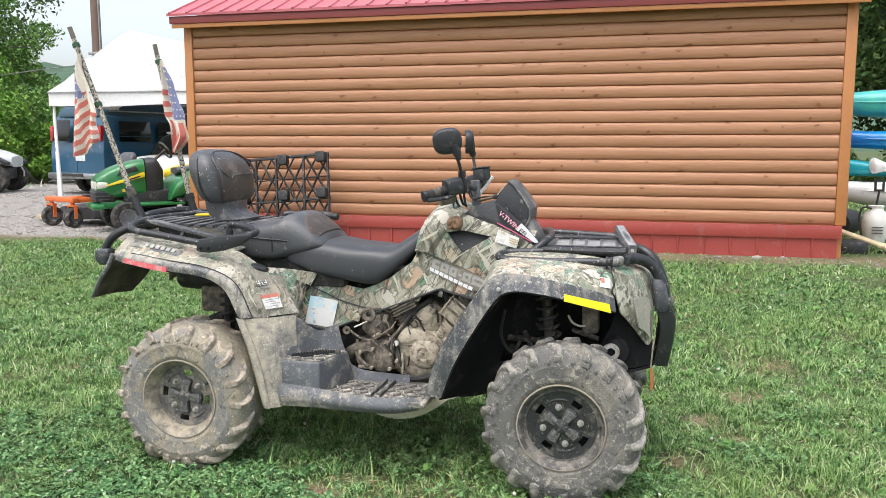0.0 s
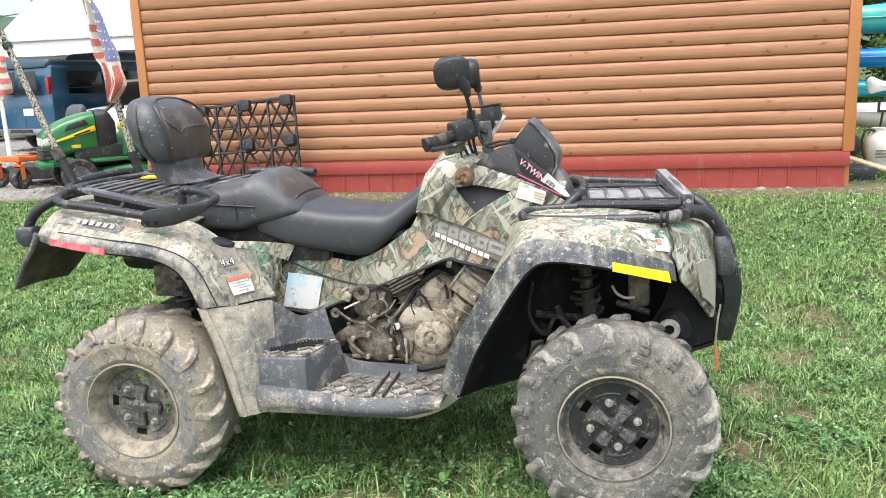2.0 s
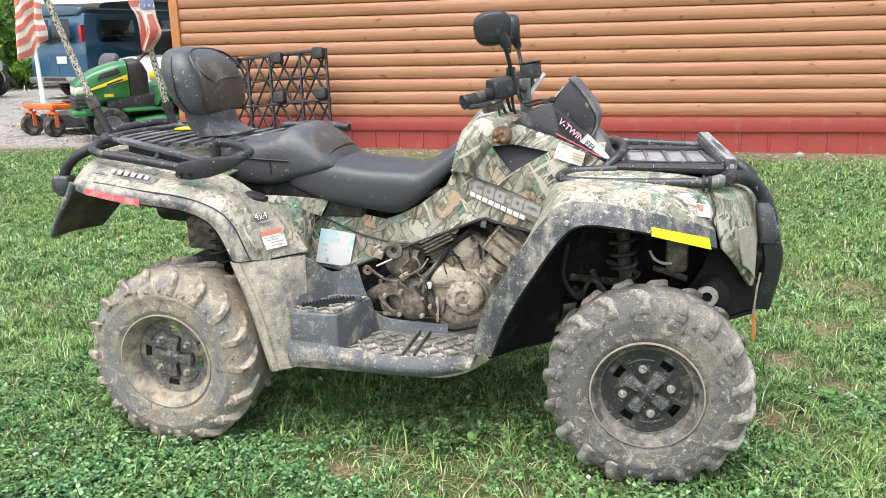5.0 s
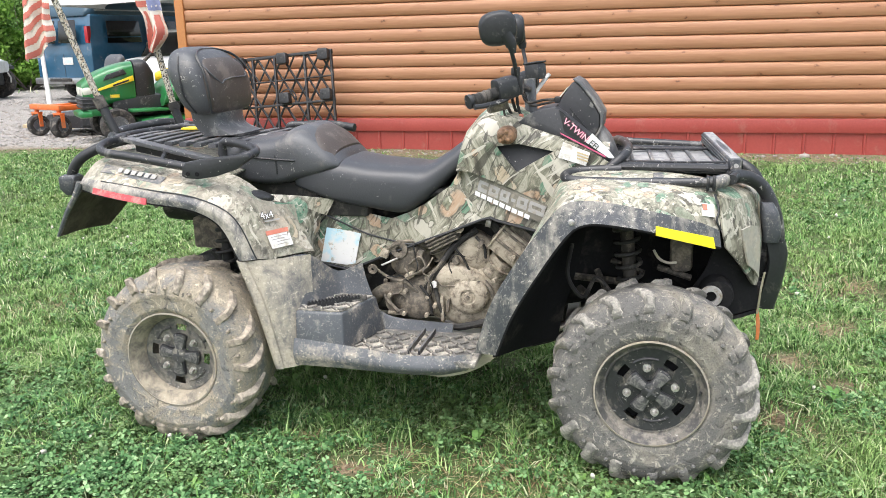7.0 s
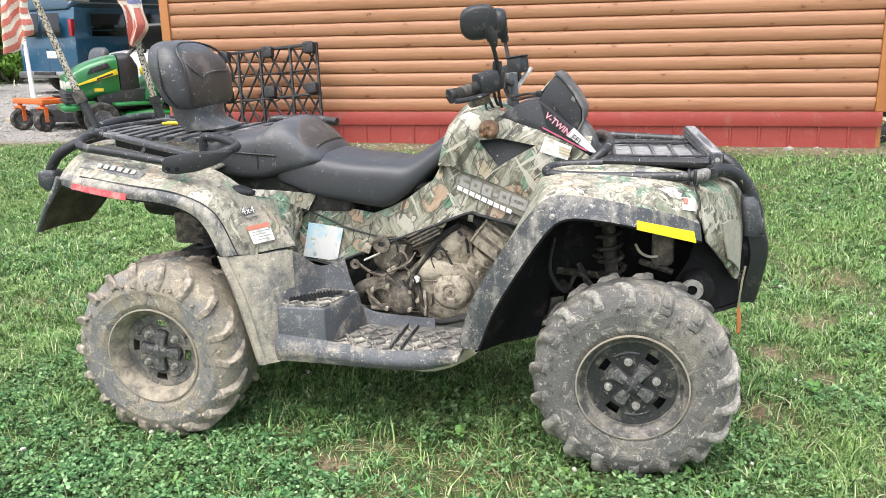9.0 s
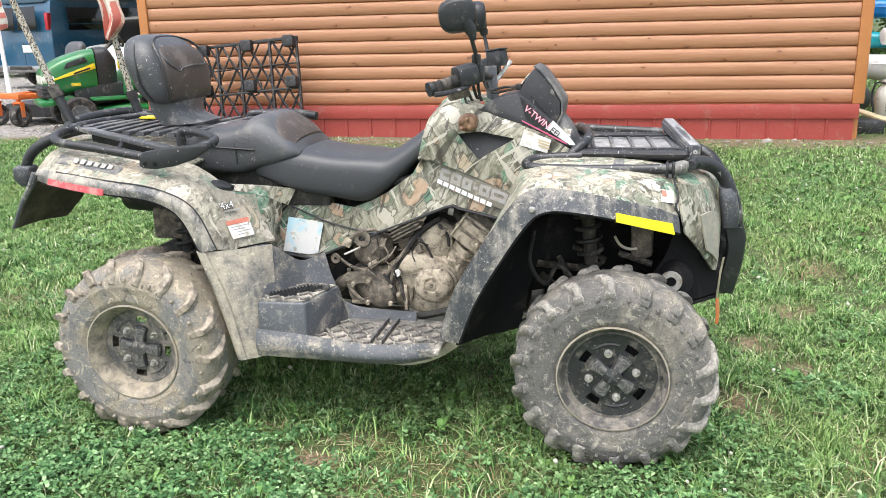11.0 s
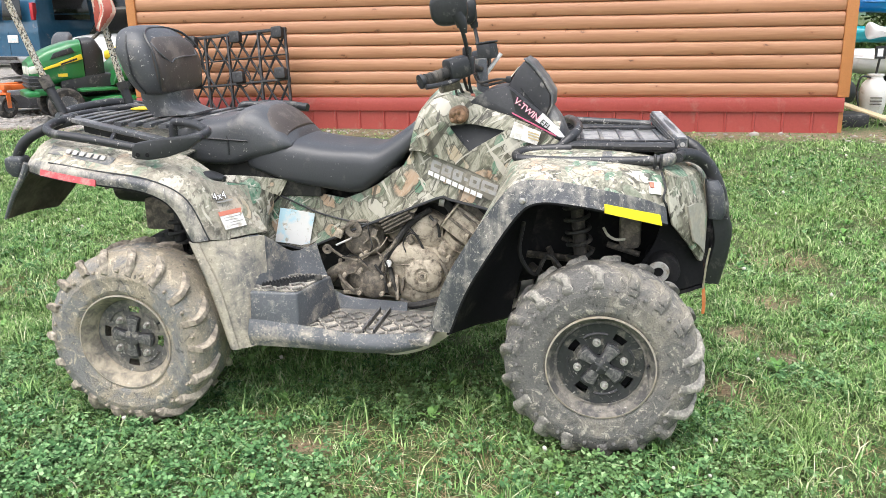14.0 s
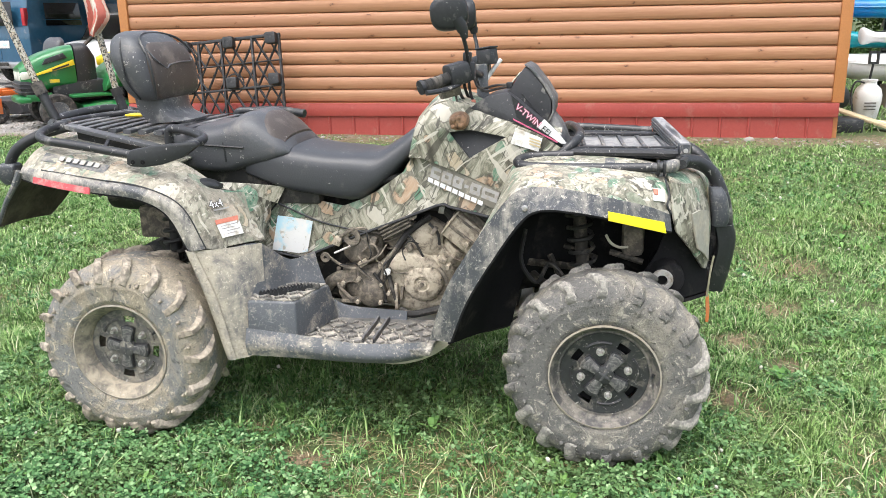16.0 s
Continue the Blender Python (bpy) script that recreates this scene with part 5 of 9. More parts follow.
def lug_bm(hw, side, seed):
    """One tread bar: from the middle of the tread slanting to the shoulder, ending in a worn block on the side wall."""
    rng = np.random.default_rng(seed)
    bm = bmesh.new()
    w = 0.060 * rng.uniform(0.85, 1.15)
    end = rng.normal() * 0.006
    bend = rng.normal() * 0.035
    rows = [(0.17, 0.34, 0.274, 0.292, 0.34, 0.9), (0.125, 0.44, 0.274, 0.298, 0.44, 1.0), (0.05, 0.70, 0.266, 0.297, 0.72, 0.95), (0.015 + bend * 0.3, 0.82, 0.256, 0.288, 0.87, 0.95), (0.0 + bend * 0.6, 0.90, 0.245, 0.272, 0.965, 0.95), (bend, 0.95, 0.240 + end, 0.255 + end, 1.012, 1.0), (bend, 0.95, 0.234 + end, 0.241 + end, 1.022, 1.05), (bend, 0.95, 0.231 + end, 0.2325 + end, 0.97, 1.05)]
    ring = []
    for ang, yb, rb, rt, yt, k in rows:
        pts = []
        chip = rng.normal() * 0.10
        for da, r, y in ((-w * 1.15, rb, yb), (-w * 0.82 * k, rt - 0.002, yt - 0.02), (-w * (0.35 + chip) * k, rt + 0.001, yt), (w * (0.45 + chip) * k, rt + 0.0005, yt), (w * 0.85 * k, rt - 0.003, yt - 0.025), (w * 1.15, rb, yb)):
            a = ang + da + rng.normal() * 0.006
            pts.append(bm.verts.new(((r + rng.normal() * 0.0015) * math.cos(a), side * (y + rng.normal() * 0.010) * hw, (r + rng.normal() * 0.0015) * math.sin(a))))
        ring.append(pts)
    for p, q in zip(ring, ring[1:]):
        for j in range(5):
            bm.faces.new((p[j], p[j + 1], q[j + 1], q[j]))
    bm.faces.new(ring[0]), bm.faces.new(ring[-1])
    bmesh.ops.recalc_face_normals(bm, faces=bm.faces[:])
    return bm


def disc_bm(r0, r1, y, dish, windows=4, turn=0.0):
    """A pressed wheel disc with four openings."""
    bm = bmesh.new()
    na, radii = 64, [r0, r0 + 0.012, 0.078, 0.083, 0.105, 0.112, r1]
    v = []
    for r in radii:
        yy = y + dish * ((r - r0) / (r1 - r0)) ** 2
        v.append([bm.verts.new((r * math.cos(a), yy, r * math.sin(a))) for a in np.linspace(0, 2 * math.pi, na, endpoint=False)])
    for i in range(len(radii) - 1):
        for j in range(na):
            a = (2 * math.pi * (j + 0.5) / na + turn) % (2 * math.pi / windows)
            if i == 3 and abs(a - math.pi / windows) < 0.21:
                continue
            k = (j + 1) % na
            bm.faces.new((v[i][j], v[i][k], v[i + 1][k], v[i + 1][j]))
    bmesh.ops.recalc_face_normals(bm, faces=bm.faces[:])
    bmesh.ops.solidify(bm, geom=bm.faces[:], thickness=0.004)
    return bm


def atv_wheel(m, hw, hub, tyre_mat, rim_mat, turn, seed):
    """The outer face looks along -y."""
    lip = -0.86 * hw
    wheel = part("wheel", disc_bm(0.03, 0.126, hub, -0.004), rim_mat, atv, m=m @ pose(0, 0, 0, 0, turn, 0))
    part("rim", lathe_bm([(0.150, lip), (0.158, lip - 0.006), (0.156, lip - 0.010), (0.148, lip - 0.004), (0.143, lip + 0.012), (0.134, lip + 0.020), (0.128, hub - 0.006), (0.126, hub), (0.122, hub + 0.05), (0.140, 0.8 * hw), (0.152, 0.85 * hw), (0.154, 0.8 * hw), (0.140, 0.7 * hw)], 48), RIMTAN if tyre_mat is TYRE_MUD else RIMDUST, wheel, "dusty steel rim barrel")
    part("rim_edge", lathe_bm([(0.1565, lip - 0.0075), (0.1600, lip - 0.0068), (0.1600, lip - 0.0115), (0.1555, lip - 0.0125)], 48), LIP, wheel, "scraped bare rim edge")
    part("tyre", tyre_bm(hw), tyre_mat, wheel, "chunky all-terrain tyre with dried mud")
    n = 18
    nub = part("side_nub", lathe_bm([(0.001, -0.009), (0.004, -0.008), (0.0075, 0.004)], 6), LUGMUD if tyre_mat is TYRE_MUD else tyre_mat, wheel)
    for i in range(n):
        a = 2 * math.pi * (i + 0.5) / n
        mm = pose(0.243 * math.cos(a), -0.985 * hw, 0.243 * math.sin(a))
        if i == 0:
            nub.matrix_basis = mm
        else:
            twin(nub, mm)
    for side in (-1, 1):
        lug = None
        for i in range(n):
            a = math.degrees(2 * math.pi * (i + (0.5 if side > 0 else 0)) / n)
            if i % 3 == 0 or lug is None:
                lug = part("tread_lug", lug_bm(hw, side, seed + i), (LUGPALE if (i + seed) % 2 == 0 else LUGMUD) if tyre_mat is TYRE_MUD else (LUGGREY if (i + seed) % 2 == 0 else tyre_mat), wheel, sharp=30)
                lug.matrix_basis = pose(0, 0, 0, 0, a, 0)
            else:
                twin(lug, pose(0, 0, 0, 0, a, 0))
    star = []
    for i in range(4):
        for da, r in ((-0.785, 0.024), (-0.46, 0.037), (-0.33, 0.071), (-0.12, 0.074), (0.12, 0.074), (0.33, 0.071), (0.46, 0.037)):
            a = math.pi * i / 2 + 0.785 + da
            star.append((r * math.cos(a), r * math.sin(a)))
    cap = part("hub_cap", plate_bm(star, hub - 0.014, hub + 0.002, 1, 0.002), HUBGREY, wheel, "dusty cross-shaped hub cap")
    for i in range(4):
        a = math.pi * i / 2 + 0.785
        part("cap_rib", patch([[(0.004, hub - 0.019, 0.008), (0.062, hub - 0.0155, 0.019)], [(0.0, hub - 0.023, 0.0), (0.066, hub - 0.017, 0.0)], [(0.004, hub - 0.019, -0.008), (0.062, hub - 0.0155, -0.019)]], 6, 7, 0.003), HUBPALE, cap, "pale scuffed arm of the cap", m=pose(0, 0, 0, 0, -math.degrees(a), 0))
    for i in range(4):
        a = math.pi * i / 2
        part("disc_pressing", tube_bm([((0.092 + 0.004 * math.cos(t * 3)) * math.cos(a + t), hub - 0.003, (0.092 + 0.004 * math.cos(t * 3)) * math.sin(a + t)) for t in np.linspace(-0.38, 0.38, 9)], 0.0045, 6), rim_mat, wheel, "pressed ridge in the disc")
    part("centre_cap", lathe_bm([(0.001, hub - 0.021), (0.022, hub - 0.021), (0.027, hub - 0.018), (0.028, hub)], 20), rim_mat, wheel)
    nut = None
    for i in range(4):
        a = 2 * math.pi * i / 4
        if nut is None:
            nut = part("wheel_nut", join_bm(lathe_bm([(0.001, -0.022), (0.006, -0.021), (0.0085, -0.014), (0.0085, 0)], 6), lathe_bm([(0.012, -0.005), (0.012, 0.001), (0.001, 0.001)], 14)), STEEL, wheel, "zinc wheel nut")
            nut.matrix_basis = pose(0.068 * math.cos(a), hub - 0.002, 0.068 * math.sin(a))
        else:
            twin(nut, pose(0.068 * math.cos(a), hub - 0.002, 0.068 * math.sin(a)))
    if tyre_mat is not TYRE_MUD:
        part("brake_drum", lathe_bm([(0.001, hub + 0.03), (0.108, hub + 0.03), (0.112, hub + 0.035), (0.112, hub + 0.08)], 30), LINER, wheel, "black brake housing")
    part("valve", tube_bm([(0.139, lip + 0.03, -0.02), (0.132, lip - 0.0, -0.02)], 0.004, 6), BLACK, wheel)
    return wheel


RIM_REAR = worn("mud_dusted_rear_disc", (0.045, 0.045, 0.046), (0.11, 0.108, 0.104), (0.27, 0.245, 0.20), 0.40, 0.6, big=14, strength=0.4, specks=0.6)
RIMTAN = worn("mud_filmed_rim_barrel", (0.10, 0.095, 0.085), (0.20, 0.18, 0.15), (0.38, 0.33, 0.25), 0.55, 0.8, big=13, strength=0.5, specks=0.4)
RIMDUST = worn("dusty_rim_barrel", (0.035, 0.035, 0.036), (0.10, 0.096, 0.09), (0.25, 0.225, 0.19), 0.42, 0.7, big=14, strength=0.4, specks=0.4)
HUBGREY = worn("dusty_grey_hub", (0.020, 0.021, 0.024), (0.055, 0.056, 0.06), (0.22, 0.205, 0.18), 0.22, 0.5, big=16, specks=0.4)
HUBPALE = worn("pale_dusted_hub", (0.035, 0.036, 0.039), (0.085, 0.085, 0.088), (0.26, 0.25, 0.23), 0.25, 0.45, big=20, specks=0.5)
LUGPALE = worn("pale_mud_lug", (0.12, 0.106, 0.09), (0.26, 0.228, 0.185), (0.44, 0.385, 0.31), 0.5, 0.9, big=26, strength=0.6)
LUGGREY = worn("grey_mud_lug", (0.10, 0.097, 0.09), (0.23, 0.22, 0.20), (0.46, 0.43, 0.375), 0.42, 0.9, big=30, strength=0.6)
HUB_Z = 0.297
RY, FY = -0.424, -0.420
atv_wheel(pose(-0.75, RY, HUB_Z), 0.125, -0.060, TYRE_MUD, RIM_REAR, -38, 3)
atv_wheel(pose(0.752, FY, HUB_Z), 0.100, -0.060, TYRE_CLEAN, RIM, -11, 8)
atv_wheel(pose(-0.75, -RY, HUB_Z, 0, 0, 180), 0.125, -0.060, TYRE_MUD, RIM_REAR, 40, 14)
atv_wheel(pose(0.752, -FY, HUB_Z, 0, 0, 180), 0.100, -0.060, TYRE_CLEAN, RIM, 5, 21)


def pair(name, make, material, label="", sharp=38):
    """The same part on both sides of the vehicle."""
    near = part(name, make(), material, atv, label, sharp=sharp)
    part(name, moved(make(), MIRROR), material, atv, label, sharp=sharp)
    return near


# ---- chassis ----
part("frame_rail", join_bm(*[tube_bm([(-0.80, s * 0.13, 0.56), (-0.68, s * 0.13, 0.42), (-0.35, s * 0.14, 0.30), (0.30, s * 0.14, 0.28), (0.55, s * 0.14, 0.36), (0.95, s * 0.13, 0.48)], 0.018, 8, 30) for s in (-1, 1)]), UNDER, atv)
part("frame_spine", join_bm(*[tube_bm([(-1.0, s * 0.12, 0.80), (-0.45, s * 0.12, 0.74), (0.2, s * 0.10, 0.80), (0.6, s * 0.12, 0.80), (0.95, s * 0.13, 0.74)], 0.016, 8, 30) for s in (-1, 1)]), UNDER, atv)
part("inner_body", hull_bm([(-0.62, 0, 0.66, 0.10, 0.12, 0.14, 5), (-0.4, 0, 0.64, 0.115, 0.14, 0.24, 5), (-0.25, 0, 0.58, 0.03, 0.20, 0.24, 5), (0.20, 0, 0.58, 0.03, 0.22, 0.26, 5), (0.33, 0, 0.62, 0.11, 0.22, 0.30, 5), (0.46, 0, 0.64, 0.12, 0.2, 0.30, 5)], 28, 24), UNDER, atv)
part("front_core", hull_bm([(0.46, 0, 0.66, 0.17, 0.2, 0.25, 5), (0.60, 0, 0.66, 0.16, 0.19, 0.22, 5), (0.80, 0, 0.64, 0.12, 0.16, 0.16, 5), (1.0, 0, 0.60, 0.13, 0.14, 0.16, 5), (1.05, 0, 0.58, 0.12, 0.12, 0.12, 5)], 28, 20), LINER, atv)
part("skid_plate", patch([[(-0.5, -0.20, 0.275), (0.0, -0.25, 0.262), (0.16, -0.25, 0.258), (0.32, -0.19, 0.295), (0.50, -0.15, 0.365)], [(-0.5, 0, 0.245), (0.0, 0, 0.228), (0.16, 0, 0.228), (0.32, 0, 0.26), (0.50, 0, 0.345)], [(-0.5, 0.20, 0.275), (0.0, 0.25, 0.262), (0.16, 0.25, 0.258), (0.32, 0.19, 0.295), (0.50, 0.15, 0.365)]], 24, 10, 0.008), SKID, atv, "cream plastic skid plate under the belly")
pair_skid = [[(-0.03, -0.300, 0.238), (0.08, -0.300, 0.234), (0.176, -0.298, 0.257), (0.263, -0.270, 0.313), (0.335, -0.235, 0.350)], [(-0.01, -0.285, 0.210), (0.08, -0.285, 0.199), (0.19, -0.282, 0.229), (0.29, -0.262, 0.297), (0.350, -0.225, 0.343)]]
for flip in (Matrix.Identity(4), MIRROR):
    part("skid_edge", moved(patch(pair_skid, 24, 4, 0.008), flip), SKID, atv, "cream edge of the belly plate")
for s in (-1, 1):
    for p, q, rad in (((0.50, 0.17, 0.535), (0.67, 0.25, 0.546), 0.012), ((0.575, 0.21, 0.572), (0.612, 0.24, 0.505), 0.010), ((0.52, 0.20, 0.505), (0.60, 0.27, 0.462), 0.013), ((0.62, 0.20, 0.60), (0.72, 0.24, 0.575), 0.009), ((0.76, 0.20, 0.585), (0.86, 0.22, 0.56), 0.010)):
        part("suspension_link", tube_bm([(p[0], s * p[1], p[2]), (q[0], s * q[1], q[2])], rad, 8), SUSPENSION, atv, "muddy suspension link")
part("rear_axle", join_bm(tube_bm([(-0.75, -0.36, HUB_Z), (-0.75, 0.36, HUB_Z)], 0.022, 10), hull_bm([(-0.86, 0, 0.33, 0.06, 0.06, 0.06, 3), (-0.75, 0, 0.33, 0.12, 0.10, 0.09, 3), (-0.62, 0, 0.33, 0.06, 0.06, 0.06, 3)], 18, 10)), UNDER, atv)
part("front_axle", join_bm(tube_bm([(0.752, -0.36, HUB_Z), (0.752, 0.36, HUB_Z)], 0.020, 10), hull_bm([(0.64, 0, 0.34, 0.05, 0.05, 0.05, 3), (0.75, 0, 0.34, 0.10, 0.09, 0.08, 3), (0.86, 0, 0.34, 0.05, 0.05, 0.05, 3)], 18, 10)), UNDER, atv)


def shock_bm(x, y, z0, z1, lean):
    steps = np.linspace(0, 1, 120)
    coil = [(x + lean * t + 0.036 * math.cos(t * 44), y + 0.036 * math.sin(t * 44), z0 + (z1 - z0) * t) for t in steps]
    return tube_bm(coil, 0.007, 6)


for s in (-1, 1):
    part("front_shock", shock_bm(0.69, s * 0.255, 0.46, 0.73, -0.03), UNDER, atv, "front coil spring")
    part("front_damper", tube_bm([(0.69, s * 0.255, 0.44), (0.66, s * 0.255, 0.76)], 0.021, 10), SUSPENSION, atv)
    part("rear_shock", shock_bm(-0.70, s * 0.235, 0.40, 0.68, 0.02), UNDER, atv, "rear coil spring")
    part("rear_damper", tube_bm([(-0.70, s * 0.235, 0.38), (-0.68, s * 0.235, 0.72)], 0.02, 10), UNDER, atv)
    for z0, z1 in ((0.40, 0.47), (0.28, 0.30)):
        part("wishbone", join_bm(tube_bm([(0.60, s * 0.14, z1), (0.74, s * 0.36, z0)], 0.014, 8), tube_bm([(0.88, s * 0.14, z1), (0.76, s * 0.36, z0)], 0.014, 8)), SUSPENSION, atv)
        part("trailing_arm", tube_bm([(-0.40, s * 0.16, z1 - 0.02), (-0.74, s * 0.30, z0 - 0.02)], 0.02, 8), UNDER, atv)
    part("tie_rod", tube_bm([(0.55, s * 0.06, 0.42), (0.66, s * 0.33, 0.38)], 0.010, 8), SUSPENSION, atv)
    part("knuckle", hull_bm([(0.69, s * 0.33, 0.33, 0.03, 0.08, 0.08, 3), (0.75, s * 0.33, 0.33, 0.035, 0.11, 0.10, 3), (0.80, s * 0.33, 0.33, 0.03, 0.08, 0.08, 3)], 16, 8), SUSPENSION, atv)
    part("brake_line", tube_bm([(0.50, s * 0.24, 0.66), (0.49, s * 0.26, 0.56), (0.54, s * 0.28, 0.50), (0.58, s * 0.27, 0.56), (0.66, s * 0.31, 0.48)], 0.007, 6, 26), UNDER, atv)
part("cv_boot", join_bm(*[lathe_bm([(0.05 - 0.004 * k + (0.008 if k % 2 else 0), -0.2 - 0.014 * k) for k in range(9)], 18) for _ in (0,)]), RUBBER, atv, m=pose(0.752, -0.02, HUB_Z + 0.02))
part("reservoir", box_bm(0.795, 0.862, -0.225, -0.165, 0.575, 0.72, 0.018), ENGINE_DARK, atv, "tan plastic coolant bottle")
# cream colour carries the highlight along the bent strip
part("bracket", patch([[(0.744, -0.245, 0.648), (0.760, -0.245, 0.622), (0.786, -0.245, 0.609), (0.814, -0.245, 0.611)], [(0.749, -0.240, 0.651), (0.764, -0.240, 0.627), (0.787, -0.240, 0.615), (0.814, -0.240, 0.616)]], 16, 4, 0.003), SKID, atv, "bent bracket with its highlight painted pale")
part("tow_ring", lathe_bm([(0.016, -0.006), (0.030, -0.006), (0.033, 0.0), (0.030, 0.006), (0.016, 0.006)], 24), STEEL, atv, "zinc winch drum flange", m=pose(0.912, -0.325, 0.537))
part("winch", lathe_bm([(0.001, -0.17), (0.045, -0.17), (0.048, -0.16), (0.048, 0.16), (0.045, 0.17), (0.001, 0.17)], 20), LINER, atv, "black winch", m=pose(0.93, -0.145, 0.535))
part("front_apron", patch([[(0.84, -0.24, 0.50), (0.95, -0.26, 0.46), (1.06, -0.20, 0.47)], [(0.90, -0.24, 0.60), (0.98, -0.24, 0.58), (1.05, -0.2, 0.57)], [(0.93, -0.22, 0.70), (0.99, -0.22, 0.70), (1.03, -0.2, 0.70)]], 10, 8, 0.01), LINER, atv)
part("belly_apron", patch([[(0.84, -0.24, 0.50), (0.95, -0.26, 0.455), (1.06, -0.2, 0.465)], [(0.84, 0, 0.44), (0.95, 0, 0.43), (1.08, 0, 0.45)], [(0.84, 0.24, 0.50), (0.95, 0.26, 0.455), (1.06, 0.2, 0.465)]], 10, 10, 0.01), LINER, atv)

# ---- rear fender ----
FLAPBROWN = worn("mud_stained_flap", (0.045, 0.040, 0.034), (0.085, 0.074, 0.060), (0.15, 0.13, 0.10), 0.4, 0.8, big=7, strength=0.4)
LIP_R = [(-1.108, -0.408, 0.824), (-1.0, -0.458, 0.815), (-0.81, -0.468, 0.795), (-0.662, -0.468, 0.775), (-0.578, -0.466, 0.729), (-0.52, -0.464, 0.617)]
TOP_R = [(-1.104, -0.398, 0.862), (-1.0, -0.446, 0.860), (-0.82, -0.452, 0.836), (-0.65, -0.452, 0.812), (-0.535, -0.450, 0.755), (-0.467, -0.448, 0.622)]
CREASE_R = [(-1.085, -0.345, 0.908), (-1.0, -0.385, 0.902), (-0.80, -0.395, 0.868), (-0.65, -0.395, 0.845), (-0.515, -0.405, 0.79), (-0.415, -0.405, 0.620)]
INNER_R = [(-1.075, -0.22, 0.927), (-1.0, -0.26, 0.922), (-0.80, -0.27, 0.895), (-0.64, -0.27, 0.868), (-0.50, -0.30, 0.800), (-0.405, -0.32, 0.700)]
pair("fender_trim", lambda: patch([LIP_R, [((a[0] + b[0]) / 2, a[1] - 0.002, a[2] * 0.42 + b[2] * 0.58) for a, b in zip(LIP_R, TOP_R)], TOP_R], 40, 8, 0.008), MUDEDGE, "mud-streaked fender edge")
pair("panel_gap", lambda: tube_bm([(x, y - 0.003, z + 0.001) for x, y, z in TOP_R[1:]], 0.0022, 5, 40), BLACK)
pair("rear_fender", lambda: patch([TOP_R, CREASE_R, INNER_R], 40, 12, 0.006), CAMO_MUD, "camouflage rear fender")
pair("fender_liner", lambda: patch([LIP_R, [(x, -0.24, z + 0.02) for x, y, z in LIP_R]], 30, 4, 0.005), LINER, "black wheel-arch liner")
pair("fender_leg", lambda: patch([[(-0.52, -0.466, 0.613), (-0.464, -0.465, 0.474), (-0.408, -0.460, 0.262)], [(-0.475, -0.450, 0.617), (-0.425, -0.452, 0.475), (-0.385, -0.450, 0.262)], [(-0.415, -0.410, 0.616), (-0.375, -0.425, 0.475), (-0.352, -0.440, 0.268)], [(-0.33, -0.345, 0.616), (-0.325, -0.36, 0.475), (-0.325, -0.40, 0.27)]], 20, 16, 0.008), MUDPANEL, "mud-caked lower fender")
pair("leg_flange", lambda: patch([[(-0.534, -0.462, 0.618), (-0.478, -0.468, 0.474), (-0.424, -0.464, 0.262)], [(-0.520, -0.474, 0.617), (-0.464, -0.476, 0.474), (-0.410, -0.470, 0.262)], [(-0.500, -0.466, 0.617), (-0.444, -0.466, 0.474), (-0.396, -0.462, 0.262)]], 20, 6, 0.005), MUDPANEL, "rolled edge of the lower fender")
pair("side_quarter", lambda: patch([[(-0.505, -0.395, 0.785), (-0.46, -0.405, 0.70), (-0.415, -0.408, 0.621)], [(-0.47, -0.33, 0.775), (-0.43, -0.34, 0.70), (-0.385, -0.35, 0.618)], [(-0.425, -0.235, 0.758), (-0.395, -0.26, 0.68), (-0.345, -0.28, 0.613)]], 14, 10, 0.006), CAMO_MUD, "camouflage quarter panel")
pair("lower_quarter", lambda: patch([[(-0.415, -0.410, 0.614), (-0.375, -0.425, 0.475), (-0.36, -0.43, 0.34)], [(-0.345, -0.33, 0.612), (-0.31, -0.34, 0.48), (-0.29, -0.36, 0.34)], [(-0.285, -0.225, 0.530), (-0.255, -0.240, 0.44), (-0.22, -0.26, 0.34)], [(-0.212, -0.190, 0.552), (-0.188, -0.195, 0.47), (-0.130, -0.205, 0.34)]], 16, 12, 0.008), DUSTMUD, "mud-filmed grey side well")
part("mud_flap", patch([[(-1.110, -0.412, 0.826), (-1.115, -0.3, 0.825), (-1.115, -0.12, 0.80)], [(-1.168, -0.412, 0.750), (-1.178, -0.28, 0.74), (-1.17, -0.10, 0.72)], [(-1.220, -0.410, 0.664), (-1.227, -0.28, 0.660), (-1.217, -0.15, 0.648)]], 14, 10, 0.008), FLAPBROWN, atv, "brown-stained rear mud flap")
part("mud_flap", moved(patch([[(-1.110, -0.412, 0.826), (-1.115, -0.3, 0.825), (-1.115, -0.12, 0.80)], [(-1.168, -0.412, 0.750), (-1.178, -0.28, 0.74), (-1.17, -0.10, 0.72)], [(-1.220, -0.410, 0.664), (-1.227, -0.28, 0.660), (-1.217, -0.15, 0.648)]], 14, 10, 0.008), MIRROR), FLAPBROWN, atv, "brown-stained rear mud flap")
part("rear_reflector", patch([[(-1.02, -0.466, 0.842), (-0.92, -0.470, 0.826), (-0.825, -0.472, 0.812)], [(-1.02, -0.472, 0.823), (-0.92, -0.476, 0.806), (-0.825, -0.478, 0.792)]], 10, 4, 0.005), REDREF, atv, "dull red side reflector")
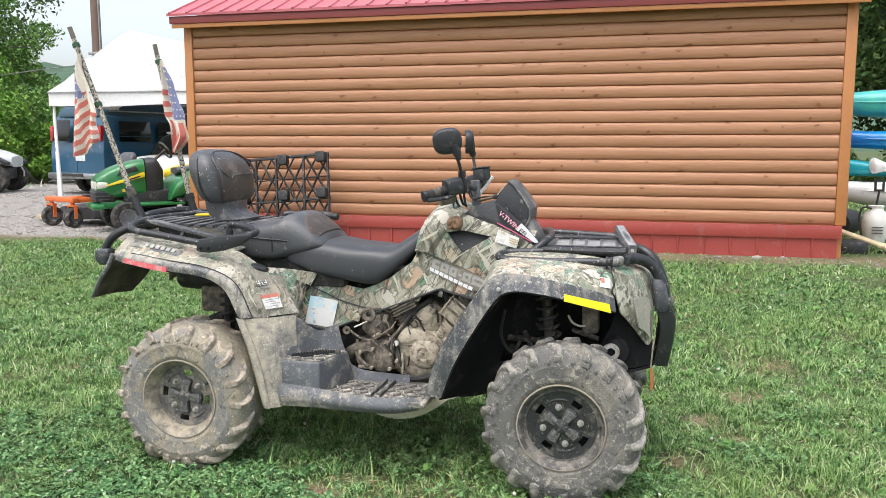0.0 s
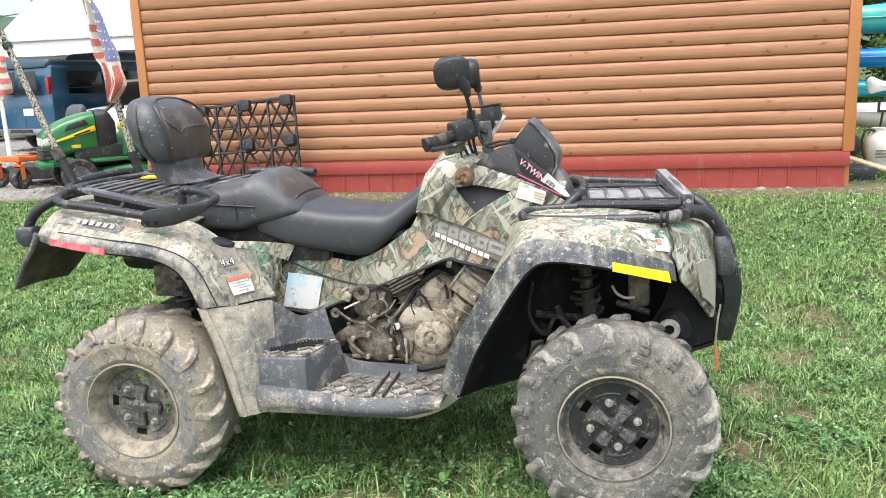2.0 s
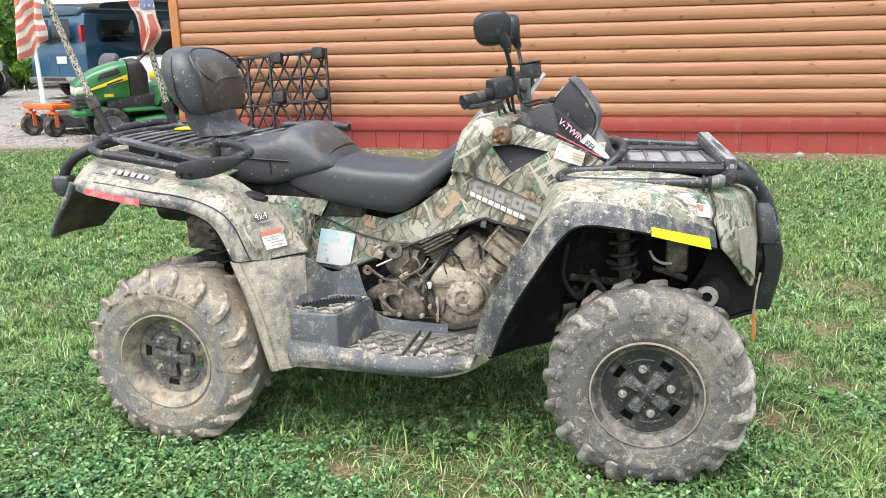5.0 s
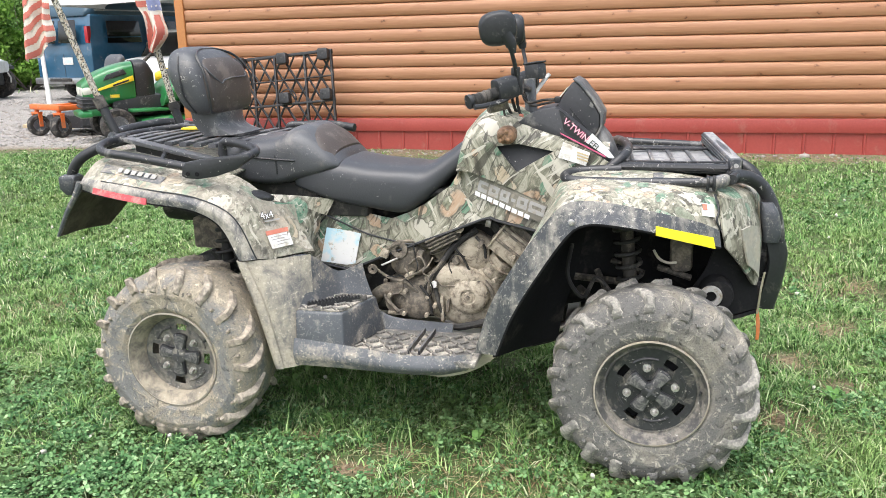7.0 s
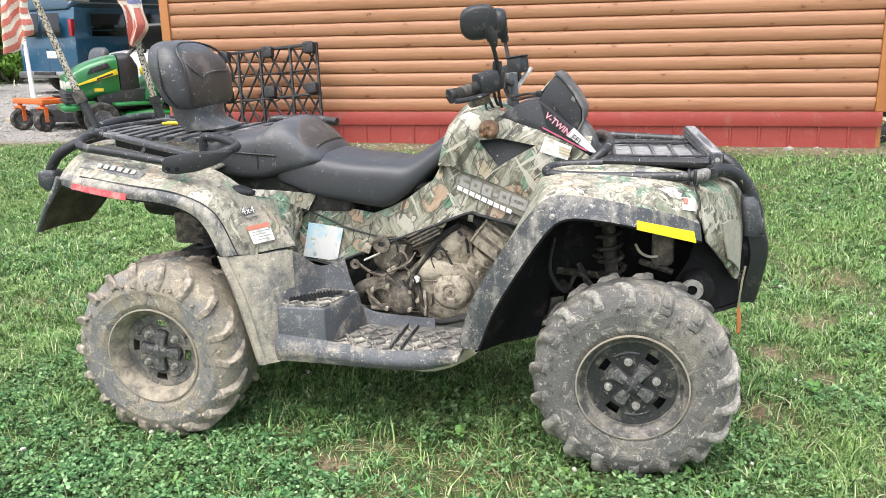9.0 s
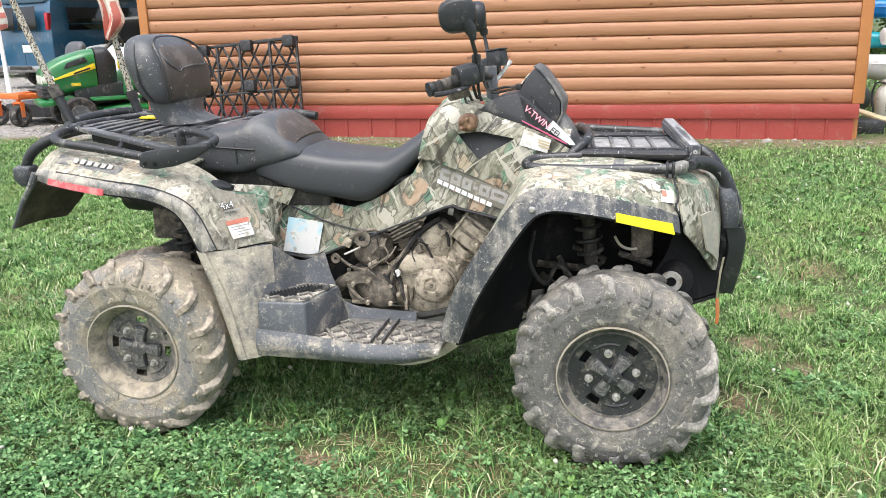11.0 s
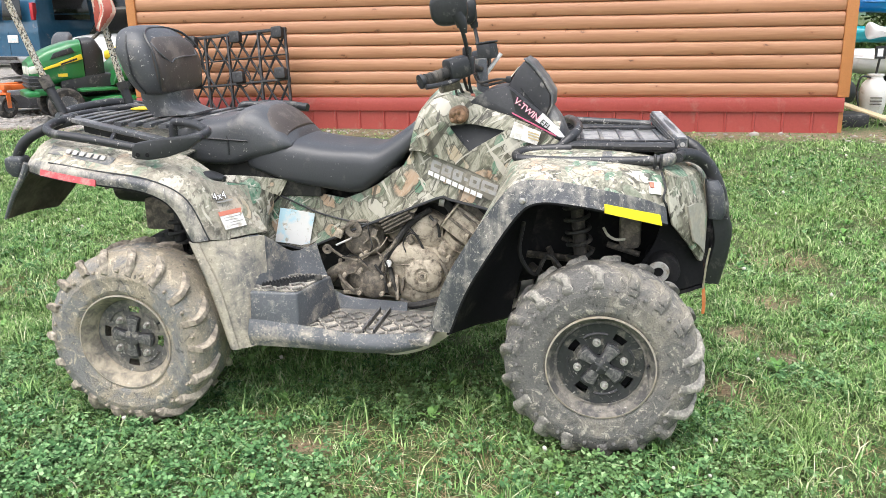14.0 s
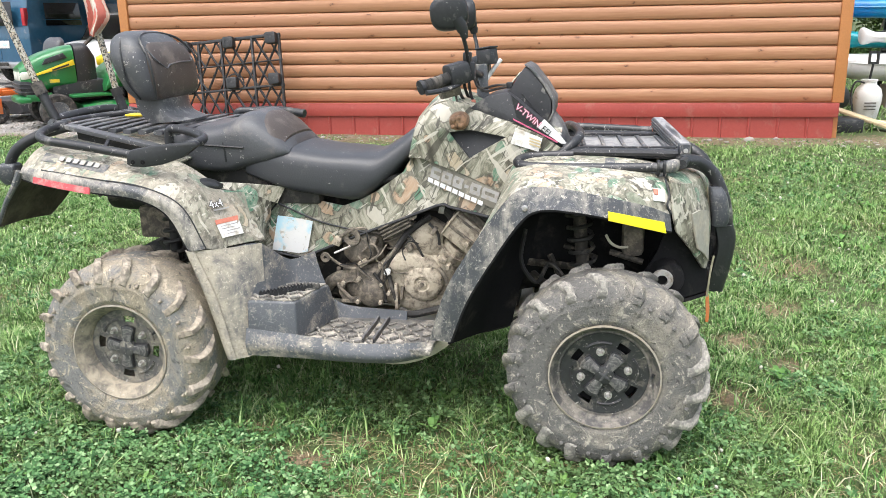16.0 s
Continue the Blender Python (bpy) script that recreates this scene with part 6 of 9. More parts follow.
for s in (-1, 1):
    part("flap_rim", tube_bm([(-1.108, s * 0.410, 0.848), (-1.132, s * 0.416, 0.800), (-1.174, s * 0.415, 0.742), (-1.222, s * 0.411, 0.660)], 0.012, 8, 20, 0.005), DUSTMUD, atv, "mud-caked edge of the flap")
part("tail_panel", patch([[(-1.083, -0.34, 0.905), (-1.10, 0, 0.912), (-1.083, 0.34, 0.905)], [(-1.104, -0.398, 0.850), (-1.125, 0, 0.84), (-1.104, 0.398, 0.850)]], 16, 4, 0.006), CAMO, atv)
part("rear_deck", patch([[(-1.10, -0.23, 0.922), (-0.8, -0.275, 0.893), (-0.62, -0.28, 0.862)], [(-1.10, 0, 0.925), (-0.8, 0, 0.90), (-0.62, 0, 0.87)], [(-1.10, 0.23, 0.922), (-0.8, 0.275, 0.893), (-0.62, 0.28, 0.862)]], 12, 12, 0.006), CAMO, atv)
part("exhaust", hull_bm([(-1.02, -0.06, 0.70, 0.03, 0.03, 0.03, 2), (-1.0, -0.06, 0.70, 0.045, 0.045, 0.045, 2), (-0.84, -0.06, 0.70, 0.05, 0.05, 0.05, 2), (-0.78, -0.06, 0.69, 0.03, 0.03, 0.03, 2)], 20, 14), UNDER, atv, "dark exhaust silencer")
part("cvt_duct", box_bm(-0.875, -0.752, -0.14, -0.02, 0.565, 0.680, 0.012), ENGINE_DARK, atv, "muddy tail box under the fender")
part("hitch", box_bm(-0.90, -0.60, -0.10, 0.10, 0.46, 0.53, 0.02), UNDER, atv)
part("seat_latch", hull_bm([(-0.60, -0.30, 0.800, 0.02, 0.008, 0.01, 2.5), (-0.56, -0.31, 0.802, 0.035, 0.018, 0.014, 2.5), (-0.51, -0.305, 0.796, 0.035, 0.016, 0.014, 2.5), (-0.475, -0.295, 0.79, 0.015, 0.006, 0.01, 2.5)], 18, 12), BLACK, atv, "black storage latch")
BADGEGREY = worn("grey_badge", (0.055, 0.060, 0.066), (0.115, 0.12, 0.125), (0.33, 0.30, 0.25), 0.35, 0.5, big=14)
# small badge of plain bars on the rear fender
part("rear_badge", patch([[(-1.02, -0.386, 0.906), (-0.90, -0.398, 0.888), (-0.79, -0.402, 0.870)], [(-1.02, -0.418, 0.886), (-0.90, -0.426, 0.868), (-0.80, -0.428, 0.850)]], 10, 4, 0.002), BADGEGREY, atv, "dark grey badge plate with pale blocks")
for i in range(6):
    xa = -0.955 + i * 0.024
    part("badge_bar", patch([[(xa, -0.407, 0.899 - 0.162 * (xa + 0.955)), (xa + 0.017, -0.408, 0.8965 - 0.162 * (xa + 0.955))], [(xa - 0.003, -0.419, 0.8875 - 0.162 * (xa + 0.955)), (xa + 0.013, -0.420, 0.885 - 0.162 * (xa + 0.955))]], 3, 3, 0.002), GREYMARK, atv)

pair("under_seat_panel", lambda: patch([[(-0.60, -0.275, 0.800), (-0.52, -0.235, 0.790), (-0.42, -0.19, 0.778), (-0.315, -0.150, 0.760)], [(-0.58, -0.275, 0.782), (-0.50, -0.24, 0.768), (-0.42, -0.20, 0.745), (-0.345, -0.158, 0.705)]], 16, 5, 0.006), CAMO, "camouflage panel under the seat")
pair("inner_quarter", lambda: patch([[(-0.50, -0.275, 0.775), (-0.42, -0.225, 0.752), (-0.36, -0.17, 0.715)], [(-0.43, -0.275, 0.70), (-0.40, -0.235, 0.68), (-0.37, -0.165, 0.66)], [(-0.36, -0.285, 0.612), (-0.37, -0.24, 0.605), (-0.40, -0.15, 0.60)]], 10, 8, 0.006), CAMO, "camouflage inner quarter panel")
# ---- foot wells ----
pair("sill", lambda: patch([[(-0.36, -0.446, 0.365), (-0.18, -0.455, 0.355), (0.0, -0.468, 0.343), (0.12, -0.462, 0.345), (0.222, -0.44, 0.348)], [(-0.36, -0.462, 0.315), (-0.18, -0.474, 0.312), (0.0, -0.486, 0.305), (0.12, -0.480, 0.305), (0.215, -0.45, 0.31)], [(-0.358, -0.452, 0.276), (-0.18, -0.464, 0.281), (0.0, -0.470, 0.280), (0.12, -0.462, 0.282), (0.205, -0.44, 0.295)]], 30, 8, 0.012), DUSTMUD, "scuffed foot-well sill")
pair("foot_board", lambda: box_bm(-0.19, 0.235, -0.462, -0.20, 0.310, 0.330, 0.004), TREADMUD, "muddy foot board")
STEP = [(-0.355, -0.452, 0.33), (-0.190, -0.452, 0.33), (-0.125, -0.22, 0.33), (-0.33, -0.22, 0.33), (-0.358, -0.432, 0.452), (-0.198, -0.430, 0.452), (-0.150, -0.235, 0.452), (-0.33, -0.235, 0.452)]


def step_bm():
    bm = bmesh.new()
    v = [bm.verts.new(p) for p in STEP]
    for q in ((0, 1, 5, 4), (1, 2, 6, 5), (2, 3, 7, 6), (3, 0, 4, 7), (4, 5, 6, 7), (3, 2, 1, 0)):
        bm.faces.new([v[k] for k in q])
    bmesh.ops.recalc_face_normals(bm, faces=bm.faces[:])
    bmesh.ops.bevel(bm, geom=bm.edges[:], offset=0.008, segments=3, affect="EDGES", profile=0.5)
    return bm


pair("foot_step", step_bm, DUSTY, "raised passenger footrest")
pair("well_wall", lambda: patch([[(-0.16, -0.225, 0.325), (0.0, -0.215, 0.325), (0.105, -0.215, 0.325)], [(-0.15, -0.214, 0.355), (0.0, -0.208, 0.345), (0.105, -0.21, 0.340)], [(-0.165, -0.206, 0.400), (-0.10, -0.204, 0.370), (0.105, -0.205, 0.358)]], 16, 8, 0.008), DUSTY, "dusty foot-well side wall")
pair("step_pad", lambda: plate_bm([(-0.352, -0.424), (-0.205, -0.422), (-0.160, -0.245), (-0.325, -0.245)], 0.4525, 0.4565, 2), TREADMUD, "mud-caked pad on the footrest")
# tread blocks: rows of short raised bars, and two toothed traction strips on each platform
rng = np.random.default_rng(21)
block = None
for i in range(12):
    for j in range(5):
        x, y = -0.16 + i * 0.033, -0.432 + j * 0.042
        mm = pose(x + rng.normal() * 0.002, y, 0.332, 0, 0, 45 if (i + j) % 2 else -45) @ Matrix.Diagonal((1, 1, rng.uniform(0.6, 1.3), 1))
        if block is None:
            block = part("tread_block", box_bm(-0.016, 0.016, -0.0055, 0.0055, -0.003, 0.007, 0.002, 1), TREADMUD, atv)
            block.matrix_basis = mm
        else:
            twin(block, mm)
for i in range(6):
    for j in range(4):
        twin(block, pose(-0.335 + i * 0.026 + j * 0.006, -0.405 + j * 0.045, 0.457, 0, 0, 45 if (i + j) % 2 else -45))
for x, z, ln in ((0.015, 0.330, 0.20), (0.05, 0.330, 0.20), ):
    teeth = [(-0.43 + ln * k / 28, z + (0.020 if k % 2 else 0.013)) for k in range(29)]
    part("traction_strip", plate_bm([(-0.43, z - 0.002)] + teeth + [(-0.43 + ln, z - 0.002)], x - 0.003, x + 0.003, 0), BLACK, atv, "toothed traction strip")

for dx in (0.0, 0.035):
    teeth = [(0.17 * k / 30, 0.020 if k % 2 else 0.012) for k in range(31)]
    part("traction_strip", plate_bm([(0.0, -0.002)] + teeth + [(0.17, -0.002)], -0.003, 0.003, 1), BLACK, atv, "toothed traction strip", m=pose(-0.325 + dx, -0.405, 0.457, 0, 0, 42))

# ---- side panels, tank cover ----
SIDE_Y = lambda x, z: -0.125 - 0.045 * min(1, max(0, (x + 0.1) / 0.4)) + 0.10 * max(0, z - 0.66) - 0.22 * max(0, -0.30 - x)
LOWER = [(-0.455, 0.607), (-0.434, 0.546), (-0.36, 0.528), (-0.291, 0.510), (-0.262, 0.514), (-0.232, 0.528), (-0.107, 0.582), (0.06, 0.650), (0.20, 0.708), (0.228, 0.716), (0.245, 0.708), (0.375, 0.680), (0.43, 0.755), (0.40, 0.80), (0.18, 0.885), (0.118, 0.862), (0.09, 0.815), (0.0, 0.750), (-0.06, 0.718), (-0.123, 0.694), (-0.20, 0.708), (-0.33, 0.752), (-0.37, 0.70)]
pair("side_panel", lambda: panel_bm(LOWER, SIDE_Y, 0.006), CAMO, "camouflage side panel")
TANK_Y = lambda x, z: -0.172 + 1.5 * max(0, z - 0.955) ** 1.5 + 0.03 * max(0, 0.86 - z) - 0.05 * max(0, x - 0.45)
COVER = [(0.118, 0.868), (0.13, 0.92), (0.145, 0.965), (0.165, 1.000), (0.195, 1.030), (0.243, 1.045), (0.30, 1.036), (0.36, 1.008), (0.42, 0.988), (0.50, 0.960), (0.55, 0.936), (0.60, 0.906), (0.605, 0.897), (0.56, 0.886), (0.50, 0.878), (0.465, 0.858), (0.445, 0.80), (0.425, 0.758), (0.30, 0.815), (0.20, 0.852), (0.16, 0.868)]
VENT = [(0.250, 0.950), (0.32, 0.958), (0.432, 0.936), (0.36, 0.895), (0.315, 0.868), (0.285, 0.905)]
pair("tank_cover", lambda: panel_bm(COVER, TANK_Y, 0.006, VENT, 0.025), CAMO, "camouflage tank cover")
pair("vent", lambda: panel_bm([(0.24, 0.955), (0.32, 0.966), (0.445, 0.940), (0.36, 0.886), (0.312, 0.858), (0.275, 0.90)], lambda x, z: -0.158 + 0.35 * (z - 0.87), 0.006), BLACK, "black inset vent panel")
part("tank_top", patch([[(0.13, -0.10, 0.955), (0.19, -0.125, 1.028), (0.243, -0.132, 1.045), (0.36, -0.15, 1.006), (0.60, -0.15, 0.932)], [(0.13, -0.05, 0.985), (0.19, -0.06, 1.05), (0.243, -0.065, 1.068), (0.36, -0.08, 1.03), (0.60, -0.09, 0.952)], [(0.13, 0.05, 0.985), (0.19, 0.06, 1.05), (0.243, 0.065, 1.068), (0.36, 0.08, 1.03), (0.60, 0.09, 0.952)], [(0.13, 0.10, 0.955), (0.19, 0.125, 1.028), (0.243, 0.132, 1.045), (0.36, 0.15, 1.006), (0.60, 0.15, 0.932)]], 24, 14, 0.005), CAMO, atv)
part("tank_front", patch([[(0.117, -0.16, 0.84), (0.130, -0.165, 0.92), (0.142, -0.14, 0.965)], [(0.10, -0.06, 0.86), (0.115, -0.07, 0.94), (0.13, -0.05, 0.985)], [(0.10, 0.06, 0.86), (0.115, 0.07, 0.94), (0.13, 0.05, 0.985)], [(0.117, 0.16, 0.84), (0.130, 0.165, 0.92), (0.142, 0.14, 0.965)]], 8, 12, 0.005), CAMO, atv)
cap = part("filler_cap", hull_bm([(-0.222, 0.286, 0.987, 0.008, 0.008, 0.008, 2), (-0.218, 0.286, 0.987, 0.020, 0.018, 0.018, 2.2), (-0.200, 0.286, 0.987, 0.029, 0.027, 0.027, 2.4), (-0.165, 0.286, 0.987, 0.030, 0.028, 0.028, 2.4), (-0.13, 0.286, 0.987, 0.025, 0.02, 0.02, 2)], 28, 16, 1), KNOBTAN, atv, "brown smeared knob on the tank cover")
for kx, kz, kr in ((-0.012, 0.006, 0.011), (0.010, -0.010, 0.010), (0.006, 0.014, 0.008), (-0.014, -0.014, 0.008)):
    part("mud_lump", hull_bm([(-0.228, 0.286 + kx, 0.987 + kz, 0.3 * kr, 0.3 * kr, 0.3 * kr, 2), (-0.224, 0.286 + kx, 0.987 + kz, 0.8 * kr, 0.8 * kr, 0.8 * kr, 2), (-0.212, 0.286 + kx, 0.987 + kz, kr, kr, kr, 2)], 12, 6, 1), KNOBTAN, cap)
part("warning_label", panel_bm([(0.462, 0.966), (0.545, 0.934), (0.533, 0.893), (0.446, 0.918)], lambda x, z: TANK_Y(x, z) - 0.008, 0.0015), WHITELABEL, atv, "worn white warning label")
for k in range(3):
    part("print_bar", panel_bm([(0.505, 0.938 - k * 0.009), (0.540, 0.927 - k * 0.009), (0.540, 0.922 - k * 0.009), (0.505, 0.933 - k * 0.009)], lambda x, z: TANK_Y(x, z) - 0.011, 0.001), PALEBOARD, atv)
part("registration_sticker", panel_bm([(-0.352, 0.660), (-0.232, 0.640), (-0.258, 0.532), (-0.290, 0.525), (-0.378, 0.540)], lambda x, z: SIDE_Y(x, z) - 0.008, 0.0015), STICKER, atv, "weathered white sticker with faded blue print")
# panel joints and the dark lower edge
pair("panel_edge", lambda: tube_bm([(x, SIDE_Y(x, z) - 0.004, z) for x, z in ((-0.455, 0.607), (-0.434, 0.546), (-0.36, 0.528), (-0.291, 0.510), (-0.262, 0.514), (-0.232, 0.528), (-0.107, 0.582), (0.06, 0.650), (0.20, 0.708), (0.228, 0.716), (0.245, 0.708), (0.375, 0.680))], 0.0050, 6), BLACK, "black lower edge of the side panel")
# first line a joint; second a black tube for the raised band's shadow
for line in ([(-0.333, 0.745), (-0.352, 0.705), (-0.40, 0.652), (-0.440, 0.612)], [(-0.350, 0.701), (-0.28, 0.668), (-0.212, 0.641), (-0.13, 0.621), (-0.06, 0.610), (-0.02, 0.616)]):
    part("panel_joint", tube_bm([(x, SIDE_Y(x, z) - 0.005, z) for x, z in line], 0.0032, 6, 24), BLACK, atv)
# big badge on the side: slanted blocks and bars on a dark ground
part("side_badge", panel_bm([(0.187, 0.853), (0.418, 0.768), (0.392, 0.708), (0.172, 0.797)], lambda x, z: SIDE_Y(x, z) - 0.009, 0.0015), OLIVEMARK, atv, "dark badge panel with silver blocks")
x = 0.192
for i, (w, h) in enumerate(((0.030, 0.034), (0.032, 0.034), (0.030, 0.034), (0.014, 0.010), (0.032, 0.034), (0.050, 0.034))):
    z = 0.838 - (x - 0.192) * 0.363
    for half in (0, 1):
        if w > 0.02:
            za, zb = (z, z - h * 0.30) if half == 0 else (z - h * 0.62, z - h)
        else:
            za, zb = (z - 0.014, z - 0.024) if half == 0 else (z - 0.0141, z - 0.0241)
        if half and w < 0.02:
            continue
        part("badge_bar", panel_bm([(x - (z - za) * 0.25, za), (x + w - (z - za) * 0.25, za - w * 0.363), (x + w - (z - zb) * 0.25, zb - w * 0.363), (x - (z - zb) * 0.25, zb)], lambda a, b: SIDE_Y(a, b) - 0.0115, 0.001), GREYMARK, atv)
    if w > 0.02:
        for e in ((0.0, 0.010), (w - 0.010, w)) if i != 0 else ((0.0, 0.010),):
            part("badge_bar", panel_bm([(x + e[0] - 0.003, z - e[0] * 0.363 - 0.004), (x + e[1] - 0.003, z - e[1] * 0.363 - 0.004), (x + e[1] - 0.008, z - e[1] * 0.363 - h + 0.004), (x + e[0] - 0.008, z - e[0] * 0.363 - h + 0.004)], lambda a, b: SIDE_Y(a, b) - 0.0112, 0.001), GREYMARK, atv)
    x += w + 0.006
x = 0.178
for i in range(9):
    z = 0.803 - (x - 0.178) * 0.405
    part("badge_bar", panel_bm([(x, z), (x + 0.0165, z - 0.0067), (x + 0.013, z - 0.0205), (x - 0.0035, z - 0.0138)], lambda a, b: SIDE_Y(a, b) - 0.0112, 0.001), WHITEMARK, atv)
    x += 0.0205
# writing and warning label on the quarter panel
QX, QZ, QN = Vector((0.385, 0.922, -0.026)), Vector((-0.43, 0.29, 0.86)), Vector((0.8168, -0.3284, 0.4743))
face = Matrix((QX, -QN, QZ)).transposed().to_4x4()
part("lettering_edge", moved(letters_bm("4x4", 0.036, 0.0006, 0.0022), Matrix.Translation(Vector((-0.4667, -0.4042, 0.738)) + QN * 0.003) @ face), DARKMARK, atv, "dark outline of the drive lettering")
part("lettering", moved(letters_bm("4x4", 0.036, 0.0006, -0.0003), Matrix.Translation(Vector((-0.4667, -0.4042, 0.738)) + QN * 0.0042) @ face), WHITEMARK, atv, "white four-wheel-drive lettering")
part("print_bar", moved(box_bm(0.012, 0.075, -0.001, 0.0, -0.010, -0.005), Matrix.Translation((-0.4667, -0.4042, 0.738)) @ face), GREYMARK, atv)
label = part("warning_label", patch([[(-0.4491, -0.4104, 0.7033), (-0.4134, -0.3252, 0.7009)], [(-0.4233, -0.4225, 0.6506), (-0.3891, -0.3417, 0.6476)]], 6, 6, 0.0015), WHITELABEL, atv, "white warning label with a red head")
part("red_band", patch([[(-0.4483, -0.4113, 0.7040), (-0.4126, -0.3261, 0.7016)], [(-0.4427, -0.4157, 0.6913), (-0.4069, -0.3307, 0.6885)]], 4, 3, 0.002), REDLABEL, label)
for k in range(4):
    a0, b0 = Vector((-0.4491, -0.4104, 0.7033)), Vector((-0.4134, -0.3252, 0.7009))
    dn = Vector((0.0258, -0.0121, -0.0527)) * (0.36 + 0.15 * k)
    p, q = a0.lerp(b0, 0.12 if k < 2 else 0.3) + dn + QN * 0.001, a0.lerp(b0, 0.88 - 0.2 * (k % 2)) + dn + QN * 0.001
    part("print_bar", patch([[tuple(p), tuple(q)], [tuple(p + Vector((0.0011, -0.0006, -0.0019))), tuple(q + Vector((0.0011, -0.0006, -0.0019)))]], 3, 3, 0.0012), GREYMARK, label)

# ---- seats ----
part("driver_seat", hull_bm([(-0.455, 0, 0.82, 0.15, 0.035, 0.02, 4.2), (-0.43, 0, 0.82, 0.165, 0.065, 0.03, 4.4), (-0.32, 0, 0.80, 0.172, 0.098, 0.05, 4.4), (-0.20, 0, 0.79, 0.172, 0.090, 0.062, 4.4), (-0.09, 0, 0.785, 0.165, 0.088, 0.075, 4.2), (0.0, 0, 0.80, 0.150, 0.078, 0.050, 3.0), (0.07, 0, 0.85, 0.13, 0.070, 0.035, 3.0), (0.125, 0, 0.90, 0.115, 0.060, 0.03, 3.0), (0.145, 0, 0.92, 0.08, 0.03, 0.02, 2.6)], 44, 48), VINYL, atv, "smooth black driver's seat")
part("passenger_seat", hull_bm([(-0.72, 0, 0.87, 0.16, 0.06, 0.04, 5), (-0.69, 0, 0.87, 0.185, 0.085, 0.05, 5), (-0.58, 0, 0.865, 0.190, 0.100, 0.058, 5), (-0.53, 0, 0.865, 0.188, 0.106, 0.060, 5), (-0.495, 0, 0.868, 0.188, 0.115, 0.060, 5), (-0.46, 0, 0.875, 0.188, 0.128, 0.060, 4), (-0.415, 0, 0.880, 0.186, 0.124, 0.06, 3.2), (-0.36, 0, 0.880, 0.180, 0.092, 0.05, 2.8), (-0.315, 0, 0.880, 0.172, 0.048, 0.03, 2.6), (-0.29, 0, 0.878, 0.155, 0.018, 0.02, 2.6)], 44, 48), VINYL_WORN, atv, "worn grey passenger seat with a raised front bolster")
part("bolster_pad", hull_bm([(-0.405, 0, 0.900, 0.13, 0.100, 0.02, 3), (-0.385, 0, 0.895, 0.160, 0.099, 0.02, 3), (-0.345, 0, 0.890, 0.168, 0.076, 0.02, 2.8), (-0.310, 0, 0.888, 0.150, 0.042, 0.02, 2.6)], 36, 16), VINYL_BROWN, atv, "faded brown front face of the bolster")
for s in (-1, 1):
    part("skirt_piping", tube_bm([(-0.70, s * 0.186, 0.912), (-0.62, s * 0.1925, 0.908), (-0.52, s * 0.1915, 0.902), (-0.435, s * 0.190, 0.897)], 0.0035, 6, 20), BLACK, atv)
part("seat_tray", box_bm(-0.66, -0.20, -0.14, 0.14, 0.70, 0.83, 0.01), UNDER, atv, "dark tray under the seats")
for s in (-1, 1):
    part("seat_seam", tube_bm([(-0.61, s * 0.06, 0.953), (-0.57, s * 0.12, 0.951), (-0.52, s * 0.175, 0.930), (-0.505, s * 0.187, 0.90), (-0.502, s * 0.189, 0.85)], 0.0035, 6, 24), BLACK, atv)
back = part("backrest", hull_bm([(1.020, -0.848, 0, 0.040, 0.10, 0.10, 3.2), (1.032, -0.850, 0, 0.062, 0.145, 0.145, 3.2), (1.07, -0.859, 0, 0.080, 0.172, 0.172, 3.2), (1.15, -0.880, 0, 0.088, 0.186, 0.186, 3.2), (1.21, -0.896, 0, 0.083, 0.178, 0.178, 3.0), (1.252, -0.911, 0, 0.062, 0.150, 0.150, 2.8), (1.272, -0.918, 0, 0.032, 0.10, 0.10, 2.6), (1.276, -0.920, 0, 0.006, 0.03, 0.03, 2.4)], 48, 44, 2), VINYL_WORN, atv, "padded grey passenger backrest with piping")
back.matrix_basis = Matrix.Translation((-0.835, 0, 1.276)) @ Matrix.Diagonal((0.95, 0.92, 0.92, 1)) @ Matrix.Translation((0.88, 0, -1.276))
part("front_pad", hull_bm([(1.030, -0.80, 0, 0.014, 0.11, 0.11, 4), (1.05, -0.795, 0, 0.022, 0.150, 0.150, 4), (1.13, -0.800, 0, 0.024, 0.160, 0.160, 4), (1.19, -0.818, 0, 0.024, 0.148, 0.148, 3.6), (1.228, -0.842, 0, 0.020, 0.115, 0.115, 3), (1.24, -0.855, 0, 0.01, 0.06, 0.06, 2.6)], 36, 28, 2), VINYL_BROWN, back, "faded brown front pad")
part("piping", tube_bm([(-0.79, -0.166, 1.035), (-0.785, -0.178, 1.10), (-0.80, -0.175, 1.18), (-0.84, -0.145, 1.238), (-0.868, -0.08, 1.262), (-0.875, 0, 1.266), (-0.868, 0.08, 1.262), (-0.84, 0.145, 1.238), (-0.80, 0.175, 1.18), (-0.785, 0.178, 1.10)], 0.0045, 6, 50), BLACK, back)
part("back_seam", tube_bm([(-0.86, -0.150, 1.03), (-0.885, -0.186, 1.10), (-0.893, -0.187, 1.17), (-0.905, -0.165, 1.235), (-0.914, -0.1, 1.266)], 0.0035, 6, 30), BLACK, back)
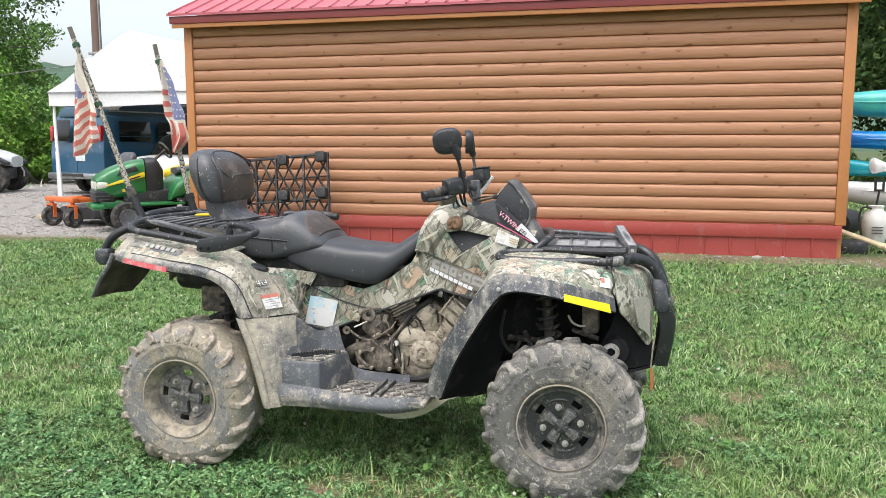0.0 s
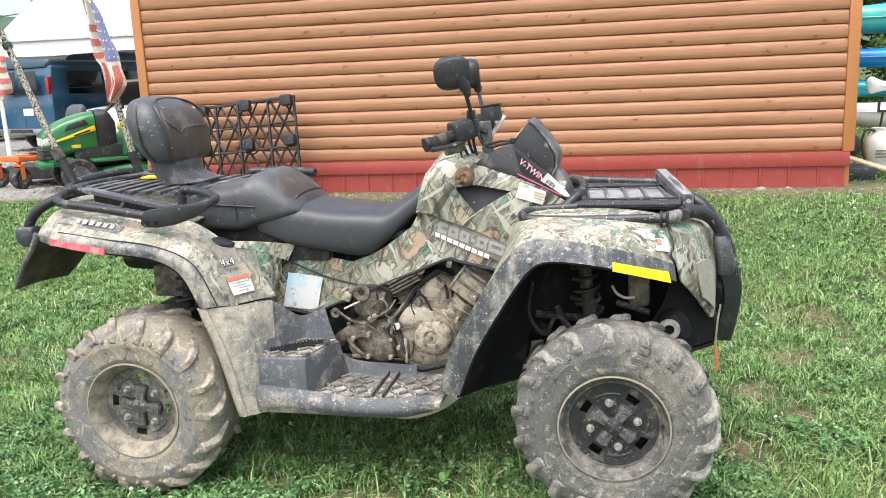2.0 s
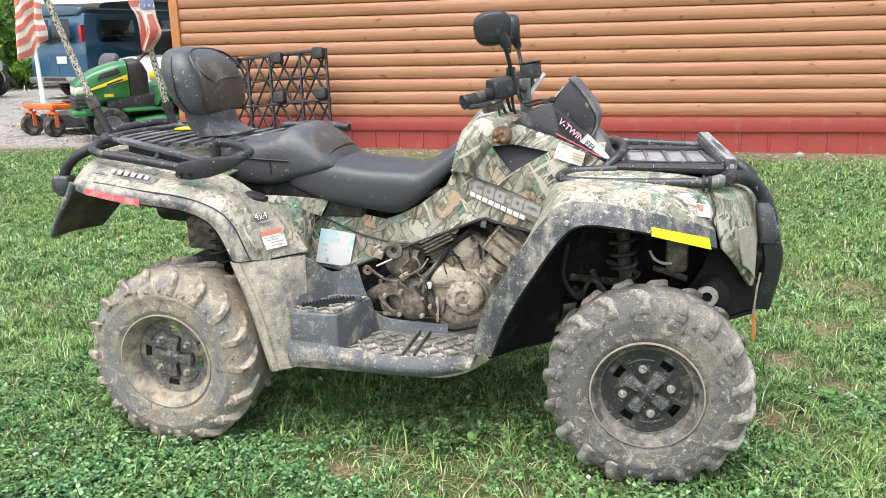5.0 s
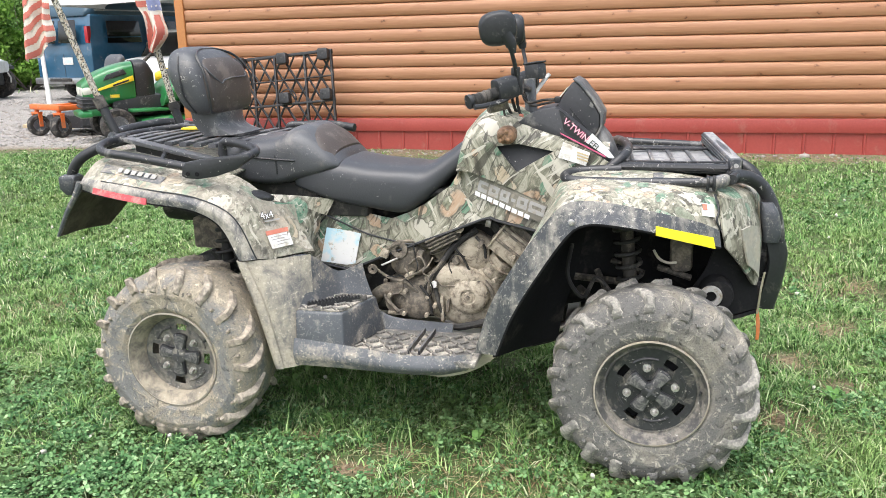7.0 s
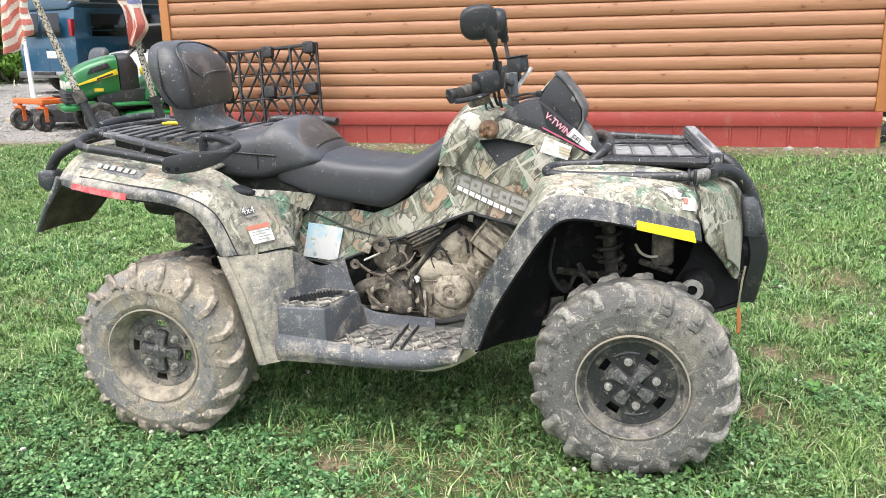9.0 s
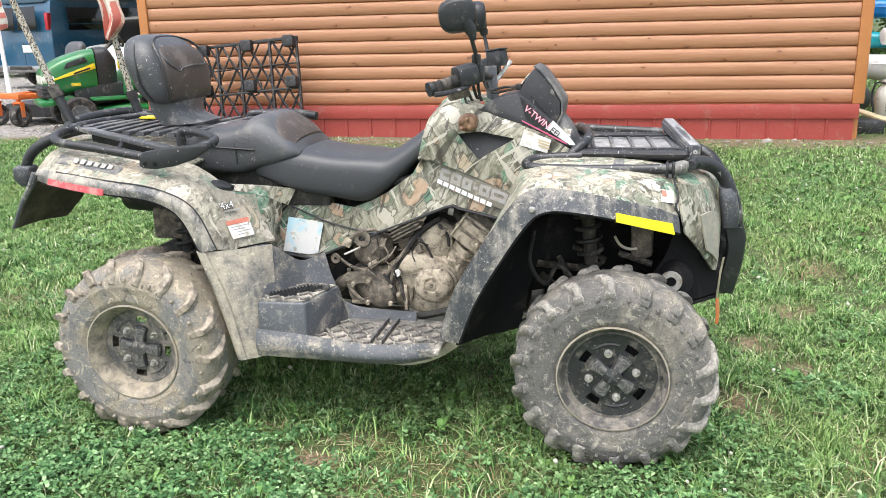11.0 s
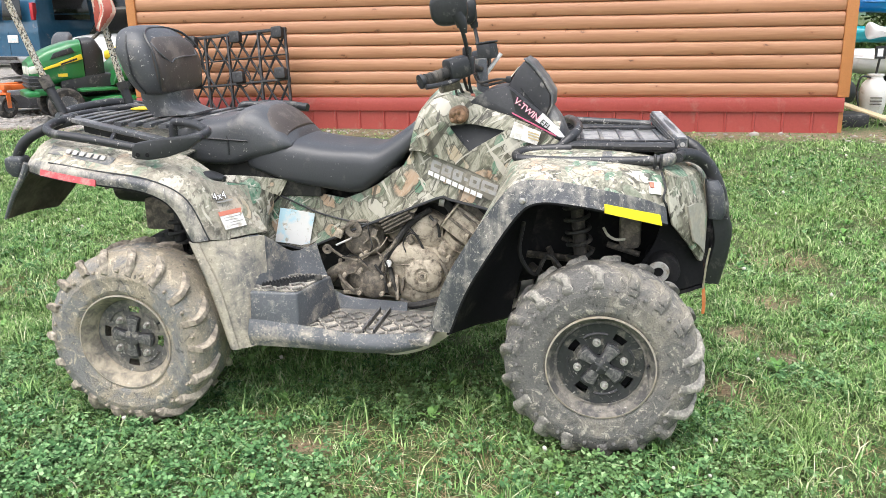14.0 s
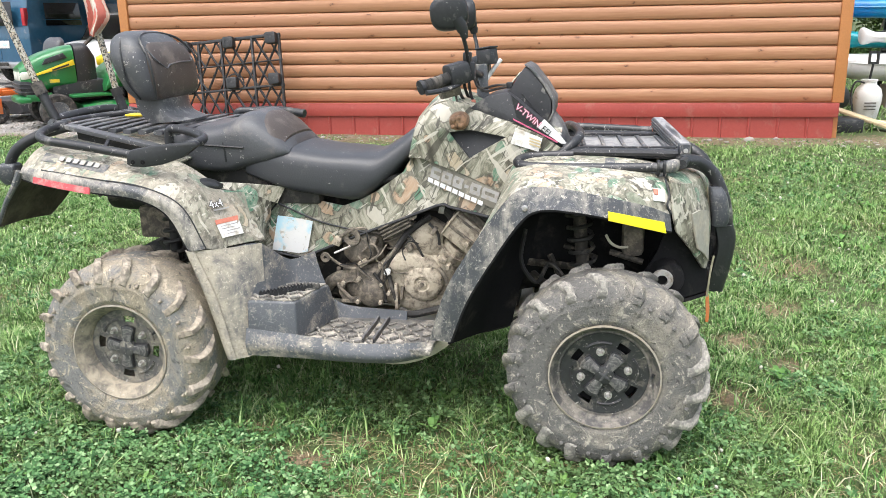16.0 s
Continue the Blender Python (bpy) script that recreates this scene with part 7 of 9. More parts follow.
part("stitching", tube_bm([(-0.828, -0.135, 1.212), (-0.788, -0.146, 1.175), (-0.781, -0.10, 1.146), (-0.777, -0.085, 1.140), (-0.777, -0.07, 1.150), (-0.777, 0.0, 1.158), (-0.78, 0.11, 1.16), (-0.80, 0.12, 1.185), (-0.828, 0.12, 1.212)], 0.003, 6, 44), VINYL_WORN, back)
part("backrest_post", patch([[(-0.905, -0.085, 1.04), (-0.895, -0.085, 0.99), (-0.855, -0.09, 0.945)], [(-0.80, -0.095, 1.035), (-0.79, -0.095, 0.985), (-0.735, -0.10, 0.955)], [(-0.78, 0.0, 1.035), (-0.77, 0, 0.985), (-0.71, 0, 0.958)], [(-0.80, 0.095, 1.035), (-0.79, 0.095, 0.985), (-0.735, 0.10, 0.955)], [(-0.905, 0.085, 1.04), (-0.895, 0.085, 0.99), (-0.855, 0.09, 0.945)]], 10, 18, 0.010), RACKDUST_SHEEN, atv, "black backrest post", m=pose(0.035, 0, 0.018))
part("passenger_grip", tube_bm([(-0.66, 0.25, 0.94), (-0.60, 0.31, 0.965), (-0.50, 0.325, 0.965), (-0.40, 0.31, 0.955)], 0.016, 10, 20), BLACK, atv, "black passenger hand rail")

# ---- rear rack ----
T = 0.0145
REAR_RAIL = [(-1.055, -0.215, 0.972), (-1.075, -0.275, 0.968), (-1.066, -0.340, 0.957), (-1.030, -0.376, 0.945), (-0.940, -0.383, 0.933), (-0.858, -0.388, 0.923), (-0.70, -0.402, 0.902)]
part("rack_rail", tube_bm(REAR_RAIL, T, 10, 40), RACK, atv, "scuffed black rear rack rail")
pair("rack_hoop", lambda: tube_bm([(-0.530, -0.403, 0.933), (-0.500, -0.395, 0.942), (-0.488, -0.370, 0.947), (-0.505, -0.330, 0.953), (-0.56, -0.295, 0.963), (-0.635, -0.268, 0.970), (-0.655, -0.262, 0.960), (-0.660, -0.260, 0.90)], T, 10, 44), RACK, "black rack hoop")
pair("rack_bracket", lambda: plate_bm([(-0.722, 0.877), (-0.716, 0.908), (-0.704, 0.922), (-0.635, 0.934), (-0.485, 0.952), (-0.476, 0.938), (-0.533, 0.900), (-0.600, 0.878), (-0.665, 0.868), (-0.705, 0.870)], -0.424, -0.396, 1, 0.006), BLACK, "bolted rack bracket")
for x in (-0.697, -0.664):
    part("bracket_bolt", lathe_bm([(0.001, -0.426), (0.007, -0.426), (0.008, -0.420), (0.008, -0.415)], 10), LINER, atv, m=pose(x, 0, 0.885))
part("rack_rail", moved(tube_bm(REAR_RAIL, T, 10, 40), MIRROR), RACK, atv)
for s in (-1, 1):
    part("deck_frame", hull_bm([(-1.085, s * 0.205, 0.974, 0.014, 0.006, 0.009, 4), (-1.06, s * 0.215, 0.972, 0.024, 0.007, 0.010, 5), (-0.88, s * 0.262, 0.946, 0.024, 0.007, 0.010, 5), (-0.70, s * 0.308, 0.922, 0.022, 0.007, 0.010, 5), (-0.665, s * 0.316, 0.917, 0.012, 0.006, 0.008, 4)], 16, 14), RACKDUST_SHEEN, atv, "flat scuffed rack side plate")
    part("side_web", patch([[(-1.02, s * 0.215, 0.960), (-0.70, s * 0.296, 0.912)], [(-1.02, s * 0.212, 0.925), (-0.70, s * 0.290, 0.885)]], 12, 4, 0.004), BLACK, atv)
    part("inner_bar", hull_bm([(-0.865, s * 0.27, 0.935, 0.014, 0.005, 0.005, 4), (-0.815, s * 0.388, 0.915, 0.014, 0.005, 0.005, 4)], 10, 6), RACK, atv)
for i in range(9):
    x = -1.13 + i * 0.062
    hw_ = 0.17 + (x + 1.13) * 0.19
    part("deck_slat", hull_bm([(-hw_, x - 0.006, 0.953, 0.015, 0.008, 0.008, 4), (0, x, 0.957, 0.016, 0.008, 0.008, 4), (hw_, x - 0.006, 0.953, 0.015, 0.008, 0.008, 4)], 10, 6, 1), RACKDUST_SHEEN, atv)
part("rear_cross", tube_bm([(-1.070, -0.215, 0.970), (-1.150, -0.13, 0.962), (-1.165, 0, 0.962), (-1.150, 0.13, 0.962), (-1.070, 0.215, 0.970)], T, 10, 30), RACK, atv)
part("rear_bar", tube_bm([(-1.16, -0.12, 0.956), (-1.225, -0.05, 0.956), (-1.248, 0.03, 0.964), (-1.235, 0.12, 0.974), (-1.205, 0.24, 0.978), (-1.16, 0.29, 0.972), (-1.08, 0.30, 0.955)], 0.019, 12, 40), RACK, atv, "padded rear rack bar")
for s in (-1, 1):
    guard = part("tail_guard", tube_bm([(-1.05, s * 0.225, 0.968), (-1.10, s * 0.265, 0.953), (-1.150, s * 0.290, 0.930), (-1.187, s * 0.300, 0.905), (-1.212, s * 0.303, 0.875), (-1.226, s * 0.304, 0.845)], 0.0175, 12, 34), BLACK, atv, "thick black tail guard tube")
    part("end_cap", hull_bm([(0.786, -1.230, s * 0.304, 0.012, 0.020, 0.020, 5), (0.792, -1.230, s * 0.304, 0.026, 0.026, 0.026, 5), (0.815, -1.229, s * 0.304, 0.034, 0.030, 0.030, 5), (0.842, -1.227, s * 0.304, 0.035, 0.030, 0.030, 5), (0.856, -1.222, s * 0.304, 0.024, 0.022, 0.022, 4)], 20, 12, 2), SCUFFED, guard, "squared plastic end cap")
part("tie_strap", box_bm(-1.03, -0.96, 0.10, 0.16, 0.966, 0.974, 0.002), MOWYELLOW, atv, "yellow strap scrap on the rack")

# ---- front fender and nose ----
LIP_F = [(0.291, -0.430, 0.347), (0.346, -0.452, 0.486), (0.436, -0.474, 0.640), (0.515, -0.488, 0.752), (0.565, -0.485, 0.777), (0.65, -0.470, 0.770), (0.745, -0.446, 0.750), (0.85, -0.414, 0.722), (0.928, -0.375, 0.698)]
TOP_F = [(0.226, -0.428, 0.350), (0.283, -0.440, 0.520), (0.380, -0.455, 0.682), (0.472, -0.466, 0.806), (0.518, -0.464, 0.834), (0.60, -0.450, 0.834), (0.745, -0.426, 0.804), (0.86, -0.396, 0.774), (0.922, -0.362, 0.744)]
pair("fender_trim", lambda: patch([LIP_F, TOP_F], 48, 6, 0.008), TRIMEDGE, "scuffed black fender edge")
pair("front_fender", lambda: patch([TOP_F[2:], [(0.40, -0.38, 0.72), (0.475, -0.40, 0.830), (0.52, -0.39, 0.858), (0.60, -0.385, 0.858), (0.745, -0.375, 0.848), (0.86, -0.355, 0.832), (0.925, -0.325, 0.812)], [(0.42, -0.20, 0.76), (0.46, -0.22, 0.860), (0.52, -0.20, 0.880), (0.60, -0.19, 0.884), (0.745, -0.18, 0.880), (0.86, -0.18, 0.868), (0.93, -0.18, 0.852)]], 40, 14, 0.006), CAMO_DUST, "dust-filmed camouflage front fender")
pair("fender_liner", lambda: patch([LIP_F, [(x, -0.22, z + 0.015) for x, y, z in LIP_F]], 40, 6, 0.006), LINER, "black wheel-arch liner")
pair("splash_guard", lambda: patch([[(0.285, -0.42, 0.335), (0.36, -0.42, 0.50), (0.45, -0.42, 0.64), (0.52, -0.42, 0.74)], [(0.36, -0.26, 0.315), (0.42, -0.25, 0.50), (0.47, -0.25, 0.64), (0.53, -0.25, 0.74)], [(0.455, -0.22, 0.335), (0.48, -0.20, 0.45), (0.52, -0.20, 0.6), (0.55, -0.2, 0.74)]], 16, 10, 0.006), LINER, "black splash guard")
part("fender_bolt", lathe_bm([(0.001, -0.008), (0.006, -0.008), (0.009, -0.003), (0.009, 0.002)], 12), STEEL, atv, m=pose(0.520, -0.492, 0.782))
part("side_reflector", patch([[(0.748, -0.442, 0.768), (0.83, -0.418, 0.748), (0.905, -0.386, 0.728)], [(0.750, -0.452, 0.744), (0.83, -0.428, 0.722), (0.912, -0.392, 0.697)]], 10, 5, 0.006), YELLOW, atv, "bright yellow side reflector")
pair("nose_panel", lambda: patch([[(0.922, -0.350, 0.835), (0.932, -0.362, 0.745), (0.945, -0.348, 0.690)], [(0.965, -0.305, 0.820), (0.985, -0.315, 0.725), (1.000, -0.290, 0.615)], [(1.00, -0.22, 0.815), (1.035, -0.235, 0.715), (1.045, -0.228, 0.548)], [(1.03, -0.12, 0.81), (1.06, -0.15, 0.70), (1.06, -0.17, 0.575)]], 16, 14, 0.008), CAMO_DUST, "dust-filmed camouflage nose panel")
pair("headlight", lambda: patch([[(0.988, -0.322, 0.738), (0.998, -0.312, 0.690), (1.014, -0.296, 0.628)], [(1.014, -0.285, 0.742), (1.030, -0.265, 0.690), (1.038, -0.255, 0.600)], [(1.036, -0.246, 0.735), (1.046, -0.240, 0.690), (1.052, -0.236, 0.575)]], 12, 8, 0.006), LENSHAZE, "hazed muddy lamp lens")
pair("nose_top", lambda: patch([[(0.922, -0.350, 0.836), (0.965, -0.305, 0.821), (1.00, -0.22, 0.816), (1.03, -0.12, 0.811)], [(0.915, -0.27, 0.846), (0.945, -0.24, 0.842), (0.97, -0.19, 0.838), (0.985, -0.13, 0.834)], [(0.91, -0.17, 0.855), (0.93, -0.16, 0.852), (0.945, -0.14, 0.848), (0.955, -0.12, 0.845)]], 12, 8, 0.006), CAMO, "camouflage nose top")
part("front_cowl", patch([[(0.93, -0.18, 0.852), (1.03, -0.12, 0.81), (1.06, -0.15, 0.68)], [(0.94, 0, 0.86), (1.05, 0, 0.815), (1.075, 0, 0.68)], [(0.93, 0.18, 0.852), (1.03, 0.12, 0.81), (1.06, 0.15, 0.68)]], 12, 12, 0.006), CAMO, atv)
part("panel_gap", tube_bm([(0.905, -0.335, 0.842), (0.918, -0.352, 0.80), (0.912, -0.366, 0.772), (0.925, -0.362, 0.745)], 0.0035, 5, 12), BLACK, atv)
part("small_label", patch([[(0.868, -0.364, 0.822), (0.902, -0.350, 0.815)], [(0.872, -0.386, 0.790), (0.906, -0.370, 0.783)]], 4, 4, 0.002), WHITELABEL, atv, "small white and red label")
part("red_spot", patch([[(0.872, -0.3675, 0.820), (0.884, -0.3625, 0.8175)], [(0.874, -0.3775, 0.806), (0.886, -0.3725, 0.8035)]], 3, 3, 0.002), REDLABEL, atv)

# ---- front rack, light bar, bumper ----
RACKTOP = worn("dust_streaked_rack_plate", (0.13, 0.133, 0.138), (0.24, 0.243, 0.25), (0.44, 0.43, 0.42), 0.45, 0.45, big=18, specks=0.7)
part("deck_pan", box_bm(0.63, 0.955, -0.165, 0.195, 0.872, 0.884, 0.003), BLACK, atv)
part("rack_loop", tube_bm([(0.64, -0.185, 0.886), (0.52, -0.195, 0.880), (0.486, -0.215, 0.876), (0.474, -0.245, 0.870), (0.49, -0.275, 0.866), (0.54, -0.284, 0.863), (0.70, -0.286, 0.862), (0.89, -0.284, 0.866)], T, 10, 50), RACK, atv, "scuffed black front rack rail")
part("rack_loop", moved(tube_bm([(0.64, -0.185, 0.89), (0.52, -0.195, 0.89), (0.49, -0.23, 0.90), (0.50, -0.30, 0.905), (0.58, -0.32, 0.91), (0.75, -0.31, 0.905), (0.90, -0.29, 0.90)], T, 10, 50), MIRROR), RACK, atv)
part("rail_joint", tube_bm([(0.885, -0.284, 0.866), (0.915, -0.278, 0.868)], 0.0165, 10), RACK, atv, "scraped rail socket")
part("socket_end", hull_bm([(0.902, -0.282, 0.866, 0.010, 0.010, 0.010, 2), (0.908, -0.282, 0.867, 0.018, 0.018, 0.018, 2), (0.934, -0.276, 0.870, 0.020, 0.020, 0.020, 2), (0.946, -0.272, 0.872, 0.014, 0.014, 0.014, 2), (0.950, -0.271, 0.872, 0.003, 0.003, 0.003, 2)], 16, 12), DUSTY, atv, "worn grey rail socket end")
for dx in (0.0, 0.017):
    part("rail_clamp", hull_bm([(0.842, 0.888 + dx, -0.285, 0.003, 0.008, 0.008, 4), (0.85, 0.888 + dx, -0.285, 0.0045, 0.016, 0.016, 4), (0.880, 0.888 + dx, -0.285, 0.0045, 0.0175, 0.0175, 4), (0.886, 0.888 + dx, -0.285, 0.003, 0.010, 0.010, 4)], 14, 8, 2), BLACK, atv, "black rail clamp")
part("inner_rail", tube_bm([(0.62, -0.175, 0.893), (0.95, -0.165, 0.890)], 0.013, 8), RACK, atv)
part("inner_rail", tube_bm([(0.60, 0.20, 0.90), (0.93, 0.20, 0.895)], 0.013, 8), RACK, atv)
part("rear_hoop", tube_bm([(0.60, -0.185, 0.885), (0.635, -0.165, 0.915), (0.655, -0.11, 0.932), (0.650, 0.0, 0.936), (0.615, 0.20, 0.93), (0.59, 0.27, 0.915)], T, 10, 30), RACK, atv)
part("front_cross", tube_bm([(0.955, -0.265, 0.872), (0.975, -0.15, 0.872), (0.965, 0.1, 0.88), (0.92, 0.29, 0.895)], T, 10, 24), RACK, atv)
part("rail_tie", box_bm(0.735, 0.765, -0.284, -0.175, 0.868, 0.878, 0.003), DUSTY, atv)
part("deck_plate", plate_bm([(0.640, -0.170), (0.950, -0.160), (0.925, 0.195), (0.605, 0.195)], 0.886, 0.894, 2, 0.002), RACKTOP, atv, "pale dust-streaked rack plate")
for i in range(5):
    x = 0.67 + i * 0.062
    part("deck_rib", plate_bm([(x, -0.155), (x + 0.012, -0.155), (x - 0.010, 0.18), (x - 0.022, 0.18)], 0.8945, 0.902, 2, 0.002), DUSTY, atv, "raised rack rib")
for y in (-0.150, 0.16):
    part("deck_rail", plate_bm([(0.64, y - 0.012), (0.945, y - 0.008), (0.945, y + 0.010), (0.64, y + 0.010)], 0.9025, 0.908, 2, 0.002), RACK, atv)
bar = part("light_bar", hull_bm([(-0.142, 0.974, 0.896, 0.015, 0.016, 0.016, 6), (-0.137, 0.974, 0.896, 0.020, 0.019, 0.019, 6), (0.245, 0.914, 0.933, 0.020, 0.019, 0.019, 6), (0.25, 0.913, 0.933, 0.015, 0.016, 0.016, 6)], 20, 16, 1), SCUFFED, atv, "dusty black finned light bar")
part("bar_top", patch([[(0.960, -0.134, 0.9155), (0.900, 0.242, 0.9525)], [(0.988, -0.134, 0.9155), (0.928, 0.242, 0.9525)]], 12, 6, 0.003), RACKTOP, bar, "pale dust-coated top of the light bar")
for k in range(3):
    part("cooling_fin", tube_bm([(0.953, -0.134, 0.905 - 0.009 * k), (0.893, 0.243, 0.942 - 0.009 * k)], 0.0025, 5), DUSTY, bar)
part("end_bolt", lathe_bm([(0.001, -0.148), (0.007, -0.148), (0.007, -0.14)], 10), STEEL, bar, m=pose(0.976, 0, 0.894))
part("bar_lens", patch([[(0.995, -0.13, 0.908), (0.935, 0.24, 0.945)], [(0.996, -0.13, 0.884), (0.936, 0.24, 0.921)]], 4, 3, 0.002), GLASS, bar)
for y in (-0.10, 0.24):
    part("bar_mount", box_bm(0.965 - (y + 0.1) * 0.19, 0.995 - (y + 0.1) * 0.19, y - 0.012, y + 0.012, 0.868, 0.885 + (y + 0.1) * 0.1, 0.002), BLACK, atv)
for s in (-1, 1):
    part("bumper_tube", tube_bm([(0.955, s * 0.20, 0.868), (1.005, s * 0.15, 0.862), (1.055, s * 0.125, 0.830), (1.090, s * 0.12, 0.765), (1.108, s * 0.12, 0.70), (1.112, s * 0.115, 0.62), (1.098, s * 0.11, 0.52), (1.080, s * 0.10, 0.445)], 0.021, 12, 36), RACK, atv, "scuffed black bumper tube")
    part("bumper_cap", hull_bm([(0.665, 1.088, s * 0.135, 0.022, 0.030, 0.030, 4), (0.69, 1.090, s * 0.135, 0.026, 0.036, 0.036, 4), (0.755, 1.080, s * 0.135, 0.026, 0.036, 0.036, 4), (0.785, 1.070, s * 0.132, 0.018, 0.028, 0.028, 4)], 20, 12, 2), SCUFFED, atv, "grey plastic bumper cap")
    part("bumper_guard", patch([[(1.078, s * 0.160, 0.662), (1.090, s * 0.155, 0.60), (1.082, s * 0.145, 0.53), (1.066, s * 0.13, 0.450)], [(1.128, s * 0.14, 0.665), (1.140, s * 0.13, 0.62), (1.135, s * 0.12, 0.54), (1.118, s * 0.10, 0.435)], [(1.135, s * 0.06, 0.665), (1.148, s * 0.05, 0.62), (1.142, s * 0.05, 0.54), (1.120, s * 0.05, 0.43)]], 14, 10, 0.012), BLACK, atv, "black bumper guard")
part("bumper_cross", tube_bm([(1.105, -0.12, 0.68), (1.125, 0, 0.68), (1.105, 0.12, 0.68)], 0.018, 10, 10), RACK, atv)
part("bumper_cross", tube_bm([(1.085, -0.1, 0.46), (1.09, 0, 0.46), (1.085, 0.1, 0.46)], 0.018, 10, 10), RACK, atv)
cord = part("winch_cord", tube_bm([(1.070, -0.21, 0.585), (1.063, -0.212, 0.536), (1.059, -0.213, 0.485), (1.057, -0.213, 0.455)], 0.0035, 6, 16), KHAKICORD, atv, "grey-green winch cord")
part("winch_strap", hull_bm([(0.372, 1.062, -0.214, 0.0045, 0.0015, 0.0015, 3), (0.40, 1.063, -0.214, 0.0055, 0.002, 0.002, 3), (0.44, 1.060, -0.213, 0.0055, 0.002, 0.002, 3), (0.468, 1.057, -0.213, 0.003, 0.0015, 0.0015, 3)], 10, 10, 2), ORANGESTRAP, cord, "faded orange pull strap")

# ---- handlebar, mirrors, pod ----
part("steering_stem", tube_bm([(0.355, 0, 0.98), (0.335, 0, 1.06), (0.330, 0, 1.15)], 0.020, 12), DUSTY, atv, "grey steering stem")
part("handlebar", tube_bm([(0.205, -0.292, 1.102), (0.275, -0.235, 1.124), (0.318, -0.15, 1.135), (0.330, -0.05, 1.120), (0.330, 0.05, 1.120), (0.318, 0.15, 1.135), (0.275, 0.235, 1.124), (0.205, 0.292, 1.102)], 0.011, 10, 40), BLACK, atv)
for s in (-1, 1):
    grip = part("hand_grip", tube_bm([(0.196, s * 0.300, 1.0995), (0.268, s * 0.242, 1.122)], 0.0175, 14), RUBBER, atv, "ribbed rubber hand grip")
    for k in range(5):
        p = Vector((0.205, s * 0.293, 1.1025)).lerp(Vector((0.262, s * 0.247, 1.120)), k / 4)
        q = p + Vector((0.004, -s * 0.0033, 0.0013))
        part("grip_ring", tube_bm([tuple(p), tuple(q)], 0.0192, 14), RUBBER, grip)
    part("grip_end", tube_bm([(0.190, s * 0.305, 1.0976), (0.198, s * 0.2985, 1.100)], 0.022, 14), BLACK, grip)
    part("switch_box", hull_bm([(-0.034, 0, 0, 0.026, 0.030, 0.026, 4), (-0.03, 0, 0, 0.030, 0.034, 0.030, 4), (0.028, 0, 0, 0.032, 0.034, 0.032, 4), (0.034, 0, 0, 0.026, 0.028, 0.026, 4)], 18, 8), BLACK, atv, m=pose(0.288, s * 0.222, 1.132, 0, -12, -s * 36))
    part("brake_lever", tube_bm([(0.315, s * 0.20, 1.122), (0.290, s * 0.245, 1.100), (0.245, s * 0.30, 1.088), (0.215, s * 0.33, 1.085)], 0.008, 8, 16), RACK, atv, "black brake lever")
    part("clamp", box_bm(0.300, 0.335, s * 0.165 - 0.016, s * 0.165 + 0.016, 1.110, 1.165, 0.006), BLACK, atv)
part("throttle_box", hull_bm([(-0.03, 0, 0, 0.018, 0.020, 0.022, 3.5), (0.03, 0, 0, 0.018, 0.018, 0.022, 3.5)], 14, 6), ENGINE_DARK, atv, "dusty thumb lever housing", m=pose(0.262, -0.215, 1.085, 0, -10, 38))
part("fluid_reservoir", box_bm(-0.027, 0.027, -0.030, 0.030, -0.028, 0.024, 0.006), BLACK, atv, "black brake fluid reservoir", m=pose(0.334, 0.12, 1.170, 0, -8, -20))
part("reservoir_lid", box_bm(-0.029, 0.029, -0.032, 0.032, 0.0245, 0.031, 0.003), BLACK, atv, m=pose(0.334, 0.12, 1.170, 0, -8, -20))
part("lever_white", tube_bm([(0.380, 0.13, 1.160), (0.360, 0.13, 1.135), (0.325, 0.12, 1.085)], 0.007, 8), TUBEWHITE, atv, "white lever arm")
part("parking_brake", box_bm(0.300, 0.325, -0.19, -0.155, 1.165, 1.195, 0.005), BLACK, atv)
stalks = (("near", [(0.318, -0.19, 1.16), (0.318, -0.22, 1.20), (0.308, -0.245, 1.255), (0.300, -0.25, 1.29)]), ("far", [(0.300, 0.15, 1.15), (0.292, 0.18, 1.19), (0.278, 0.20, 1.245), (0.272, 0.20, 1.28)]))
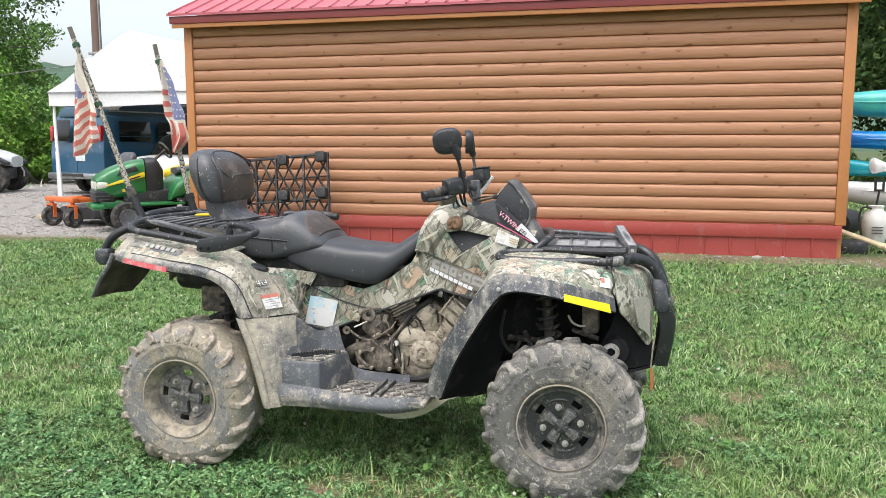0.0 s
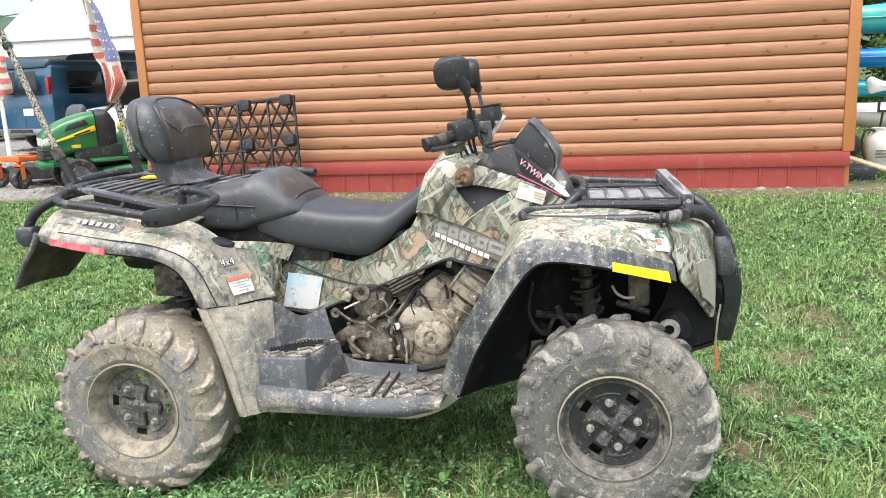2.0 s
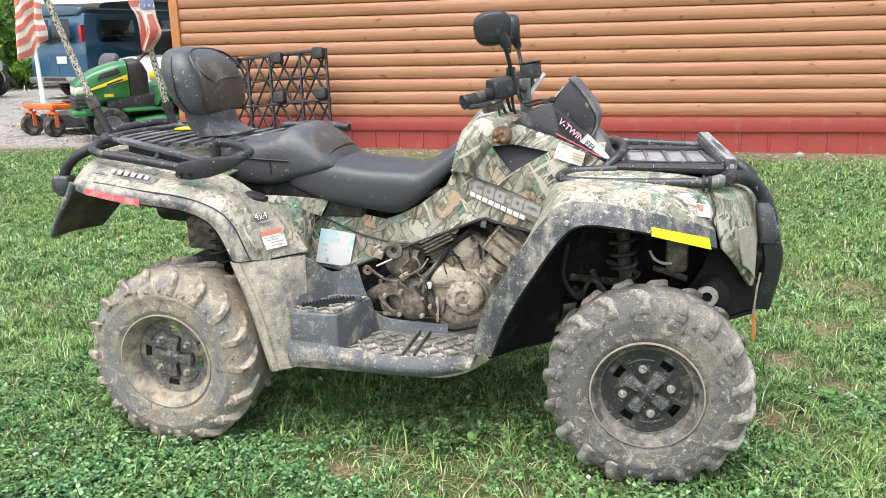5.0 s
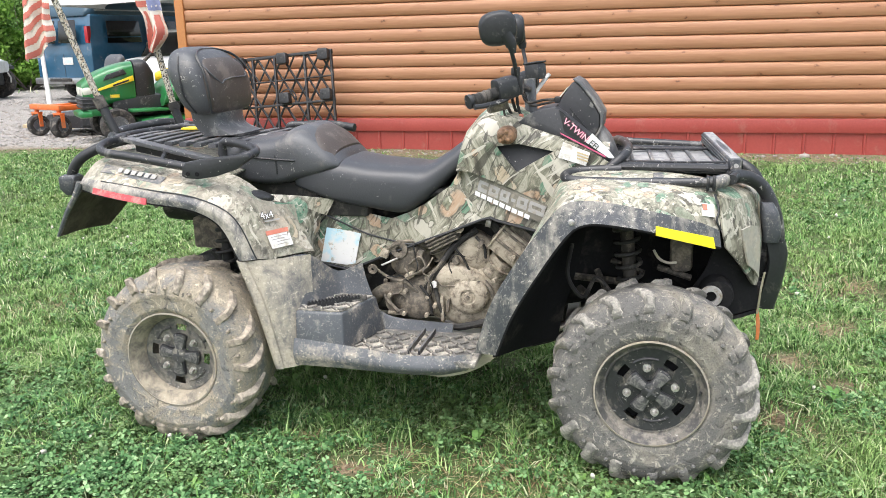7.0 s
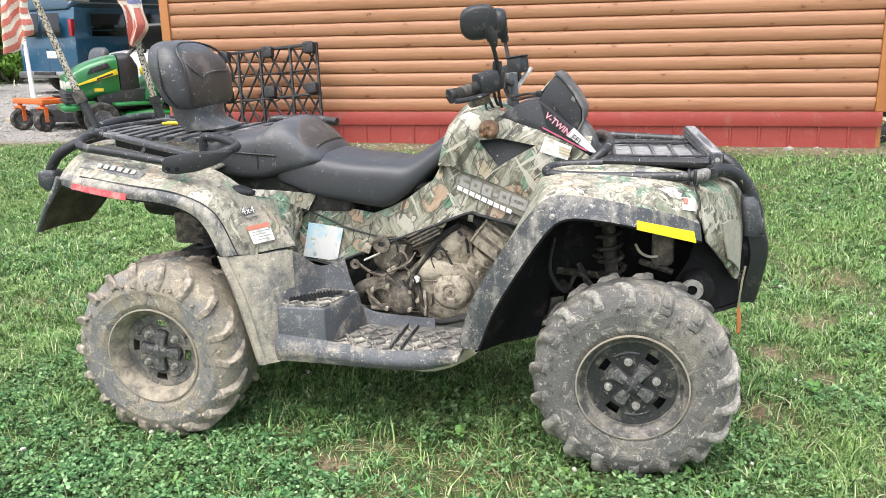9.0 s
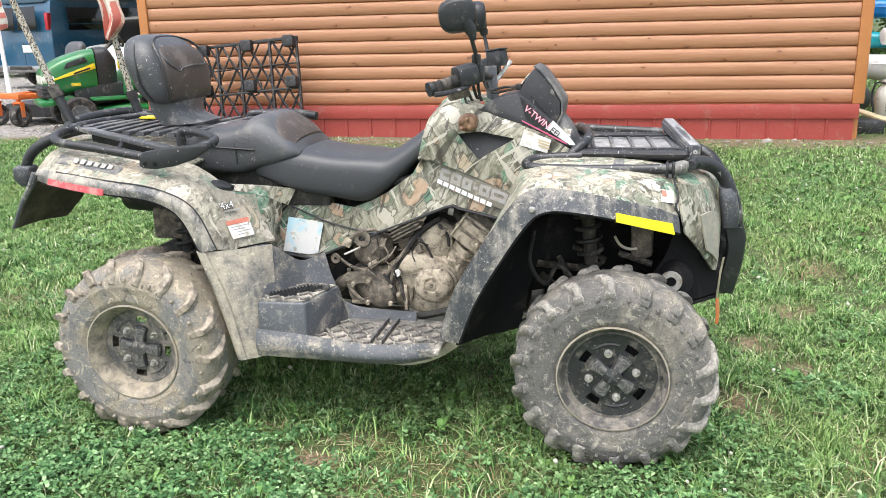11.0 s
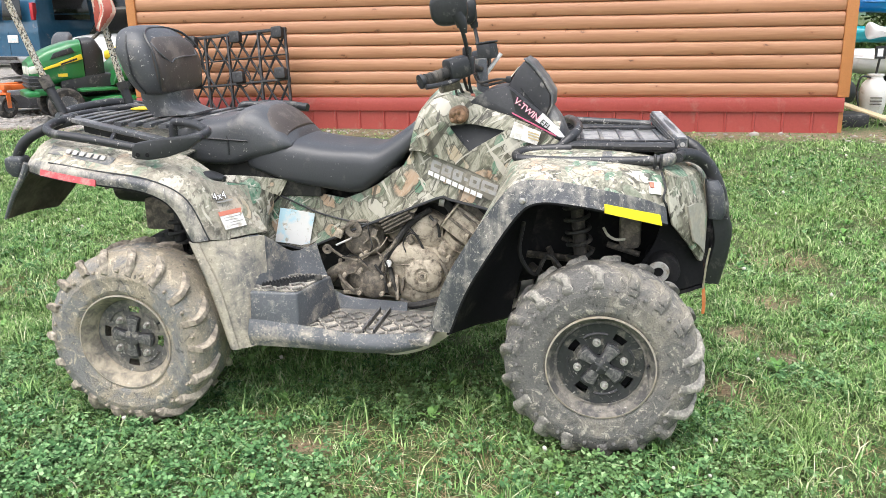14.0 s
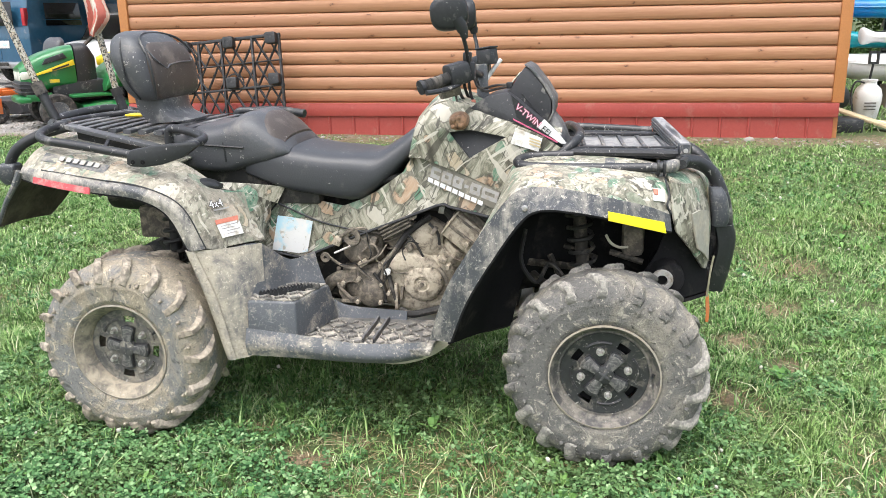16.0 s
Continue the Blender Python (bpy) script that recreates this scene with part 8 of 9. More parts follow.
for nm, st in stalks:
    mirror = part("mirror", tube_bm(st, 0.0065, 8, 20), BLACK, atv, "black rear-view mirror on a bent stalk")
    head = hull_bm([(-0.022, 0, 0, 0.035, 0.028, 0.028, 2.4), (-0.016, 0, 0, 0.052, 0.044, 0.042, 2.6), (0.002, 0, 0, 0.057, 0.050, 0.052, 2.7), (0.014, 0, 0, 0.056, 0.049, 0.051, 2.7)], 30, 14, 1)
    mm = pose(0.272, -0.252, 1.310, 6, -8, 12) if nm == "near" else pose(0.258, 0.20, 1.310, 0, -10, 105)
    part("mirror_shell", head, BLACK, mirror, m=mm)
    neck = [(0.296, -0.25, 1.292), (0.312, -0.25, 1.262), (0.317, -0.248, 1.236)] if nm == "near" else [(0.262, 0.20, 1.30), (0.272, 0.20, 1.27), (0.275, 0.20, 1.245)]
    part("mirror_neck", tube_bm(neck, 0.024, 10, 8, 0.009), BLACK, mirror)
    part("mirror_glass", hull_bm([(0.0135, 0, 0, 0.051, 0.043, 0.040, 2.7), (0.0155, 0, 0, 0.050, 0.042, 0.039, 2.7)], 30, 3, 1), GLASS, mirror, m=mm)
    part("stalk_boot", tube_bm([st[-2], (np.array(st[-2]) + np.array(st[-1])) / 2], 0.012, 10, 0, 0.016), BLACK, mirror)
for i, c in enumerate(([(0.290, -0.17, 1.135), (0.275, -0.13, 1.09), (0.290, -0.10, 1.04), (0.322, -0.08, 1.00)], [(0.300, -0.15, 1.14), (0.290, -0.11, 1.10), (0.300, -0.08, 1.05), (0.33, -0.07, 1.00)], [(0.310, -0.12, 1.15), (0.305, -0.10, 1.10), (0.312, -0.09, 1.05), (0.340, -0.08, 1.0)], [(0.31, -0.06, 1.12), (0.335, -0.08, 1.08), (0.39, -0.085, 1.088), (0.428, -0.08, 1.090)], [(0.32, -0.05, 1.11), (0.345, -0.07, 1.07), (0.40, -0.075, 1.078), (0.428, -0.08, 1.086)], [(0.285, -0.14, 1.12), (0.268, -0.13, 1.06), (0.285, -0.13, 1.02), (0.315, -0.13, 1.0)])):
    part("cable", tube_bm(c, 0.005 if i < 3 else 0.004, 6, 20), RUBBER, atv)
part("cable_plug", box_bm(0.422, 0.442, -0.09, -0.07, 1.078, 1.098, 0.004), BLACK, atv)
part("ignition_tag", box_bm(0.312, 0.326, -0.105, -0.098, 1.03, 1.045, 0.002), REDLABEL, atv)
POD = [(0.315, 1.022), (0.345, 1.045), (0.375, 1.060), (0.431, 1.071), (0.455, 1.055), (0.615, 0.925), (0.585, 0.925), (0.50, 0.955), (0.40, 0.99)]
pod = part("instrument_pod", plate_bm(POD, -0.150, 0.08, 1, 0.004), PODGREY, atv, "dark grey instrument pod with white lettering")
part("pod_block", plate_bm([(0.430, 1.066), (0.463, 1.123), (0.482, 1.146), (0.500, 1.136), (0.540, 1.088), (0.566, 1.040), (0.566, 1.004), (0.550, 0.972), (0.50, 0.96), (0.44, 1.0)], -0.092, 0.092, 1, 0.005), PODGREY, pod, "boxy instrument housing")
part("pod_visor", plate_bm([(0.478, 1.152), (0.484, 1.155), (0.506, 1.142), (0.548, 1.090), (0.577, 1.042), (0.575, 1.002), (0.558, 0.972), (0.553, 0.974), (0.568, 1.006), (0.567, 1.040), (0.541, 1.086), (0.501, 1.134)], -0.098, 0.098, 1, 0.003), PODEDGE, pod, "dusty visor edge")
part("pod_seam", plate_bm([(0.470, 1.060), (0.474, 1.063), (0.540, 0.985), (0.536, 0.982)], -0.0945, -0.0915, 1), BLACK, pod)
# pale lens colour stands in for the sky mirrored in the gauge
part("gauge_face", patch([[(0.424, -0.085, 1.080), (0.424, 0.085, 1.080)], [(0.462, -0.085, 1.127), (0.462, 0.085, 1.127)]], 4, 4, 0.003), LENS, pod, "gauge face with its sky reflection painted pale")
part("letter_panel", plate_bm([(0.444, 1.064), (0.456, 1.054), (0.600, 0.930), (0.615, 0.914), (0.575, 0.926), (0.462, 0.995)], -0.1525, -0.1495, 1), BLACK, pod, "glossy black panel behind the lettering")
part("white_wedge", plate_bm([(0.524, 0.966), (0.548, 0.990), (0.590, 0.950), (0.620, 0.913), (0.600, 0.915)], -0.1555, -0.1526, 1), WHITEMARK, pod)
part("red_line", plate_bm([(0.450, 0.992), (0.452, 0.987), (0.590, 0.916), (0.590, 0.921)], -0.1555, -0.1526, 1), PINKMARK, pod)
part("lettering_edge", moved(letters_bm("V-TWIN", 0.0265, 0.0005, 0.0010), pose(0.4560, -0.1560, 1.024, 0, 39.5, 0)), PINKMARK, pod, "pink outline of the engine lettering")
part("lettering", moved(letters_bm("V-TWIN", 0.0265, 0.0006, -0.0003), pose(0.4560, -0.1567, 1.024, 0, 39.5, 0)), WHITEMARK, pod, "white engine lettering")
part("lettering", moved(letters_bm("EFI", 0.0265, 0.0006), pose(0.5360, -0.1570, 0.9580, 0, 39.5, 0)), BLACK, pod, "black engine lettering")
part("pod_window", plate_bm([(0.536, 1.082), (0.546, 1.074), (0.543, 1.062), (0.533, 1.070)], -0.101, -0.098, 1), PODEDGE, pod)
part("pod_neck", hull_bm([(0.90, 0.585, 0, 0.04, 0.10, 0.10, 4), (0.96, 0.565, 0, 0.035, 0.085, 0.085, 4), (1.0, 0.55, 0, 0.02, 0.06, 0.06, 4)], 20, 10, 2), PODEDGE, atv)

# ---- engine ----
part("crankcase", hull_bm([(-0.02, -0.02, 0.44, 0.09, 0.05, 0.09, 4), (0.05, -0.02, 0.45, 0.11, 0.09, 0.13, 4), (0.15, -0.02, 0.44, 0.115, 0.10, 0.14, 4), (0.235, -0.02, 0.44, 0.10, 0.08, 0.11, 4), (0.26, -0.02, 0.44, 0.06, 0.04, 0.06, 4)], 28, 16), ENGINE, atv, "tan mud-dusted crankcase")
cover = part("clutch_cover", lathe_bm([(0.001, -0.172), (0.016, -0.172), (0.018, -0.166), (0.026, -0.166), (0.030, -0.172), (0.058, -0.168), (0.072, -0.158), (0.078, -0.145), (0.080, -0.10), (0.078, -0.05)], 44), ENGINE, atv, "round tan clutch cover", m=pose(0.148, 0.008, 0.440) @ Matrix.Diagonal((0.88, 1, 0.88, 1)))
for a in range(8):
    part("cover_bolt", lathe_bm([(0.001, -0.163), (0.0045, -0.163), (0.005, -0.155), (0.005, -0.15)], 8), ENGINE_DARK, cover, m=pose(0.071 * math.cos(a * 0.785 + 0.2), 0.004, 0.071 * math.sin(a * 0.785 + 0.2)))
part("cover_boss", lathe_bm([(0.001, -0.176), (0.008, -0.176), (0.009, -0.170)], 12), ENGINE_DARK, cover)
part("starter_cover", hull_bm([(0.02, -0.11, 0.495, 0.03, 0.02, 0.02, 3), (0.045, -0.11, 0.500, 0.038, 0.040, 0.035, 3), (0.10, -0.115, 0.505, 0.040, 0.045, 0.04, 3), (0.17, -0.115, 0.495, 0.038, 0.03, 0.04, 3), (0.205, -0.11, 0.48, 0.02, 0.015, 0.02, 3)], 22, 16), ENGINE, atv)


def cylinder_bm(p, d, r, length, fins):
    """A finned cylinder along d from p."""
    bms = [lathe_bm([(0.001, 0), (r, 0), (r, length), (0.001, length)], 20, 2)]
    for k in range(fins):
        z = length * (k + 0.6) / (fins + 0.2)
        bms.append(lathe_bm([(r * 0.8, z), (r * 1.22, z), (r * 1.22, z + 0.004), (r * 0.8, z + 0.004)], 20, 2))
    bm = join_bm(*bms)
    bm.transform(Matrix.Translation(p) @ Vector(d).to_track_quat("Z", "Y").to_matrix().to_4x4())
    return bm


part("front_cylinder", cylinder_bm((0.20, -0.06, 0.48), (0.62, -0.12, 0.78), 0.050, 0.10, 2), ENGINE, atv, "front engine cylinder")
for k in (0, 3):
    part("head_rib", box_bm(-0.064 + k * 0.040, -0.058 + k * 0.040, -0.066, -0.054, -0.015, 0.085, 0.002), ENGINE, atv, m=pose(0.270, -0.075, 0.585, 0, 38, 0))
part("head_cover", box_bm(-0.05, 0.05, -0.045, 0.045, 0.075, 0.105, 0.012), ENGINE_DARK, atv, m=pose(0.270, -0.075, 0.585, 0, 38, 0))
part("front_head", box_bm(-0.066, 0.066, -0.058, 0.055, -0.02, 0.078, 0.010), ENGINE, atv, m=pose(0.270, -0.075, 0.585, 0, 38, 0))
part("head_band", box_bm(-0.070, 0.070, -0.064, 0.059, 0.02, 0.03, 0.002), ENGINE_DARK, atv, m=pose(0.270, -0.075, 0.585, 0, 38, 0))
part("head_band", box_bm(-0.070, 0.070, -0.064, 0.059, 0.060, 0.068, 0.002), ENGINE_DARK, atv, m=pose(0.270, -0.075, 0.585, 0, 38, 0))
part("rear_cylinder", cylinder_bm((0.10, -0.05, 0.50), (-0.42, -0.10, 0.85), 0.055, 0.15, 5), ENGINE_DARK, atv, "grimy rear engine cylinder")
part("cylinder_valley", hull_bm([(0.09, -0.06, 0.56, 0.05, 0.05, 0.06, 3), (0.15, -0.06, 0.58, 0.06, 0.07, 0.08, 3), (0.21, -0.05, 0.57, 0.05, 0.05, 0.06, 3)], 18, 10), ENGINE, atv)
# finned regulator with its mounting ear
part("regulator", box_bm(-0.055, 0.055, -0.02, 0.02, -0.03, 0.012, 0.004), ENGINE_DARK, atv, "finned voltage regulator", m=pose(0.055, -0.115, 0.635, 0, -28, 0))
for k in range(4):
    part("regulator_fin", box_bm(-0.055, 0.055, -0.034, -0.018, -0.026 + k * 0.012, -0.021 + k * 0.012), ENGINE_DARK, atv, m=pose(0.055, -0.115, 0.635, 0, -28, 0))
part("regulator_ear", lathe_bm([(0.006, -0.004), (0.016, -0.004), (0.016, 0.004), (0.006, 0.004)], 16), ENGINE, atv, m=pose(0.117, -0.14, 0.672))
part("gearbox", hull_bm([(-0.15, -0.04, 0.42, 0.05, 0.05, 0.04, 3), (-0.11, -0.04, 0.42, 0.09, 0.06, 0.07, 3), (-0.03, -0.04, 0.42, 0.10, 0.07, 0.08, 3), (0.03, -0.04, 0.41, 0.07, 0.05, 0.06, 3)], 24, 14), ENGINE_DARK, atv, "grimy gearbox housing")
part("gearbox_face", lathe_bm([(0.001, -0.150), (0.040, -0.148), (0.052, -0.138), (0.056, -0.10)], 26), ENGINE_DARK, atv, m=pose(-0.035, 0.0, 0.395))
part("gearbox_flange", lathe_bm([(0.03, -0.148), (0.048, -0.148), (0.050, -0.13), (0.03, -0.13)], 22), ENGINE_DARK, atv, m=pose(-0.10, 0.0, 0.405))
for i, (x, z) in enumerate(((-0.13, 0.43), (-0.075, 0.445), (-0.08, 0.365), (0.005, 0.43), (0.0, 0.365), (0.03, 0.40), (0.235, 0.50), (0.30, 0.58))):
    part("case_bolt", lathe_bm([(0.001, -0.160), (0.007, -0.160), (0.008, -0.152), (0.008, -0.12)], 8), ENGINE, atv, m=pose(x, 0.0, z))
part("exhaust_elbow", tube_bm([(-0.10, -0.08, 0.43), (-0.14, -0.12, 0.445), (-0.18, -0.12, 0.425), (-0.20, -0.10, 0.40)], 0.022, 12, 16), ENGINE_DARK, atv, "grimy exhaust elbow")
part("airbox", hull_bm([(-0.14, -0.05, 0.56, 0.05, 0.05, 0.06, 3), (-0.10, -0.06, 0.56, 0.07, 0.07, 0.08, 3), (-0.04, -0.06, 0.555, 0.07, 0.06, 0.07, 3), (0.0, -0.05, 0.55, 0.04, 0.04, 0.05, 3)], 20, 12), ENGINE_DARK, atv, "dusty throttle body housing")
part("throttle_pulley", lathe_bm([(0.012, -0.14), (0.03, -0.14), (0.032, -0.13), (0.012, -0.13)], 20), ENGINE_DARK, atv, m=pose(-0.095, 0.0, 0.59))
for r_, c in ((0.011, [(-0.03, -0.10, 0.40), (0.0, -0.135, 0.46), (0.05, -0.14, 0.54), (0.10, -0.12, 0.61), (0.17, -0.10, 0.66)]), (0.005, [(-0.19, -0.13, 0.52), (-0.13, -0.145, 0.49), (-0.07, -0.145, 0.475), (-0.03, -0.14, 0.44)]), (0.004, [(-0.06, -0.14, 0.54), (-0.02, -0.15, 0.57), (0.0, -0.15, 0.54), (-0.02, -0.15, 0.52), (-0.06, -0.15, 0.50)]), (0.016, [(0.12, -0.10, 0.69), (0.17, -0.115, 0.70), (0.22, -0.11, 0.69), (0.25, -0.10, 0.65)]), (0.006, [(0.0, -0.145, 0.42), (0.02, -0.15, 0.50), (0.06, -0.145, 0.56)]), (0.008, [(0.03, -0.14, 0.46), (0.045, -0.15, 0.41), (0.06, -0.145, 0.36)])):
    part("hose", tube_bm(c, r_, 8, 24), UNDER if r_ > 0.006 else ENGINE_DARK, atv, "grimy engine hose")
part("hose_clamp", tube_bm([(0.205, -0.113, 0.694), (0.222, -0.112, 0.690)], 0.020, 12), STEEL, atv)
part("dipstick", lathe_bm([(0.001, -0.165), (0.011, -0.165), (0.011, -0.15), (0.004, -0.15)], 14), WHITEPLASTIC, atv, "white wire plug", m=pose(0.030, 0, 0.478))
part("cable_end", tube_bm([(-0.155, -0.15, 0.535), (-0.10, -0.145, 0.56)], 0.004, 6), STEEL, atv)
part("clip", lathe_bm([(0.006, -0.155), (0.017, -0.155), (0.017, -0.148), (0.006, -0.148)], 16), ENGINE_DARK, atv, m=pose(-0.188, 0, 0.520))
part("side_bracket", box_bm(0.05, 0.062, -0.155, -0.14, 0.345, 0.435, 0.003), ENGINE, atv)
part("radiator_hose", tube_bm([(0.07, -0.16, 0.345), (0.11, -0.17, 0.335), (0.16, -0.17, 0.345), (0.22, -0.16, 0.36)], 0.013, 8, 16), UNDER, atv)
for c, r_ in (([(-0.17, -0.12, 0.55), (-0.12, -0.14, 0.60), (-0.06, -0.13, 0.62), (0.0, -0.12, 0.60)], 0.006), ([(-0.16, -0.10, 0.47), (-0.15, -0.14, 0.42), (-0.10, -0.15, 0.37)], 0.007), ([(-0.02, -0.15, 0.47), (0.01, -0.155, 0.43), (0.02, -0.15, 0.37)], 0.005), ([(0.20, -0.13, 0.49), (0.225, -0.14, 0.46), (0.24, -0.13, 0.40)], 0.008), ([(0.17, -0.12, 0.64), (0.20, -0.13, 0.61), (0.205, -0.13, 0.57)], 0.005), ([(0.10, -0.13, 0.60), (0.13, -0.14, 0.57), (0.15, -0.14, 0.53)], 0.004)):
    part("engine_line", tube_bm(c, r_, 7, 18), ENGINE_DARK if r_ > 0.0055 else UNDER, atv)
for x, z, w, h, a in ((-0.145, 0.575, 0.025, 0.030, 20), (-0.06, 0.50, 0.030, 0.020, -30), (-0.02, 0.575, 0.020, 0.035, 15), (0.075, 0.40, 0.010, 0.045, 8), (0.215, 0.525, 0.030, 0.014, 38), (-0.125, 0.365, 0.030, 0.014, 0), (0.105, 0.56, 0.020, 0.025, -28), (0.19, 0.62, 0.014, 0.03, 35)):
    part("engine_lug", box_bm(-w / 2, w / 2, -0.012, 0.012, -h / 2, h / 2, 0.003), ENGINE if w > 0.02 else ENGINE_DARK, atv, m=pose(x, -0.138, z, 0, a, 0))


wr = np.random.default_rng(61)
for i in range(7):
    x, z = wr.uniform(-0.17, 0.10), wr.uniform(0.37, 0.58)
    pts = [(x, -0.150 - wr.uniform(0, 0.02), z)]
    a = wr.uniform(0, 6.28)
    for _ in range(4):
        a += wr.normal() * 0.8
        pts.append((pts[-1][0] + 0.028 * math.cos(a), -0.145 - wr.uniform(0, 0.025), pts[-1][2] + 0.028 * math.sin(a)))
    part("wire", tube_bm(pts, wr.uniform(0.0018, 0.0030), 6, 16), UNDER if i % 3 else ENGINE_DARK, atv)


# ---- flag poles on the rear rack ----
def rope_material():
    k = Nodes("camouflage_pole_wrap")
    c = k.ramp(k.axis(0, k.cells(240, "Color", k.scaled(1, 1, 0.7))), (0.0, (0.055, 0.052, 0.045)), (0.28, (0.46, 0.435, 0.37)), (0.68, (0.23, 0.22, 0.165)), (0.84, (0.34, 0.28, 0.20)), mode="CONSTANT")
    return k.done(c, 0.85, 0, k.noise(120, 3), 0.5, 0.004)


WRAP = rope_material()
FLAGRED = worn("red_flag_cloth", (0.52, 0.13, 0.10), (0.60, 0.20, 0.15), None, rough=0.8, big=8, fine=150)
FLAGWHITE = worn("off_white_flag_cloth", (0.66, 0.58, 0.49), (0.76, 0.70, 0.62), None, rough=0.8, big=8, fine=150)
FLAGBLUE = worn("blue_flag_cloth", (0.16, 0.18, 0.32), (0.24, 0.26, 0.42), None, rough=0.8, big=8, fine=150)


def flag_pole(base, elbow, tip, depth, left, right, print_of, seed, label):
    """A camouflage-wrapped pole with a limp striped flag hanging from it, folded between two edges."""
    t = thing("flag_pole", label, "flag pole", "flag poles on the quad bike", m=pose(*base))
    b = Vector(base)
    e, p = Vector(elbow) - b, Vector(tip) - b
    part("pole", tube_bm([tuple(e), tuple(e.lerp(p, 0.5)), tuple(p)], 0.013, 10, 12, 0.011), WRAP, t, "camouflage wrapped pole")
    part("socket", tube_bm([(0, 0, 0), tuple(e)], 0.018, 10), BLACK, t, "black pole socket")
    part("socket_collar", tube_bm([tuple(e * 0.75), tuple(e * 1.08)], 0.022, 10), RUBBER, t)
    part("tip", tube_bm([tuple(p), tuple(p + (p - e).normalized() * 0.055)], 0.011, 8), BARK, t)
    for f in (0.03, 0.42):
        part("tie", tube_bm([tuple(p.lerp(e, f)), tuple(p.lerp(e, f + 0.025))], 0.017, 8), MOWDARK, t, "green cord tie")
    nu, nv = 56, 130
    lft, rgt = catmull([(x, depth, z) for x, z in left], nv), catmull([(x, depth, z) for x, z in right], nv)
    g = []
    for j in range(nv):
        f = j / (nv - 1)
        row = []
        for i in range(nu):
            u = i / (nu - 1)
            q = lft[j] + (rgt[j] - lft[j]) * u
            fold = (math.sin(u * 9 + seed + f * 2.5) + 0.5 * math.sin(u * 17 - f * 5 + seed)) * 0.016 * (0.3 + f)
            row.append((q[0] - b.x + 0.004 * math.sin(f * 21 + seed) * u, q[1] - b.y + fold, q[2] - b.z + 0.006 * math.sin(u * 11 + seed) * f))
        g.append(row)
    groups = {"white": []}
    for i in range(nu - 1):
        for j in range(nv - 1):
            groups["white"].append((j, i))
            key = print_of((i + 0.5) / (nu - 1), (j + 0.5) / (nv - 1))
            if key != "white":
                groups.setdefault(key, []).append((j, i))
    cloth = None
    for key in groups:
        bm = bmesh.new()
        vs = {}
        for j, i in groups[key]:
            q = []
            for jj, ii in ((j, i), (j, i + 1), (j + 1, i + 1), (j + 1, i)):
                if (jj, ii) not in vs:
                    vs[(jj, ii)] = bm.verts.new(Vector(g[jj][ii]) - Vector((0, 0 if key == "white" else 0.002, 0)))
                q.append(vs[(jj, ii)])
            bm.faces.new(q)
        if key == "white":
            cloth = part("flag", bm, FLAGWHITE, t, "limp faded flag cloth")
        elif key == "blue":
            part("canton", bm, FLAGBLUE, cloth, "blue corner with white stars")
        else:
            part("red_stripe", bm, FLAGRED, cloth)
    stars = bmesh.new()
    for j, i in groups["blue"]:
        if j % 9 == 4 and (i + j // 9 * 4) % 8 == 2:
            c = Vector(g[j][i])
            ring = [stars.verts.new(c + Vector(((0.006 if k % 2 == 0 else 0.0026) * math.cos(k * 0.628), -0.004, (0.006 if k % 2 == 0 else 0.0026) * math.sin(k * 0.628)))) for k in range(10)]
            stars.faces.new(ring)
    tagged(part("star_field", stars, FLAGWHITE, cloth), kind="stuff")
    return t


def print_one(u, v):
    """Canton along the outer edge, pale cloth by the pole, stripes broken by one fold."""
    if v < 0.46 and u < 0.15 + 1.1 * max(0.0, v - 0.12):
        return "blue" if v > 0.10 else "white"
    if v < 0.40 or (u > 0.72 and v < 0.62):
        return "white"
    s_ = v - 0.16 * (0.62 - u) if u < 0.62 else v - 0.20 * (u - 0.62)
    n_ = int(s_ / 0.052)
    return "red%d%d" % (n_, u > 0.72) if n_ % 2 else "white"


def print_two(u, v):
    """A twisted flag: canton running down one side, stripes across and then along the fall."""
    if v < 0.56 and u > 0.30 + 0.25 * v:
        return "blue" if v > 0.06 else "white"
    if v < 0.28:
        return "white"
    if v < 0.60:
        return "red%d" % int(v / 0.055) if int(v / 0.055) % 2 else "white"
    n_ = int((u + 0.35 * v) / 0.15)
    return "red_fall%d" % n_ if n_ % 2 == 0 else "white"


MOWDARK = worn("dark_green_cord", (0.02, 0.06, 0.03), (0.04, 0.10, 0.05), None, rough=0.8)
flag_pole((-1.222, -0.03, 0.965), (-1.280, -0.03, 1.09), (-1.535, -0.03, 1.775), -0.06, [(-1.500, 1.70), (-1.520, 1.648), (-1.526, 1.522), (-1.534, 1.37), (-1.539, 1.227)], [(-1.487, 1.70), (-1.458, 1.60), (-1.418, 1.467), (-1.412, 1.39), (-1.410, 1.313)], print_one, 1, "leaning camouflage-wrapped pole with a limp faded flag")
flag_pole((-1.140, 0.28, 0.965), (-1.165, 0.28, 1.05), (-1.310, 0.28, 1.725), 0.25, [(-1.275, 1.70), (-1.268, 1.577), (-1.262, 1.445), (-1.238, 1.40), (-1.228, 1.33), (-1.227, 1.263)], [(-1.262, 1.70), (-1.187, 1.504), (-1.158, 1.408), (-1.140, 1.334), (-1.165, 1.288), (-1.20, 1.258)], print_two, 4, "upright camouflage-wrapped pole with a twisted flag")

